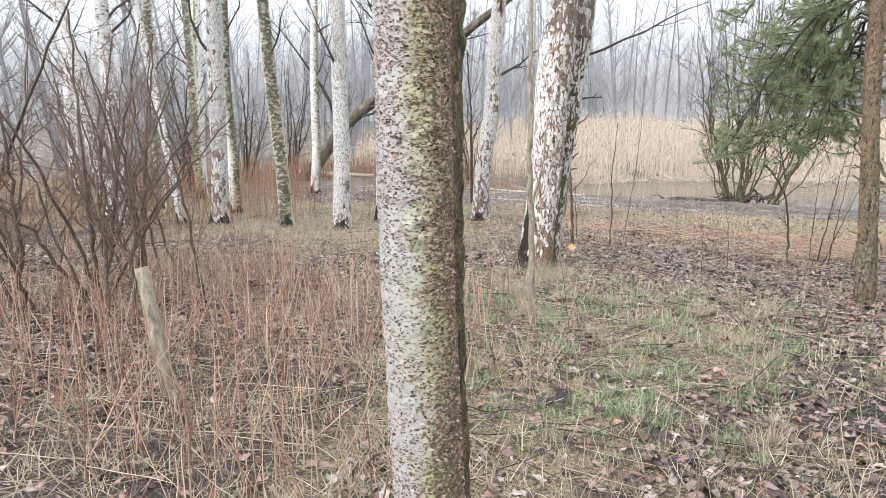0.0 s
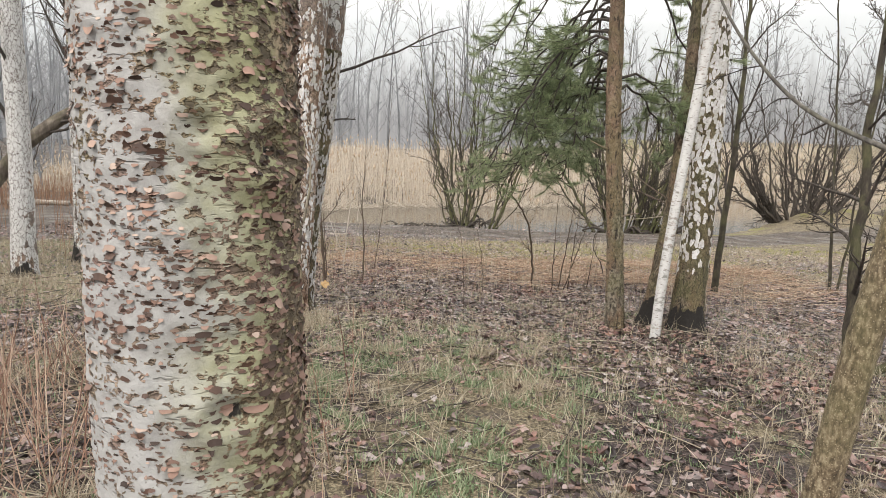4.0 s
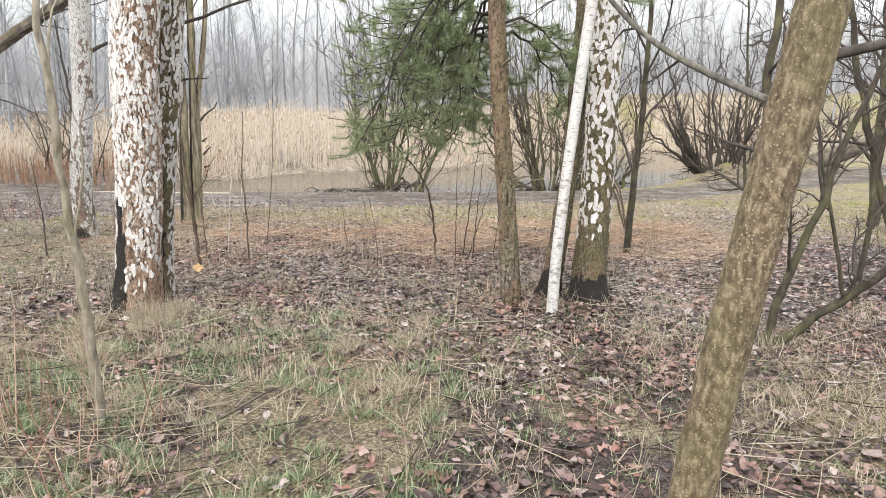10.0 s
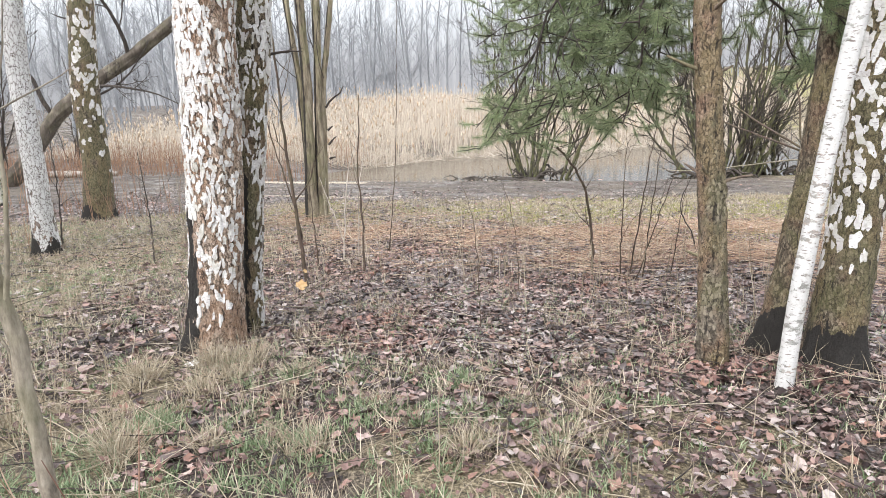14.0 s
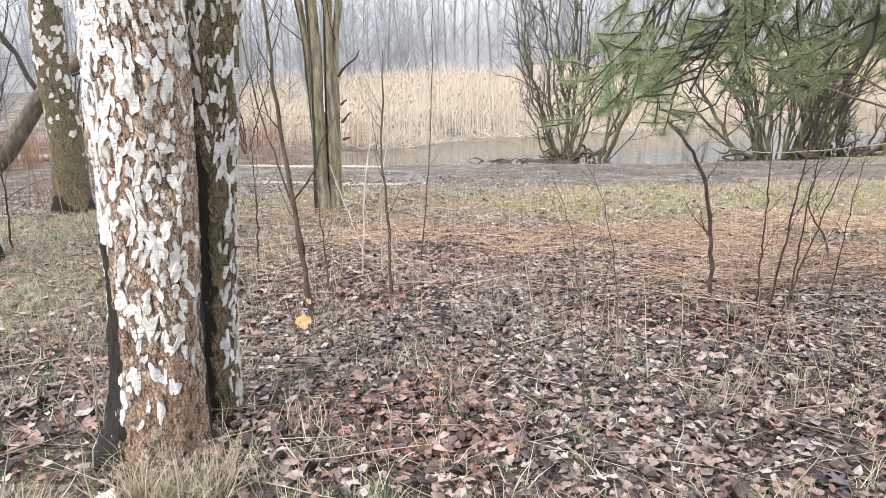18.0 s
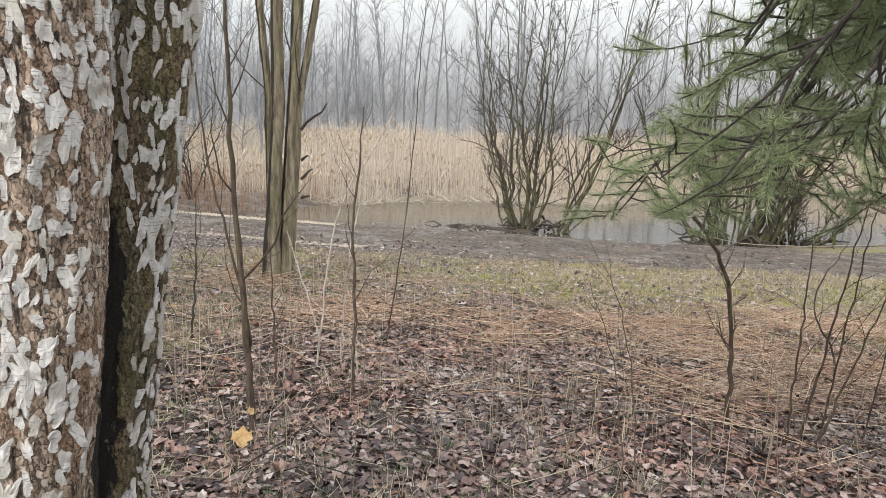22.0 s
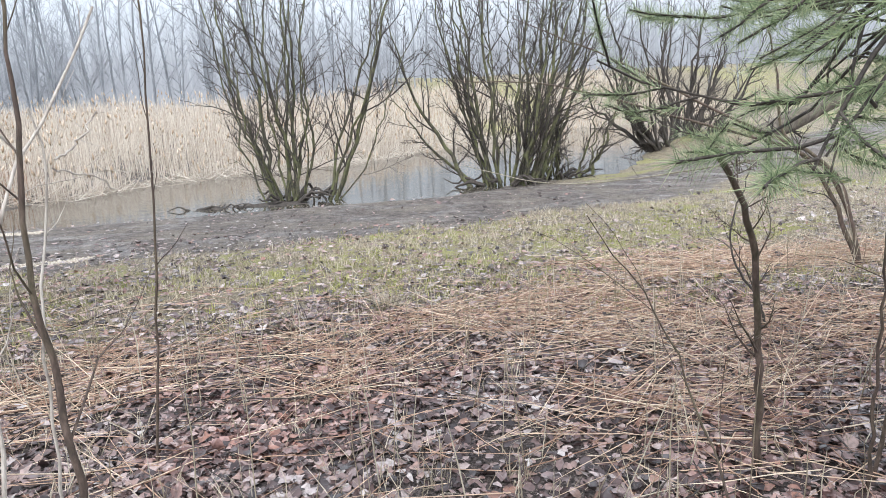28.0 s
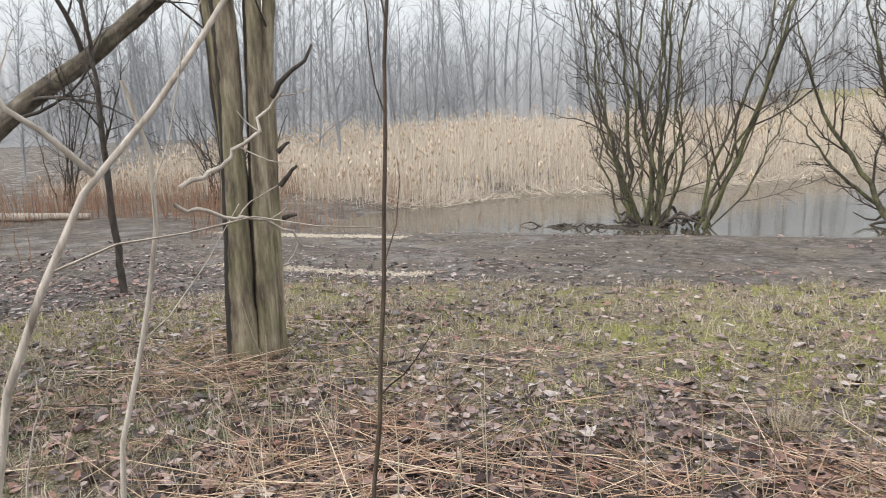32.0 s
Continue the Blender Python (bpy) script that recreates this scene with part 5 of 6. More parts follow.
def dark_thicket(name, base, stems, seed, label, material, twig_mat, depth=2, count=6, group=""):
    """A bush or tree of several bare stems: each (top, radius, bend)."""
    base = (base[0], base[1], gz(base[0], base[1]))
    tree = thing(name, base, label, "tree" if "tree" in name else "shrub", group)
    rng = np.random.default_rng(seed)
    t = Tubes()
    for (ox, oy), (tx, ty, tz), r, bow in stems:
        mid = (ox * 0.6 + tx * 0.4 + bow, oy * 0.6 + ty * 0.4, tz * 0.45)
        stem = line((ox, oy, -0.06), mid, (tx, ty, tz), n=18, wob=0.01 + r * 0.15, rng=rng)
        one = Tubes()
        one.add(stem, np.linspace(r, r * 0.35, 18), 9 if r > 0.03 else 7)
        piece("stem", one.mesh("stem"), material, tree)
        sprout(t, rng, stem, r, depth, 0.95, count, 0.42, 0.03, 0.18, 0.0032)
    if t.n:
        piece("crown", t.mesh("crown"), twig_mat, tree)
    return tree


def alder():
    base = (-5.15, 12.8, gz(-5.15, 12.8))
    tree = thing("alder_tree", base, "grey-green furrowed trunks growing together from one foot", "tree")
    rng = np.random.default_rng(70)
    stems = (((-5.20, 12.74), (-5.13, 12.82), (-5.16, 12.82), 0.082, 4), ((-5.08, 12.86), (-4.98, 12.93), (-4.90, 12.93), 0.068, 5), ((-5.26, 12.88), (-5.30, 12.86), (-5.42, 12.8), 0.048, 6), ((-5.06, 12.98), (-4.92, 13.0), (-4.66, 13.06), 0.045, 7))
    t = Tubes()
    for (ax, ay), (mx, my), (tx, ty), r, seed in stems:
        path = local(base, (ax, ay, -0.8), (0.5 * (ax + mx), 0.5 * (ay + my), 0.5), (mx, my, 1.7), (tx, ty, 3.2), (tx + 0.4 * (tx - mx), ty + 0.1, 7.5))
        me = bark_trunk("stem", path, (r * 1.5, r * 1.04, r * 0.95, r * 0.9, r * 0.8, r * 0.6), seed, 44, 160, (0.045, 0.3), 0.02, 0.03, 0.03, 0, 0.008, (), "flakes", 0.6, ((1.12, 0.40, 9.0, 0.0),))
        piece("stem", me, M_ALDER, tree)
        st = line(*path, n=16)
        sprout(t, rng, st, r * 0.5, 2, 0.9, 5, 0.25, 0.02, 0.3, 0.004)
    for z, yaw, ln in ((1.35, 0.0, 0.22), (1.1, 0.3, 0.14), (1.6, 0.2, 0.12), (2.0, 5.9, 0.5)):
        t.add(bent(rng, (0.28, 0.15, z), (np.cos(yaw), np.sin(yaw), 0.5), ln, 4, 0.2), np.linspace(0.022, 0.01, 5), 6)
    piece("crown", t.mesh("crown"), M_TWIG, tree)


def willow(base, height, width, count, seed, label, material=None, thick=1.0, spread=1.05):
    """A many-stemmed clump at the water's edge, with a dark root mat."""
    base = (base[0], base[1], base[2])
    bush = thing("willow_bush", base, label, "bush", "willows at the pond")
    rng = np.random.default_rng(seed)
    twigs = Tubes()
    for i in range(count):
        yaw = rng.uniform(0, 2 * np.pi)
        out = rng.uniform(0.1, 1.0) ** 0.7
        foot = np.array((np.cos(yaw) * spread * out, np.sin(yaw) * 0.35 * out, 0.0))
        lean = np.array((np.cos(yaw) * width * out, np.sin(yaw) * width * 0.5 * out, 0))
        h = height * rng.uniform(0.6, 1.2)
        r = rng.uniform(0.02, 0.065) * thick
        low = rng.random() < 0.14
        bow = rng.normal(0, 0.13, 3) * (1, 1, 0)
        stem = line(foot + (0, 0, -0.05), foot + lean * (0.45 if low else 0.24) + bow + (0, 0, h * (0.10 if low else 0.17)), foot + lean * (1.0 if low else 0.6) - bow * 0.7 + (0, 0, h * (0.28 if low else 0.5)), foot + lean * (1.5 if low else 0.95) + bow + (0, 0, h * (0.6 if low else 1.0)), n=16, wob=0.04, rng=rng)
        one = Tubes()
        one.add(stem, np.linspace(r, 0.009, 16), 7)
        piece("stem", one.mesh("stem"), material or M_WILLOW, bush)
        sprout(twigs, rng, stem, r, 2, 0.8, 11, 0.34, 0.05, 0.10, 0.0075, 3)
    piece("crown", twigs.mesh("crown"), M_TWIG, bush)
    for i in range(15):
        yaw = rng.uniform(0, 2 * np.pi)
        p0 = np.array((np.cos(yaw) * rng.uniform(0.2, 1.0), np.sin(yaw) * 0.3, rng.uniform(0.0, 0.12)))
        reach = rng.uniform(0.35, 1.3)
        top = rng.uniform(0.05, 0.32)
        way = np.array((np.sign(np.cos(yaw)) * rng.uniform(0.4, 1.0), np.sin(yaw) * 0.6, 0.0))
        arm = line(p0, p0 + way * reach * 0.35 + (0, 0, top), p0 + way * reach * 0.7 + (0, 0, top * rng.uniform(-0.2, 1.4)), p0 + way * reach + (0, 0, rng.uniform(-0.3, 0.25)), n=11, wob=0.016, rng=rng)
        root = Tubes()
        root.add(arm, np.linspace(rng.uniform(0.03, 0.075), 0.012, 11), 7)
        piece("root", root.mesh("root"), M_DARKWOOD, bush, "black wet root above water")


def hump(name, place, size, seed, material, label, category):
    """A low uneven mound with its own relief."""
    rng = np.random.default_rng(seed)
    n, m = 40, 12
    a = np.arange(n) * 2 * np.pi / n
    v = []
    for j in range(m):
        u = j / (m - 1)
        r = (1 - u) * (1 + 0.18 * np.sin(a * 3 + seed) + 0.1 * np.sin(a * 5 + 2 * seed)) + 0.02
        z = size[2] * (np.sin(u * np.pi / 2) ** 0.8) - 0.1 * (1 - u) + rng.normal(0, size[2] * 0.07, n) * (u > 0)
        v.append(np.stack([size[0] * r * np.cos(a), size[1] * r * np.sin(a), z], 1))
    f = [(j * n + i, j * n + (i + 1) % n, (j + 1) * n + (i + 1) % n, (j + 1) * n + i) for j in range(m - 1) for i in range(n)]
    ob = piece(name, mesh_np(name, np.concatenate(v), f), material)
    ob.location = place
    return tagged(ob, label, category)


birch_a()
birch_b()
birch_c()
young_birch()
pine()
leaning_tree()
alder()
willow((-3.43, 25.3, WATER_Z), 7.6, 3.0, 20, 80, "many-stemmed bare willow rooted at the pond's edge", None, 1.0, 1.35)
willow((2.75, 25.9, WATER_Z), 7.8, 3.0, 30, 81, "dense bare willow clump on the muddy bank", None, 1.25, 1.3)
willow((10.6, 31.4, -1.5), 5.4, 3.2, 26, 82, "dark bare willow beyond the earth mound", M_DARKWOOD, 1.8)
willow((4.6, 26.8, WATER_Z), 3.0, 1.5, 12, 83, "low dark willow stems over the water")
dark_thicket("bare_tree", (3.08, 6.05), (((0, 0), (0.12, 0.45, 3.6), 0.058, 0.0), ((0.06, -0.1), (1.3, 0.2, 3.4), 0.036, 0.0), ((0.1, -0.05), (2.2, -0.6, 1.9), 0.040, 0.1)), 90, "dark bare tree with several crooked stems and fine twigs", M_BARE, M_TWIG, 3, 10)
dark_thicket("bare_tree", (2.83, 10.2), (((0, 0), (0.16, 0.3, 5.2), 0.055, 0.07),), 91, "slim dark bare tree on the leaf litter", M_BARE, M_TWIG, 3, 11)
dark_thicket("bare_tree", (6.2, 9.5), (((0, 0), (0.3, 0.3, 6.5), 0.09, 0.1), ((0.1, 0.1), (-1.2, 0.8, 5.5), 0.06, -0.2), ((0.0, 0.1), (1.6, 0.8, 5.0), 0.06, 0.2)), 92, "dark bare tree with spreading twigs", M_BARE, M_TWIG, 3, 9)
dark_thicket("bare_tree", (8.2, 14.0), (((0, 0), (-0.3, 0.6, 7.0), 0.10, 0.1), ((0.1, 0.1), (1.4, 0.8, 6.0), 0.07, 0.2)), 93, "dark bare tree with spreading twigs", M_BARE, M_TWIG, 3, 9)

dark_thicket("bare_tree", (4.9, 11.4), (((0, 0), (-0.3, 0.4, 5.2), 0.028, 0.0), ((0.1, 0.0), (0.8, 0.5, 5.0), 0.022, 0.0)), 94, "dark bare tree with crooked spreading limbs", M_BARE, M_TWIG, 3, 8)
dark_thicket("bare_tree", (4.6, 7.4), (((0, 0), (0.3, 0.3, 5.0), 0.03, 0.05), ((0.0, 0.1), (-0.9, 0.5, 4.2), 0.022, -0.1)), 95, "thin dark bare tree full of fine twigs", M_BARE, M_TWIG, 3, 10)


# ---------------------------------------------------------------- birches and brush on the west side
def plain_birch(base, top, r, seed, label, twig_count=9, foot=0.12, mossy=False):
    base = (base[0], base[1], gz(base[0], base[1]))
    tree = thing("birch_tree", base, label, "tree", "birches")
    rng = np.random.default_rng(seed)
    b = np.array(base)
    t = np.array(top) - b
    far = t * (9.0 / t[2]) * (0.92, 0.92, 1)
    pts = [(0, 0, -0.06), tuple(t * 0.25 + rng.normal(0, 0.03, 3)), tuple(t * 0.6 + rng.normal(0, 0.05, 3)), tuple(t), tuple(far)]
    surf = {}
    me = bark_trunk("trunk", pts, (r * 1.2, r * 1.02, r, r * 0.93, r * 0.85, r * 0.75, r * 0.6, r * 0.4), seed, 28, 110, (0.075, 0.12) if r > 0.13 else (0.09, 0.10), 0.012 if r > 0.13 else 0.003, foot, r * 0.45, rng.uniform(0, 6.28), 0.005, (), "flakes" if r > 0.13 else "flecks", 0.72, (), surf)
    piece("trunk", me, M_SCALY_DARK if mossy else M_BIRCH_B if r > 0.13 else M_BIRCH_FAR, tree)
    if mossy:
        bark_plates("outer_bark", surf, seed, M_PLATE_OLD, tree, "ragged white plates of outer bark", (0.07, 0.11), 0.55, 0.3, 6.0, 0.7, 1.3)
    crown(tree, rng, line(*pts, n=22), r * 0.6, twig_count, 2, M_TWIG, 0.3, 0.9, 0.26)


plain_birch((-7.30, 9.10), (-7.18, 9.2, 3.4), 0.135, 116, "white birch with black cracks and a dark spreading foot", 9, 0.16)
plain_birch((-7.56, 9.32), (-7.6, 9.45, 3.4), 0.09, 117, "pale grey birch stem beside its twin")
plain_birch((-5.85, 10.56), (-5.6, 10.7, 3.0), 0.155, 101, "birch with dark cracked lower bark")
plain_birch((-9.42, 12.04), (-9.2, 12.2, 3.2), 0.235, 102, "thick birch with a mossy green lower trunk", 9, 0.14, True)
plain_birch((-9.42, 5.92), (-9.68, 5.54, 3.56), 0.07, 103, "thin white birch leaning over")
plain_birch((-9.06, 6.45), (-8.96, 6.59, 3.63), 0.145, 104, "white birch with a dark foot")
plain_birch((-7.93, 7.07), (-8.06, 6.92, 3.58), 0.11, 105, "white birch leaning slightly to one side")
plain_birch((-6.91, 7.47), (-6.87, 7.51, 3.55), 0.14, 106, "white birch with black bands on its bark")
plain_birch((-10.0, 5.02), (-10.27, 4.54, 3.49), 0.13, 107, "yellowish birch with a spreading stem")
plain_birch((-10.35, 5.26), (-10.32, 5.31, 3.59), 0.12, 108, "yellowish birch beside its twin")
plain_birch((-13.5, 13.2), (-13.4, 13.4, 5.0), 0.13, 109, "distant white birch by the path")
plain_birch((-10.6, 8.0), (-10.7, 8.1, 4.0), 0.11, 110, "white birch with a dark foot")
plain_birch((-13.8, 9.4), (-14.0, 9.5, 4.4), 0.12, 111, "pale birch in the thicket")
plain_birch((-12.2, 7.2), (-12.1, 7.3, 4.5), 0.10, 112, "pale birch in the thicket")
plain_birch((-13.0, 4.2), (-13.3, 4.3, 4.6), 0.13, 113, "pale birch in the thicket")
plain_birch((-16.5, 7.5), (-16.6, 7.6, 5.5), 0.12, 114, "pale birch in the thicket")
plain_birch((-17.5, 12.0), (-17.2, 12.1, 5.3), 0.13, 115, "pale birch in the thicket")


def fallen_leaner():
    base = (-19.0, 17.1, gz(-19.0, 17.1))
    tree = thing("leaning_tree", base, "thick dark brown trunk leaning far over, with bare twigs", "tree")
    pts = local(base, (-19.0, 17.1, -1.4), (-18.2, 17.7, -0.5), (-17.2, 18.5, 1.2), (-16.3, 19.1, 2.05), (-15.3, 19.7, 2.75), (-13.4, 20.6, 4.3), (-10.5, 21.6, 6.4))
    piece("trunk", bark_trunk("trunk", pts, (0.28, 0.24, 0.22, 0.20, 0.18, 0.15, 0.11), 120, 60, 200, (0.1, 0.3), 0.03, 0.0, 0.0, 0, 0.01), M_FALLEN, tree)
    rng = np.random.default_rng(121)
    t = Tubes()
    for p, d, ln, r in (((-16.9, 18.7, 1.5), (1, 0.3, 0.12), 3.5, 0.05), ((-16.4, 19.0, 1.9), (1.0, -0.1, 0.05), 4.2, 0.05), ((-15.3, 19.7, 2.8), (0.2, -0.3, 1), 4.0, 0.07), ((-14.4, 20.1, 3.5), (1.0, 0.1, 0.5), 3.5, 0.05), ((-17.3, 18.4, 1.0), (-0.3, -0.4, 1), 5.0, 0.08)):
        limb = bent(rng, np.array(p) - base, d, ln, 8, 0.1)
        one = Tubes()
        one.add(limb, np.linspace(r, 0.012, 9), 6)
        piece("branch", one.mesh("branch"), M_TWIG, tree)
        sprout(t, rng, limb, r, 3, 0.9, 6, 0.5, 0.02, 0.2, 0.006)
    piece("crown", t.mesh("crown"), M_TWIG, tree)


fallen_leaner()


# ---------------------------------------------------------------- saplings and brush
def sapling(base, pts, r, seed, label, material=None, count=5, depth=1, spread=0.8, ratio=0.45, r_top=0.3, twig_mat=None):
    base = (base[0], base[1], gz(base[0], base[1]))
    tree = thing("sapling", base, label, "sapling", "saplings")
    rng = np.random.default_rng(seed)
    stem = line((0, 0, -0.05), *local((base[0], base[1], 0), *pts), n=22, wob=0.004 + r * 0.12, rng=rng)
    one = Tubes()
    rr = np.linspace(r, r * r_top, 22) + np.abs(rng.normal(0, r * 0.06, 22))
    one.add(stem, rr, 9)
    piece("stem", one.mesh("stem"), material or M_SAPLING, tree)
    if count:
        t = Tubes()
        sprout(t, rng, stem, r, depth, spread, count, ratio, 0.05, 0.3, 0.0016)
        piece("crown", t.mesh("crown"), twig_mat or material or M_SAPLING, tree)
    return tree


sapling((-1.285, 4.0), ((-1.285, 4.0, 0.4), (-1.295, 4.0, 0.83), (-1.315, 3.98, 1.53), (-1.32, 3.95, 2.33), (-1.35, 3.95, 3.6)), 0.030, 201, "grey sapling with a brown foot and a slight bend", M_GREYSTEM, 3, 2)
sapling((-2.765, 8.3), ((-2.79, 8.3, 0.58), (-2.86, 8.3, 1.22), (-2.873, 8.3, 1.79), (-2.90, 8.3, 2.4), (-2.95, 8.3, 3.1)), 0.021, 202, "dark forked sapling with a yellow leaf at its foot", M_SAPLING, 7, 2, 0.9, 0.30)
sapling((-2.76, 8.32), ((-2.80, 8.31, 0.75), (-2.88, 8.3, 1.1), (-3.02, 8.3, 1.5), (-3.1, 8.3, 2.1)), 0.011, 203, "thin side stem of the dark sapling", M_SAPLING, 5, 1)
sapling((-2.45, 9.05), ((-2.45, 9.1, 0.5), (-2.52, 9.2, 1.2), (-2.5, 9.3, 2.0)), 0.014, 204, "thin brown sapling on the leaf litter", M_SAPLING, 6, 1)
sapling((-2.63, 10.2), ((-2.605, 10.2, 0.19), (-2.474, 10.2, 1.10), (-2.429, 10.2, 1.66), (-2.38, 10.2, 2.5), (-2.33, 10.2, 3.4)), 0.0065, 205, "straight dark sapling with few twigs", M_SAPLING, 9, 1, 0.9, 0.14)
sapling((-3.0, 9.0), ((-3.05, 9.05, 0.5), (-3.1, 9.1, 1.0)), 0.010, 206, "thin brown sapling on the leaf litter", M_SAPLING, 5, 1)
sapling((0.08, 9.60), ((0.06, 9.60, 0.45), (0.0, 9.58, 0.92), (-0.12, 9.5, 1.21), (-0.30, 9.42, 1.42)), 0.016, 207, "dark sapling with a cut, twiggy head", M_SAPLING, 12, 2, 1.2, 0.28, 0.7)
for k, (dx, dy, tx, ty, tz, r) in enumerate(((0.30, -0.05, 0.32, 0.05, 1.5, 0.008), (0.38, 0.02, 0.62, 0.10, 1.7, 0.009), (0.44, -0.06, 0.85, 0.1, 1.3, 0.008), (0.52, 0.1, 0.70, 0.2, 1.9, 0.007), (0.80, 0.2, 0.95, 0.3, 1.2, 0.006))):
    sapling((0.08 + dx, 9.37 + dy), ((0.08 + 0.5 * (dx + tx), 9.37 + 0.5 * (dy + ty), tz * 0.5), (0.08 + tx, 9.37 + ty, tz)), r, 210 + k, "thin brown shoot in a small clump", M_SAPLING, 5, 1, 0.9)
sapling((1.24, 11.25), ((1.18, 11.3, 0.25), (1.0, 11.4, 0.5), (1.05, 11.5, 0.75), (1.3, 11.7, 1.15)), 0.010, 220, "crooked dark shoot among the stalks", M_TWIG, 4, 1)
sapling((-0.53, 8.55), ((-0.58, 8.7, 0.4), (-0.70, 8.9, 0.9), (-0.92, 9.0, 1.25)), 0.0045, 222, "thin bent brown shoot with twigs", M_SAPLING, 4, 1)
sapling((-0.62, 7.4), ((-0.66, 7.5, 0.5), (-0.72, 7.6, 0.9), (-0.85, 7.7, 1.2)), 0.004, 223, "thin bent brown shoot with twigs", M_SAPLING, 3, 1)
sapling((-8.5, 14.4), ((-8.5, 14.4, 1.2), (-8.6, 14.5, 2.6), (-8.8, 14.6, 4.2)), 0.045, 225, "dark sapling by the muddy path", M_TWIG, 9, 2)
sapling((-7.6, 9.6), ((-7.62, 9.7, 0.7), (-7.7, 9.8, 1.7)), 0.014, 226, "thin dark sapling with fine twigs", M_TWIG, 8, 2)
sapling((-5.3, 8.9), ((-5.35, 9.0, 0.6), (-5.5, 9.1, 1.4)), 0.012, 227, "thin dark sapling with fine twigs", M_TWIG, 8, 2)
sapling((-4.3, 9.8), ((-4.3, 9.9, 0.6), (-4.36, 10, 1.3)), 0.011, 228, "thin dark sapling with fine twigs", M_TWIG, 7, 2)
sapling((-3.9, 8.0), ((-3.95, 8.0, 0.5), (-4.1, 8.1, 1.2)), 0.010, 229, "thin pale sapling with fine twigs", M_GREYSTEM, 7, 2)
sapling((-3.4, 5.5), ((-3.5, 5.5, 0.5), (-3.6, 5.6, 1.1)), 0.009, 230, "thin pale sapling with fine twigs", M_GREYSTEM, 6, 2)


def arching_shrub():
    """Long low branches bowing over the grass from one foot."""
    foot = (3.32, 12.9, gz(3.32, 12.9))
    bush = thing("arching_shrub", foot, "grey-brown bare shrub with long bowed branches", "shrub")
    rng = np.random.default_rng(330)
    t = Tubes()
    for pts, r in ((((3.12, 13.09, 0.33), (2.91, 13.28, 0.37), (2.43, 13.73, 0.68), (2.15, 13.99, 0.86), (1.73, 14.37, 1.19), (1.32, 14.75, 1.47), (0.88, 15.15, 1.71), (0.44, 15.56, 1.97)), 0.024),
                   (((3.13, 13.08, 0.28), (2.91, 13.28, 0.37), (2.22, 13.92, 0.64), (1.55, 14.54, 0.9), (0.86, 15.17, 1.16), (-0.33, 16.27, 1.26)), 0.022),
                   (((3.12, 13.09, 0.33), (2.91, 13.28, 0.37), (2.25, 13.89, 0.2), (1.58, 14.51, 0.01), (0.73, 15.29, -0.11), (-0.16, 16.11, 0.12)), 0.013),
                   (((3.03, 13.17, 0.16), (2.71, 13.47, 0.54), (2.67, 13.51, 1.16), (2.56, 13.6, 1.69), (2.45, 13.71, 2.14)), 0.026)):
        limb = line(*local(foot, (foot[0], foot[1], foot[2] - 0.05), *pts), n=26, wob=0.006, rng=rng)
        one = Tubes()
        one.add(limb, np.linspace(r, 0.005, 26), 8)
        piece("branch", one.mesh("branch"), M_GREYSTEM if r < 0.02 else M_SAPLING, bush)
        sprout(t, rng, limb, r * 0.7, 2, 0.9, 7, 0.2, 0.03, 0.2, 0.003)
    piece("crown", t.mesh("crown"), M_TWIG, bush)


arching_shrub()


def dead_shrub():
    """Pale bare branches forking low beside the path."""
    base = (-2.86, 9.52, gz(-2.86, 9.52))
    bush = thing("dead_shrub", base, "pale bare dead shrub with forking branches", "shrub")
    rng = np.random.default_rng(240)
    t = Tubes()
    for pts, r in ((((-2.92, 9.45, -0.6), (-2.86, 9.55, 0.4), (-2.82, 9.6, 0.76), (-2.75, 9.75, 0.96), (-2.63, 9.99, 1.26), (-2.55, 10.1, 1.5)), 0.009),
                   (((-2.75, 9.75, 0.96), (-2.80, 9.64, 1.10), (-2.85, 9.55, 1.25)), 0.006),
                   (((-2.80, 9.65, -0.6), (-2.77, 9.70, 0.39), (-2.69, 9.87, 0.93), (-2.72, 9.80, 1.12)), 0.007),
                   (((-2.69, 9.87, 0.93), (-2.63, 9.98, 0.99), (-2.58, 10.05, 1.10)), 0.005),
                   (((-2.70, 9.86, 0.90), (-2.61, 10.02, 0.84), (-2.57, 10.1, 0.78)), 0.004),
                   (((-2.90, 9.50, -0.3), (-3.1, 9.6, 0.1), (-3.3, 9.7, 0.5)), 0.006)):
        one = Tubes()
        ln = line(*local(base, *pts), n=14, wob=0.006, rng=rng)
        one.add(ln, np.linspace(r, r * 0.55, 14), 7)
        piece("branch", one.mesh("branch"), M_PALE, bush)
        sprout(t, rng, ln, r, 1, 0.8, 3, 0.4, 0.02, 0.3, 0.0018)
    piece("crown", t.mesh("crown"), M_PALE, bush)


def cut_stake():
    base = (-2.28, 1.10, gz(-2.28, 1.10))
    t = Tubes()
    rng = np.random.default_rng(241)
    t.add(line((0, 0, -0.08), (-0.10, 0.0, 0.4), (-0.20, 0.0, 0.80), n=12, wob=0.004, rng=rng), np.linspace(0.052, 0.042, 12), 12)
    ob = piece("cut_stem", t.mesh("cut_stem"), M_GREYSTEM)
    ob.location = base
    tagged(ob, "pale leaning stump of a cut young stem", "stump")


dead_shrub()
cut_stake()
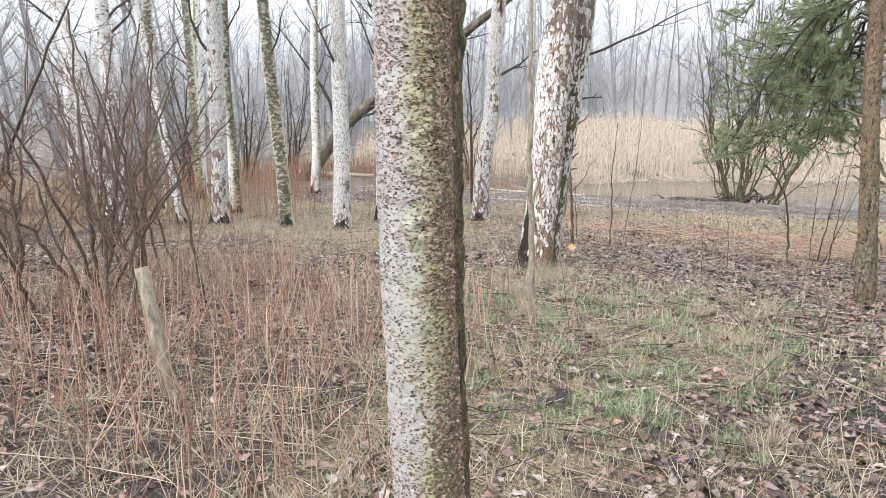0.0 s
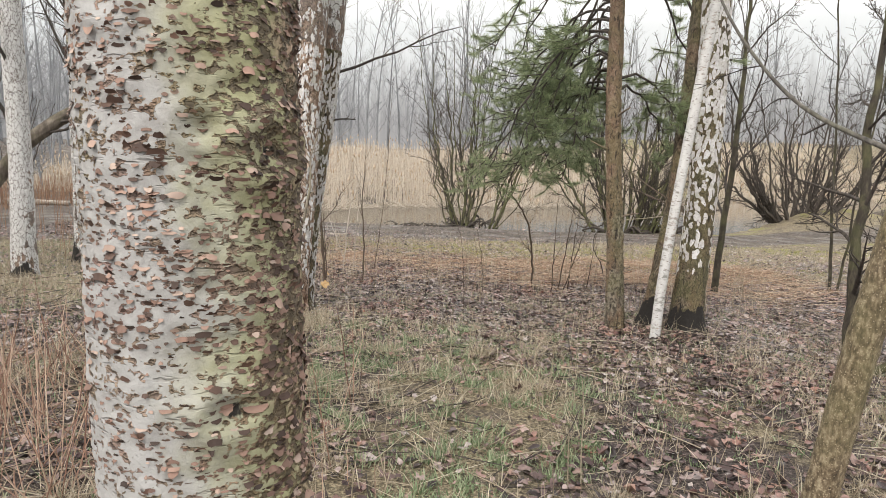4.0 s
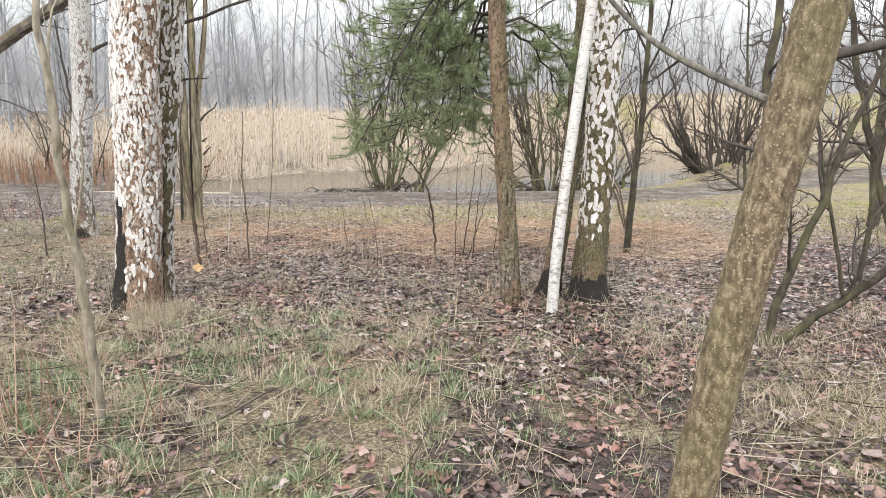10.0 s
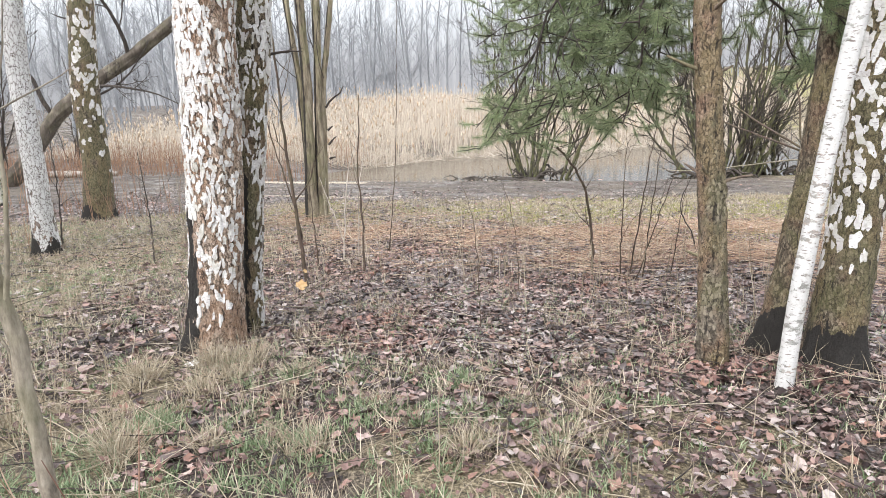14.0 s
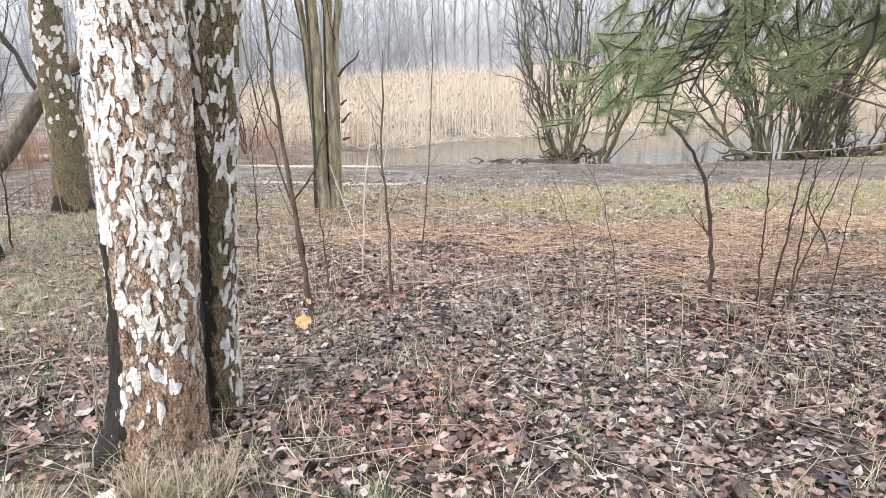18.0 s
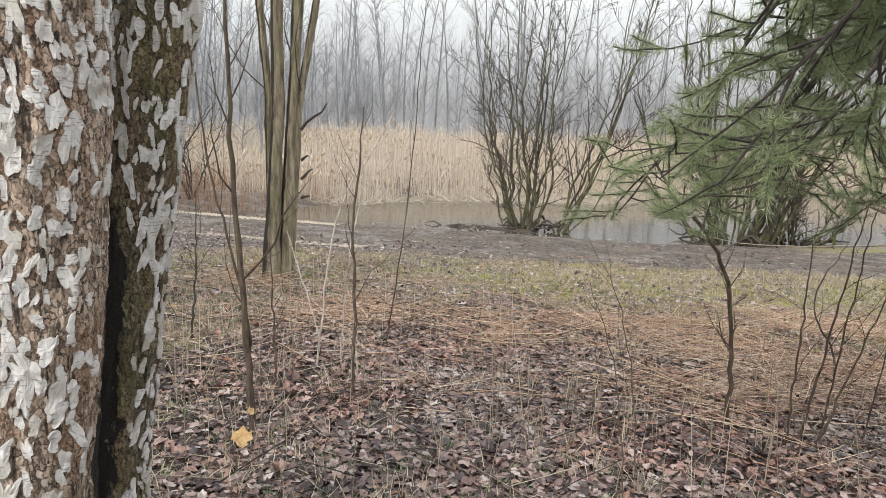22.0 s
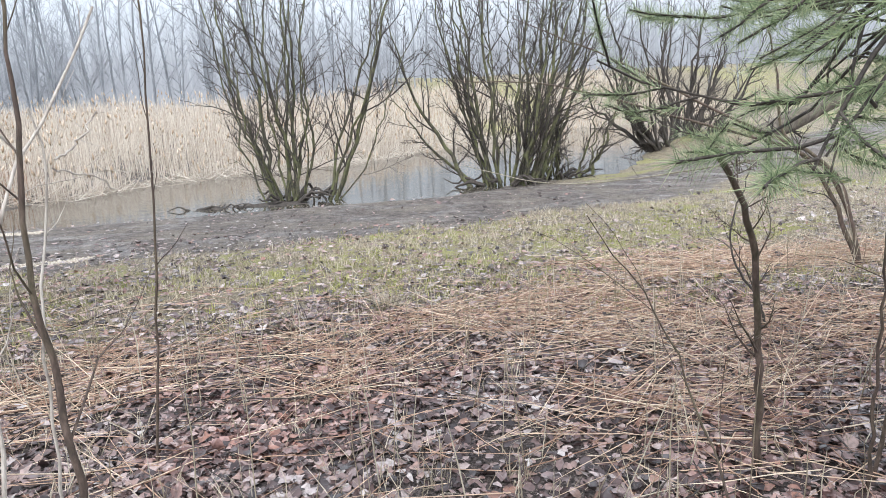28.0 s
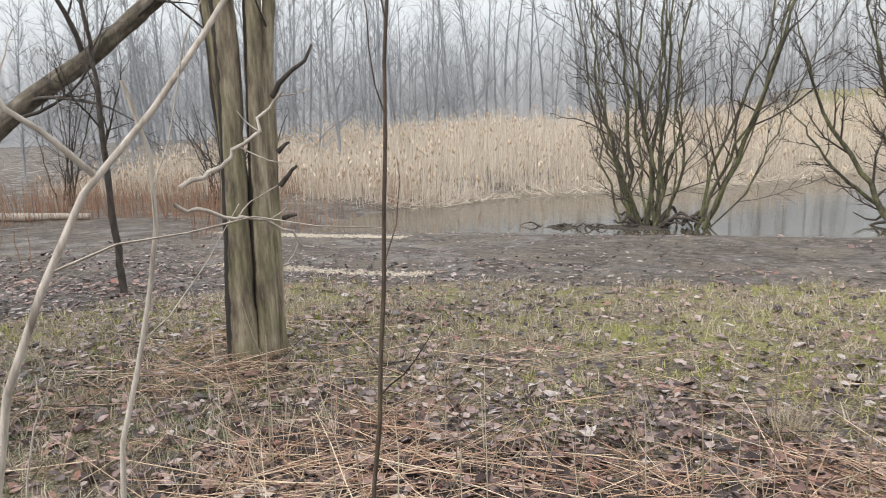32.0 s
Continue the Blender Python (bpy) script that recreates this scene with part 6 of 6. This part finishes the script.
for k, (x, y, h, n) in enumerate(((-4.43, 2.1, 2.6, 7), (-4.8, 1.4, 2.4, 6), (-5.6, 2.6, 2.8, 7), (-6.6, 3.2, 3.0, 8), (-7.4, 2.2, 3.2, 7), (-8.3, 3.9, 3.2, 7), (-6.2, 1.2, 2.6, 6))):
    rng = np.random.default_rng(250 + k)
    stems = tuple(((rng.normal(0, 0.35), rng.normal(0, 0.3)), (rng.normal(-0.1, 0.9), rng.normal(0.1, 0.6), h * rng.uniform(0.6, 1.0)), rng.uniform(0.012, 0.024), rng.normal(0, 0.1)) for _ in range(n))
    dark_thicket("bare_shrub", (x, y), stems, 260 + k, "bare reddish-brown shrub with fine twigs", M_SAPLING, M_REDTWIG, 2, 9, "shrubs by the birches")
for k, (x, y, h, n) in enumerate(((-16, 10.5, 4.0, 9), (-19, 15.0, 4.5, 9), (-15, 24.5, 3.2, 9), (-18, 26.5, 3.6, 10), (-21, 19.0, 5.0, 9), (-12.5, 3.0, 4.0, 9), (-24, 25.0, 5.0, 9))):
    rng = np.random.default_rng(280 + k)
    stems = tuple(((rng.normal(0, 0.2), rng.normal(0, 0.2)), (rng.normal(0, 1.0), rng.normal(0, 0.9), h * rng.uniform(0.6, 1.0)), rng.uniform(0.02, 0.04), rng.normal(0, 0.2)) for _ in range(n))
    dark_thicket("bare_shrub", (x, y), stems, 290 + k, "bare grey-brown shrub at the edge of the woods", M_TWIG, M_TWIG, 2, 8, "shrubs at the wood's edge")


def log_at(name, a, b, r, seed, label, material, twigs=0):
    base = (*a[:2], gz(*a[:2]))
    ob = thing(name, base, label, "log")
    rng = np.random.default_rng(seed)
    pts = line(*local(base, a, 0.5 * (np.array(a) + b) + rng.normal(0, 0.03, 3), b), n=14)
    t = Tubes()
    t.add(pts, np.linspace(r, r * 0.75, 14) + rng.normal(0, r * 0.05, 14), 12)
    piece("trunk", t.mesh("trunk"), material, ob)
    if twigs:
        w = Tubes()
        sprout(w, rng, pts, r * 0.5, 2, 1.0, twigs, 0.5, 0.03, 0.1, 0.006)
        piece("crown", w.mesh("crown"), M_TWIG, ob)




def root_hummock(place, seed):
    """A low mat of mud in the shallows, overgrown with bent roots."""
    rng = np.random.default_rng(seed)
    mat = thing("root_hummock", place, "black hummock of roots in the shallows", "roots")
    n, m = 40, 12
    a = np.arange(n) * 2 * np.pi / n
    v = []
    for j in range(m):
        u = j / (m - 1)
        r = (1 - u) * (1 + 0.18 * np.sin(a * 3 + seed) + 0.1 * np.sin(a * 5 + 2 * seed)) + 0.02
        v.append(np.stack([0.8 * r * np.cos(a), 0.28 * r * np.sin(a), 0.10 * np.sin(u * np.pi / 2) ** 0.8 - 0.1 * (1 - u) + rng.normal(0, 0.02, n) * (u > 0)], 1))
    f = [(j * n + i, j * n + (i + 1) % n, (j + 1) * n + (i + 1) % n, (j + 1) * n + i) for j in range(m - 1) for i in range(n)]
    piece("mud", mesh_np("mud", np.concatenate(v), f), M_DARKWOOD, mat)
    for i in range(10):
        p0 = np.array((rng.uniform(-0.8, 0.8), rng.uniform(-0.2, 0.2), -0.02))
        reach = rng.uniform(0.25, 0.7) * (1 if rng.random() < 0.6 else -1)
        high = rng.uniform(0.06, 0.26)
        arm = line(p0, p0 + (reach * 0.3, rng.normal(0, 0.06), high), p0 + (reach * 0.7, rng.normal(0, 0.06), high * rng.uniform(0.5, 1.3)), p0 + (reach, rng.normal(0, 0.08), rng.uniform(-0.1, 0.2)), n=10, wob=0.012, rng=rng)
        root = Tubes()
        root.add(arm, np.linspace(rng.uniform(0.02, 0.045), 0.009, 10), 6)
        piece("root", root.mesh("root"), M_DARKWOOD, mat)


root_hummock((-5.6, 24.85, WATER_Z - 0.04), 3)
hump("mud_spit", (-3.9, 25.0, WATER_Z - 0.03), (2.0, 0.42, 0.10), 5, M_DARKWOOD, "low wet spit of black mud under the willow", "mud")
log_at("fallen_tree", (13.2, 31.8, -1.6), (19.6, 32.3, 0.8), 0.42, 302, "thick grey-brown fallen trunk rising from the bank", M_FALLEN, 6)
log_at("fallen_log", (-23.0, 20.0, -1.02), (-19.0, 20.8, -1.05), 0.14, 303, "pale sawn log by the wood's edge", M_PALE)
log_at("fallen_log", (-22.5, 20.6, -1.08), (-18.4, 21.6, -1.14), 0.12, 304, "pale sawn log by the wood's edge", M_PALE)


# ---------------------------------------------------------------- leaves, grass and stalks
LEAF_V = np.array([(-0.55, 0, 0.06), (-0.25, 0.34, 0.10), (0.12, 0.36, 0.02), (0.55, 0.02, 0.12), (0.15, -0.34, 0.10), (-0.26, -0.36, 0.03)])
LEAF_F = np.array([(0, 5, 4), (0, 4, 3), (0, 3, 2), (0, 2, 1)])
# a pointed leaf folded along its rib, and a lobed one
POINTED_V = np.array([(-0.75, 0.02, 0.10), (-0.48, 0, 0), (0.0, 0, -0.02), (0.38, 0.02, 0.03), (0.66, 0.05, 0.16), (-0.30, 0.34, 0.15), (0.08, 0.40, 0.18), (0.36, 0.22, 0.10), (-0.28, -0.36, 0.10), (0.10, -0.38, 0.20), (0.38, -0.18, 0.12)])
POINTED_F = np.array([(1, 2, 5), (2, 6, 5), (2, 3, 6), (3, 7, 6), (3, 4, 7), (1, 8, 2), (8, 9, 2), (2, 9, 3), (9, 10, 3), (3, 10, 4)])
LOBED_V = np.array([(-0.5, 0, 0), (0.05, 0, 0.0), (0.70, 0.0, 0.15), (-0.42, 0.46, 0.16), (-0.05, 0.22, 0.05), (0.30, 0.52, 0.20), (0.28, 0.16, 0.06), (-0.40, -0.48, 0.10), (-0.04, -0.22, 0.06), (0.34, -0.50, 0.18), (0.28, -0.15, 0.05)])
LOBED_F = np.array([(0, 4, 3), (0, 1, 4), (1, 5, 4), (1, 6, 5), (1, 2, 6), (0, 7, 8), (0, 8, 1), (1, 8, 9), (1, 9, 10), (1, 10, 2)])


def scatter_points(rng, n, x0, x1, y0, y1, mask):
    x, y = rng.uniform(x0, x1, n), rng.uniform(y0, y1, n)
    keep = rng.random(n) < mask(x, y)
    return x[keep], y[keep]


def beside_walk(x, y):
    """1 on the strip of ground that the walk goes along, less away from it."""
    mid = curve_at(((-3, 1.2), (1.5, 0.9), (5, -0.9), (9, -1.3), (14, -1.2)), y)
    return smooth(4.2, 2.6, np.abs(np.asarray(x) - mid)) * smooth(13.2, 12.2, y) * smooth(-0.6, 0.2, y)


def lay_leaves(name, rng, x, y, sizes, verts, faces, label, lift=(0.002, 0.042), tilt=0.27):
    n = len(x)
    size = rng.uniform(*sizes, n) * rng.lognormal(0, 0.18, n)
    cup = size * rng.normal(0.5, 1.1, n)
    m = poses_np(rng, x, y, ground_z(x, y) + rng.uniform(*lift, n), rng.uniform(0, 6.28, n), np.abs(rng.normal(0, tilt, n)), rng.uniform(0, 6.28, n), np.stack([size, size * rng.uniform(0.6, 1.1, n), cup], 1))
    v, f = scatter(verts, faces, m)
    v = v + rng.normal(0, 0.055, v.shape) * np.repeat(size, len(verts))[:, None]
    ob = piece(name, mesh_np(name, v, f), M_LEAF)
    tagged(ob, label, "leaves", kind="stuff")


def build_litter():
    rng = np.random.default_rng(400)

    def wanted(a, b):
        m = np.clip(litter_mask(a, b), 0.10, 1) * (1 - path_mask(a, b)) * smooth(15, 12, b) * smooth(-11.0, -7.0, a + 1.5 * (fbm(a, b, 35, 3) - 0.5)) * smooth(-2.6, -0.8, b)
        return m * smooth(7.5, 4.5, a + 1.5 * (fbm(a, b, 36, 3) - 0.5)) * (0.2 + 0.8 * smooth(3.2, 1.2, a - 0.8 * (b + 1)))

    x, y = scatter_points(rng, 205000, -11.0, 7.5, -2.6, 14.5, wanted)
    near = rng.random(len(x)) < beside_walk(x, y)
    lobed = near & (rng.random(len(x)) < 0.3)
    lay_leaves("leaf_litter", rng, x[~near], y[~near], (0.028, 0.075), LEAF_V, LEAF_F, "wet brown fallen leaves lying thick on the ground")
    lay_leaves("leaf_litter", rng, x[near & ~lobed], y[near & ~lobed], (0.030, 0.068), POINTED_V, POINTED_F, "wet brown pointed leaves lying thick on the ground")
    lay_leaves("leaf_litter", rng, x[lobed], y[lobed], (0.034, 0.076), LOBED_V, LOBED_F, "wet brown lobed leaves lying among the others")
    x, y = scatter_points(rng, 52000, -5.2, 3.2, 6.4, 11.4, lambda a, b: smooth(6.4, 7.0, b) * smooth(11.4, 10.2, b) * smooth(0.30, 0.45, fbm(a * 0.9, b * 0.9, 38, 3)) * (1 - 0.9 * smooth(-2.4, -3.4, a)))
    lay_leaves("leaf_litter", rng, x, y, (0.034, 0.074), LEAF_V, LEAF_F, "flattened brown leaves under the others", (0.002, 0.02), 0.16)
    x, y = scatter_points(rng, 70000, -13, 11, 11, 23.0, lambda a, b: (0.05 + 0.30 * smooth(19.5, 16.0, b) + 0.65 * smooth(0.42, 0.55, fbm(a * 0.8, b * 1.0, 71, 3)) * smooth(18, 14, b)) * (pond(a, b) < -0.4))
    lay_leaves("leaf_litter", rng, x, y, (0.030, 0.082), LEAF_V, LEAF_F, "small brown leaves scattered over turf and mud")


BLADE_V = np.array([(-0.5, 0, 0), (0.5, 0, 0), (-0.38, 0.18, 0.58), (0.38, 0.18, 0.58), (-0.03, 0.66, 0.92), (0.03, 0.66, 0.92)])
BLADE_F = np.array([(0, 1, 3, 2), (2, 3, 5, 4)])


def build_blades(name, n, region, mask, heights, width, material, label, lean=0.45, tuft=0, seed=410):
    rng = np.random.default_rng(seed)
    if tuft:
        cx, cy = scatter_points(rng, n // tuft, *region, mask)
        x = np.repeat(cx, tuft) + rng.normal(0, 0.035, len(cx) * tuft)
        y = np.repeat(cy, tuft) + rng.normal(0, 0.035, len(cx) * tuft)
    else:
        x, y = scatter_points(rng, n, *region, mask)
    k = len(x)
    h = rng.uniform(*heights, k)
    m = poses_np(rng, x, y, ground_z(x, y) - 0.005, rng.uniform(0, 6.28, k), np.abs(rng.normal(0, lean, k)), rng.uniform(0, 6.28, k), np.stack([rng.uniform(0.6, 1.2, k) * width, h * rng.uniform(0.4, 1.0, k), h], 1))
    v, f = scatter(BLADE_V, BLADE_F, m)
    ob = piece(name, mesh_np(name, v, f), material)
    tagged(ob, label, "grass", kind="stuff")


def build_stalks(name, n, region, mask, lengths, radius, material, label, lying, seed, lean=0.16):
    """Dead stems: standing, or lying across one another."""
    rng = np.random.default_rng(seed)
    x, y = scatter_points(rng, n, *region, mask)
    k = len(x)
    ln = rng.uniform(*lengths, k)
    a = np.arange(3) * 2 * np.pi / 3
    rings = [np.stack([np.cos(a) * r, np.sin(a) * r, np.full(3, z)], 1) + (b, 0, 0) for z, r, b in ((0, 1, 0), (0.35, 0.9, 2.0), (0.7, 0.75, 1.0), (1.0, 0.35, 5.0))]
    v0 = np.concatenate(rings)
    f0 = np.array([(j * 3 + i, j * 3 + (i + 1) % 3, j * 3 + 3 + (i + 1) % 3, j * 3 + 3 + i) for j in range(3) for i in range(3)])
    r = radius * rng.uniform(0.6, 1.4, k)
    tilt = rng.normal(1.47, 0.07, k) if lying else np.abs(rng.normal(0, lean, k))
    way = rng.normal(0.15, 0.75, k) + np.pi * rng.integers(0, 2, k) if lying else rng.uniform(0, 6.28, k)
    m = poses_np(rng, x, y, ground_z(x, y) + (rng.uniform(0.01, 0.05, k) if lying else -0.01), rng.uniform(0, 6.28, k), tilt, way, np.stack([r, r, ln], 1))
    v, f = scatter(v0, f0, m)
    ob = piece(name, mesh_np(name, v, f), material)
    tagged(ob, label, "stalks", kind="stuff")


build_litter()
def land(a, b):
    return (1 - path_mask(a, b)) * (pond(a, b) < -0.3)


build_blades("green_grass", 330000, (-6.0, 3.4, 0.0, 8.6), lambda a, b: np.maximum(0.07, 0.75 * sward(a, b)) * (0.15 + 0.85 * smooth(0.47, 0.58, fbm(a * 4.5, b * 4.5, 51, 3))) + 0.04 * (b > 5), (0.03, 0.085), 0.0085, M_GRASS, "small tufts of green grass among the fallen leaves", 0.55, 16, 411)
build_blades("meadow_grass", 90000, (-12, 10, 10.6, 19), lambda a, b: land(a, b) * smooth(10.6, 13.0, b) * (0.25 + 0.75 * smooth(0.4, 0.6, fbm(a * 1.2, b * 1.6, 72, 3))), (0.04, 0.13), 0.008, M_STRAW, "short trodden straw-coloured grass beside the path", 0.7, 8, 412)
build_blades("short_turf", 64000, (-10.0, -3.0, 5.2, 13.0), lambda a, b: 0.85 * west_turf(a, b) * (0.25 + 0.75 * smooth(0.44, 0.56, fbm(a * 2.5, b * 2.5, 52, 3))), (0.02, 0.06), 0.0085, M_GRASS, "short grey-green turf under the birches", 0.8, 10, 417)
build_blades("dead_turf", 44000, (-10.0, -3.0, 5.2, 13.0), lambda a, b: 0.85 * west_turf(a, b), (0.05, 0.13), 0.007, M_STRAW, "flattened pale dead grass under the birches", 1.15, 10, 418)
build_blades("moss_grass", 74000, (-12, 11, 12.0, 20), lambda a, b: land(a, b) * smooth(0.46, 0.60, fbm(a * 0.6, b * 1.1, 41, 3)), (0.03, 0.09), 0.009, M_TURF, "mossy yellow-green turf beside the path", 0.7, 8, 413)
build_blades("dead_grass", 110000, (-8.5, 5.0, -0.8, 12.0), lambda a, b: 0.2 + 0.8 * np.maximum(smooth(0.45, 0.6, fbm(a * 1.3, b * 1.3, 53, 3)) * smooth(9.5, 6, b), 0.35 * smooth(1.0, 0.0, np.abs(a + 1.6) / 2.4) * smooth(1.0, 0.0, np.abs(b - 5.4) / 1.6)), (0.06, 0.24), 0.0055, M_STRAW, "tangled dead straw-coloured grass", 1.0, 9, 414)
build_stalks("lying_stalks", 15000, (-6.0, 4.5, 8.8, 14.0), lambda a, b: 0.05 + 0.95 * smooth(9.0, 10.8, b + 1.2 * (fbm(a * 0.8, b * 0.8, 59, 3) - 0.5)) * smooth(0.45, 0.58, fbm(a * 0.6, b * 0.9, 55, 3) + 0.08 * smooth(0, 1.5, a) * smooth(12.5, 11.0, b)), (0.2, 0.8), 0.0028, M_RUST, "rusty dead stalks lying across the leaves", True, 420)
build_stalks("lying_stalks", 9000, (-7.0, 4.0, -1.0, 9.5), lambda a, b: 0.16 + 0.6 * smooth(-0.2, -1.4, a) * smooth(5, 3.5, b), (0.15, 0.7), 0.003, M_STRAW, "pale dead stalks lying on the ground", True, 421)
build_stalks("fallen_twigs", 2600, (-7.0, 5.0, -1.0, 13.0), lambda a, b: 0.7 + 0 * a, (0.12, 0.6), 0.0042, M_TWIG, "dark fallen twigs lying among the leaves", True, 428)
build_stalks("standing_stalks", 1700, (-5.5, 0.0, 0.2, 4.2), lambda a, b: smooth(0.5, -1.2, a + 0.25 * b), (0.2, 0.8), 0.0036, M_BRAMBLE, "reddish dead stalks standing by the birches", False, 422, 0.45)
build_stalks("standing_stalks", 760, (-4.5, 3.5, 7.5, 12.5), lambda a, b: 0.6 + 0 * a, (0.25, 0.8), 0.003, M_STRAW, "thin pale dead stalks standing in the leaves", False, 423)
build_stalks("standing_stalks", 130, (-3.0, 3.0, 1.5, 6.0), lambda a, b: 0.6 + 0 * a, (0.2, 0.6), 0.0032, M_STRAW, "thin pale dead stalks standing in the grass", False, 424)
build_stalks("brush", 5000, (-24, -11.5, 14, 30), lambda a, b: smooth(0.4, 0.6, fbm(a * 0.3, b * 0.3, 57, 3)), (0.5, 1.3), 0.007, M_BRUSH, "rust-brown brush of dead stems at the wood's edge", False, 425)
build_stalks("brush", 3500, (-22, -7.5, 1.0, 13), lambda a, b: smooth(-7.0, -9.5, a) * smooth(0.35, 0.6, fbm(a * 0.3, b * 0.3, 58, 3)), (0.4, 1.2), 0.006, M_BRUSH, "rust-brown brush of dead stems under the birches", False, 426)


def grass_tussock(x, y, seed, count, h, label, material=None, width=0.004):
    rng = np.random.default_rng(seed)
    a = rng.uniform(0, 6.28, count)
    r = np.abs(rng.normal(0, 0.06, count))
    m = poses_np(rng, r * np.cos(a), r * np.sin(a), np.full(count, -0.01), rng.uniform(0, 6.28, count), np.abs(rng.normal(0.45, 0.35, count)), a, np.stack([np.full(count, width), h * rng.uniform(0.5, 1, count), h * rng.uniform(0.6, 1.1, count)], 1))
    v, f = scatter(BLADE_V, BLADE_F, m)
    tuft = thing("grass_tussock", (x, y, gz(x, y)), label, "grass tuft", "grass tussocks")
    piece("tuft", mesh_np("tuft", v, f), material or M_STRAW, tuft)


TUFTS = np.random.default_rng(505)
MORE = tuple((TUFTS.uniform(-3.4, 1.2), TUFTS.uniform(2.2, 6.9), int(TUFTS.uniform(45, 110)), TUFTS.uniform(0.10, 0.2)) for _ in range(40))
STRAW = tuple((TUFTS.uniform(-3.0, -0.5), TUFTS.uniform(4.9, 6.5), int(TUFTS.uniform(50, 100)), TUFTS.uniform(0.12, 0.22)) for _ in range(14))
FRESH = tuple((TUFTS.uniform(-2.3, 0.9), TUFTS.uniform(2.3, 6.4), int(TUFTS.uniform(45, 90)), TUFTS.uniform(0.07, 0.13)) for _ in range(84))
for k, (x, y, n, h) in enumerate(MORE + STRAW + ((-1.9, 4.85, 260, 0.26), (-2.25, 6.05, 200, 0.26), (-2.0, 6.2, 170, 0.24), (-2.12, 6.1, 150, 0.22), (-0.15, 5.4, 180, 0.18), (-1.05, 2.6, 200, 0.2), (-1.42, 12.7, 160, 0.22), (-2.55, 5.75, 240, 0.24), (2.9, 4.8, 120, 0.16))):
    grass_tussock(x, y, 500 + k, n, h, "tuft of dead straw-coloured grass")

for k, (x, y, n, h) in enumerate(FRESH + ((-1.55, 6.0, 110, 0.13), (-1.3, 6.3, 90, 0.12), (-1.0, 5.2, 120, 0.12), (-0.4, 4.6, 90, 0.12), (0.2, 4.2, 80, 0.11), (-0.9, 3.6, 120, 0.13), (-0.1, 3.2, 90, 0.11), (-1.8, 4.0, 100, 0.12), (0.55, 5.0, 80, 0.1), (-0.5, 5.6, 90, 0.11), (-1.15, 4.3, 100, 0.12), (0.1, 2.5, 90, 0.12))):
    grass_tussock(x, y, 560 + k, n, h, "tuft of fresh green grass in the leaves", M_GRASS, 0.0065)


def big_leaf(place, size, yaw, tilt, seed, label, material):
    """A lobed leaf with a raised midrib and a stalk."""
    lobes = [(0, -0.5), (0.28, -0.42), (0.30, -0.26), (0.5, -0.16), (0.44, 0.05), (0.5, 0.26), (0.33, 0.24), (0.16, 0.34), (0, 0.6), (-0.16, 0.34), (-0.33, 0.24), (-0.5, 0.26), (-0.44, 0.05), (-0.5, -0.16), (-0.30, -0.26), (-0.28, -0.42)]
    jig = random.Random(seed)
    lobes = [(x * jig.uniform(0.8, 1.2) + jig.uniform(-0.05, 0.05), y * jig.uniform(0.85, 1.1) + jig.uniform(-0.05, 0.05)) for x, y in lobes]
    n = len(lobes)
    v = [(0, 0, 0.04 * size)] + [(x * size, y * size, 0.10 * size * (x * x + y * y) * 2) for x, y in lobes]
    v += [(x, y, z - 0.0012) for x, y, z in v]
    f = [(0, 1 + i, 1 + (i + 1) % n) for i in range(n)] + [(n + 1, n + 2 + (i + 1) % n, n + 2 + i) for i in range(n)]
    for i in range(n):
        a, b = 1 + i, 1 + (i + 1) % n
        f += [(a, a + n + 1, b + n + 1), (a, b + n + 1, b)]
    ob = piece("fallen_leaf", mesh_np("fallen_leaf", v, f, False), material)
    ob.matrix_world = pose(*place, tilt, 0, yaw)
    return tagged(ob, label, "leaf")


big_leaf((-2.64, 8.00, gz(-2.66, 8.0) + 0.12), 0.115, 20, 70, 1, "yellow lobed leaf caught on the sapling", M_YELLOW)
big_leaf((-2.62, 8.05, gz(-2.62, 8.05) + 0.25), 0.05, 80, 60, 2, "small yellow leaf caught on the sapling", M_YELLOW)
big_leaf((-2.38, 6.02, gz(-2.38, 6.02) + 0.035), 0.09, 10, 8, 3, "white scrap lying in the dead grass", M_PAPER)
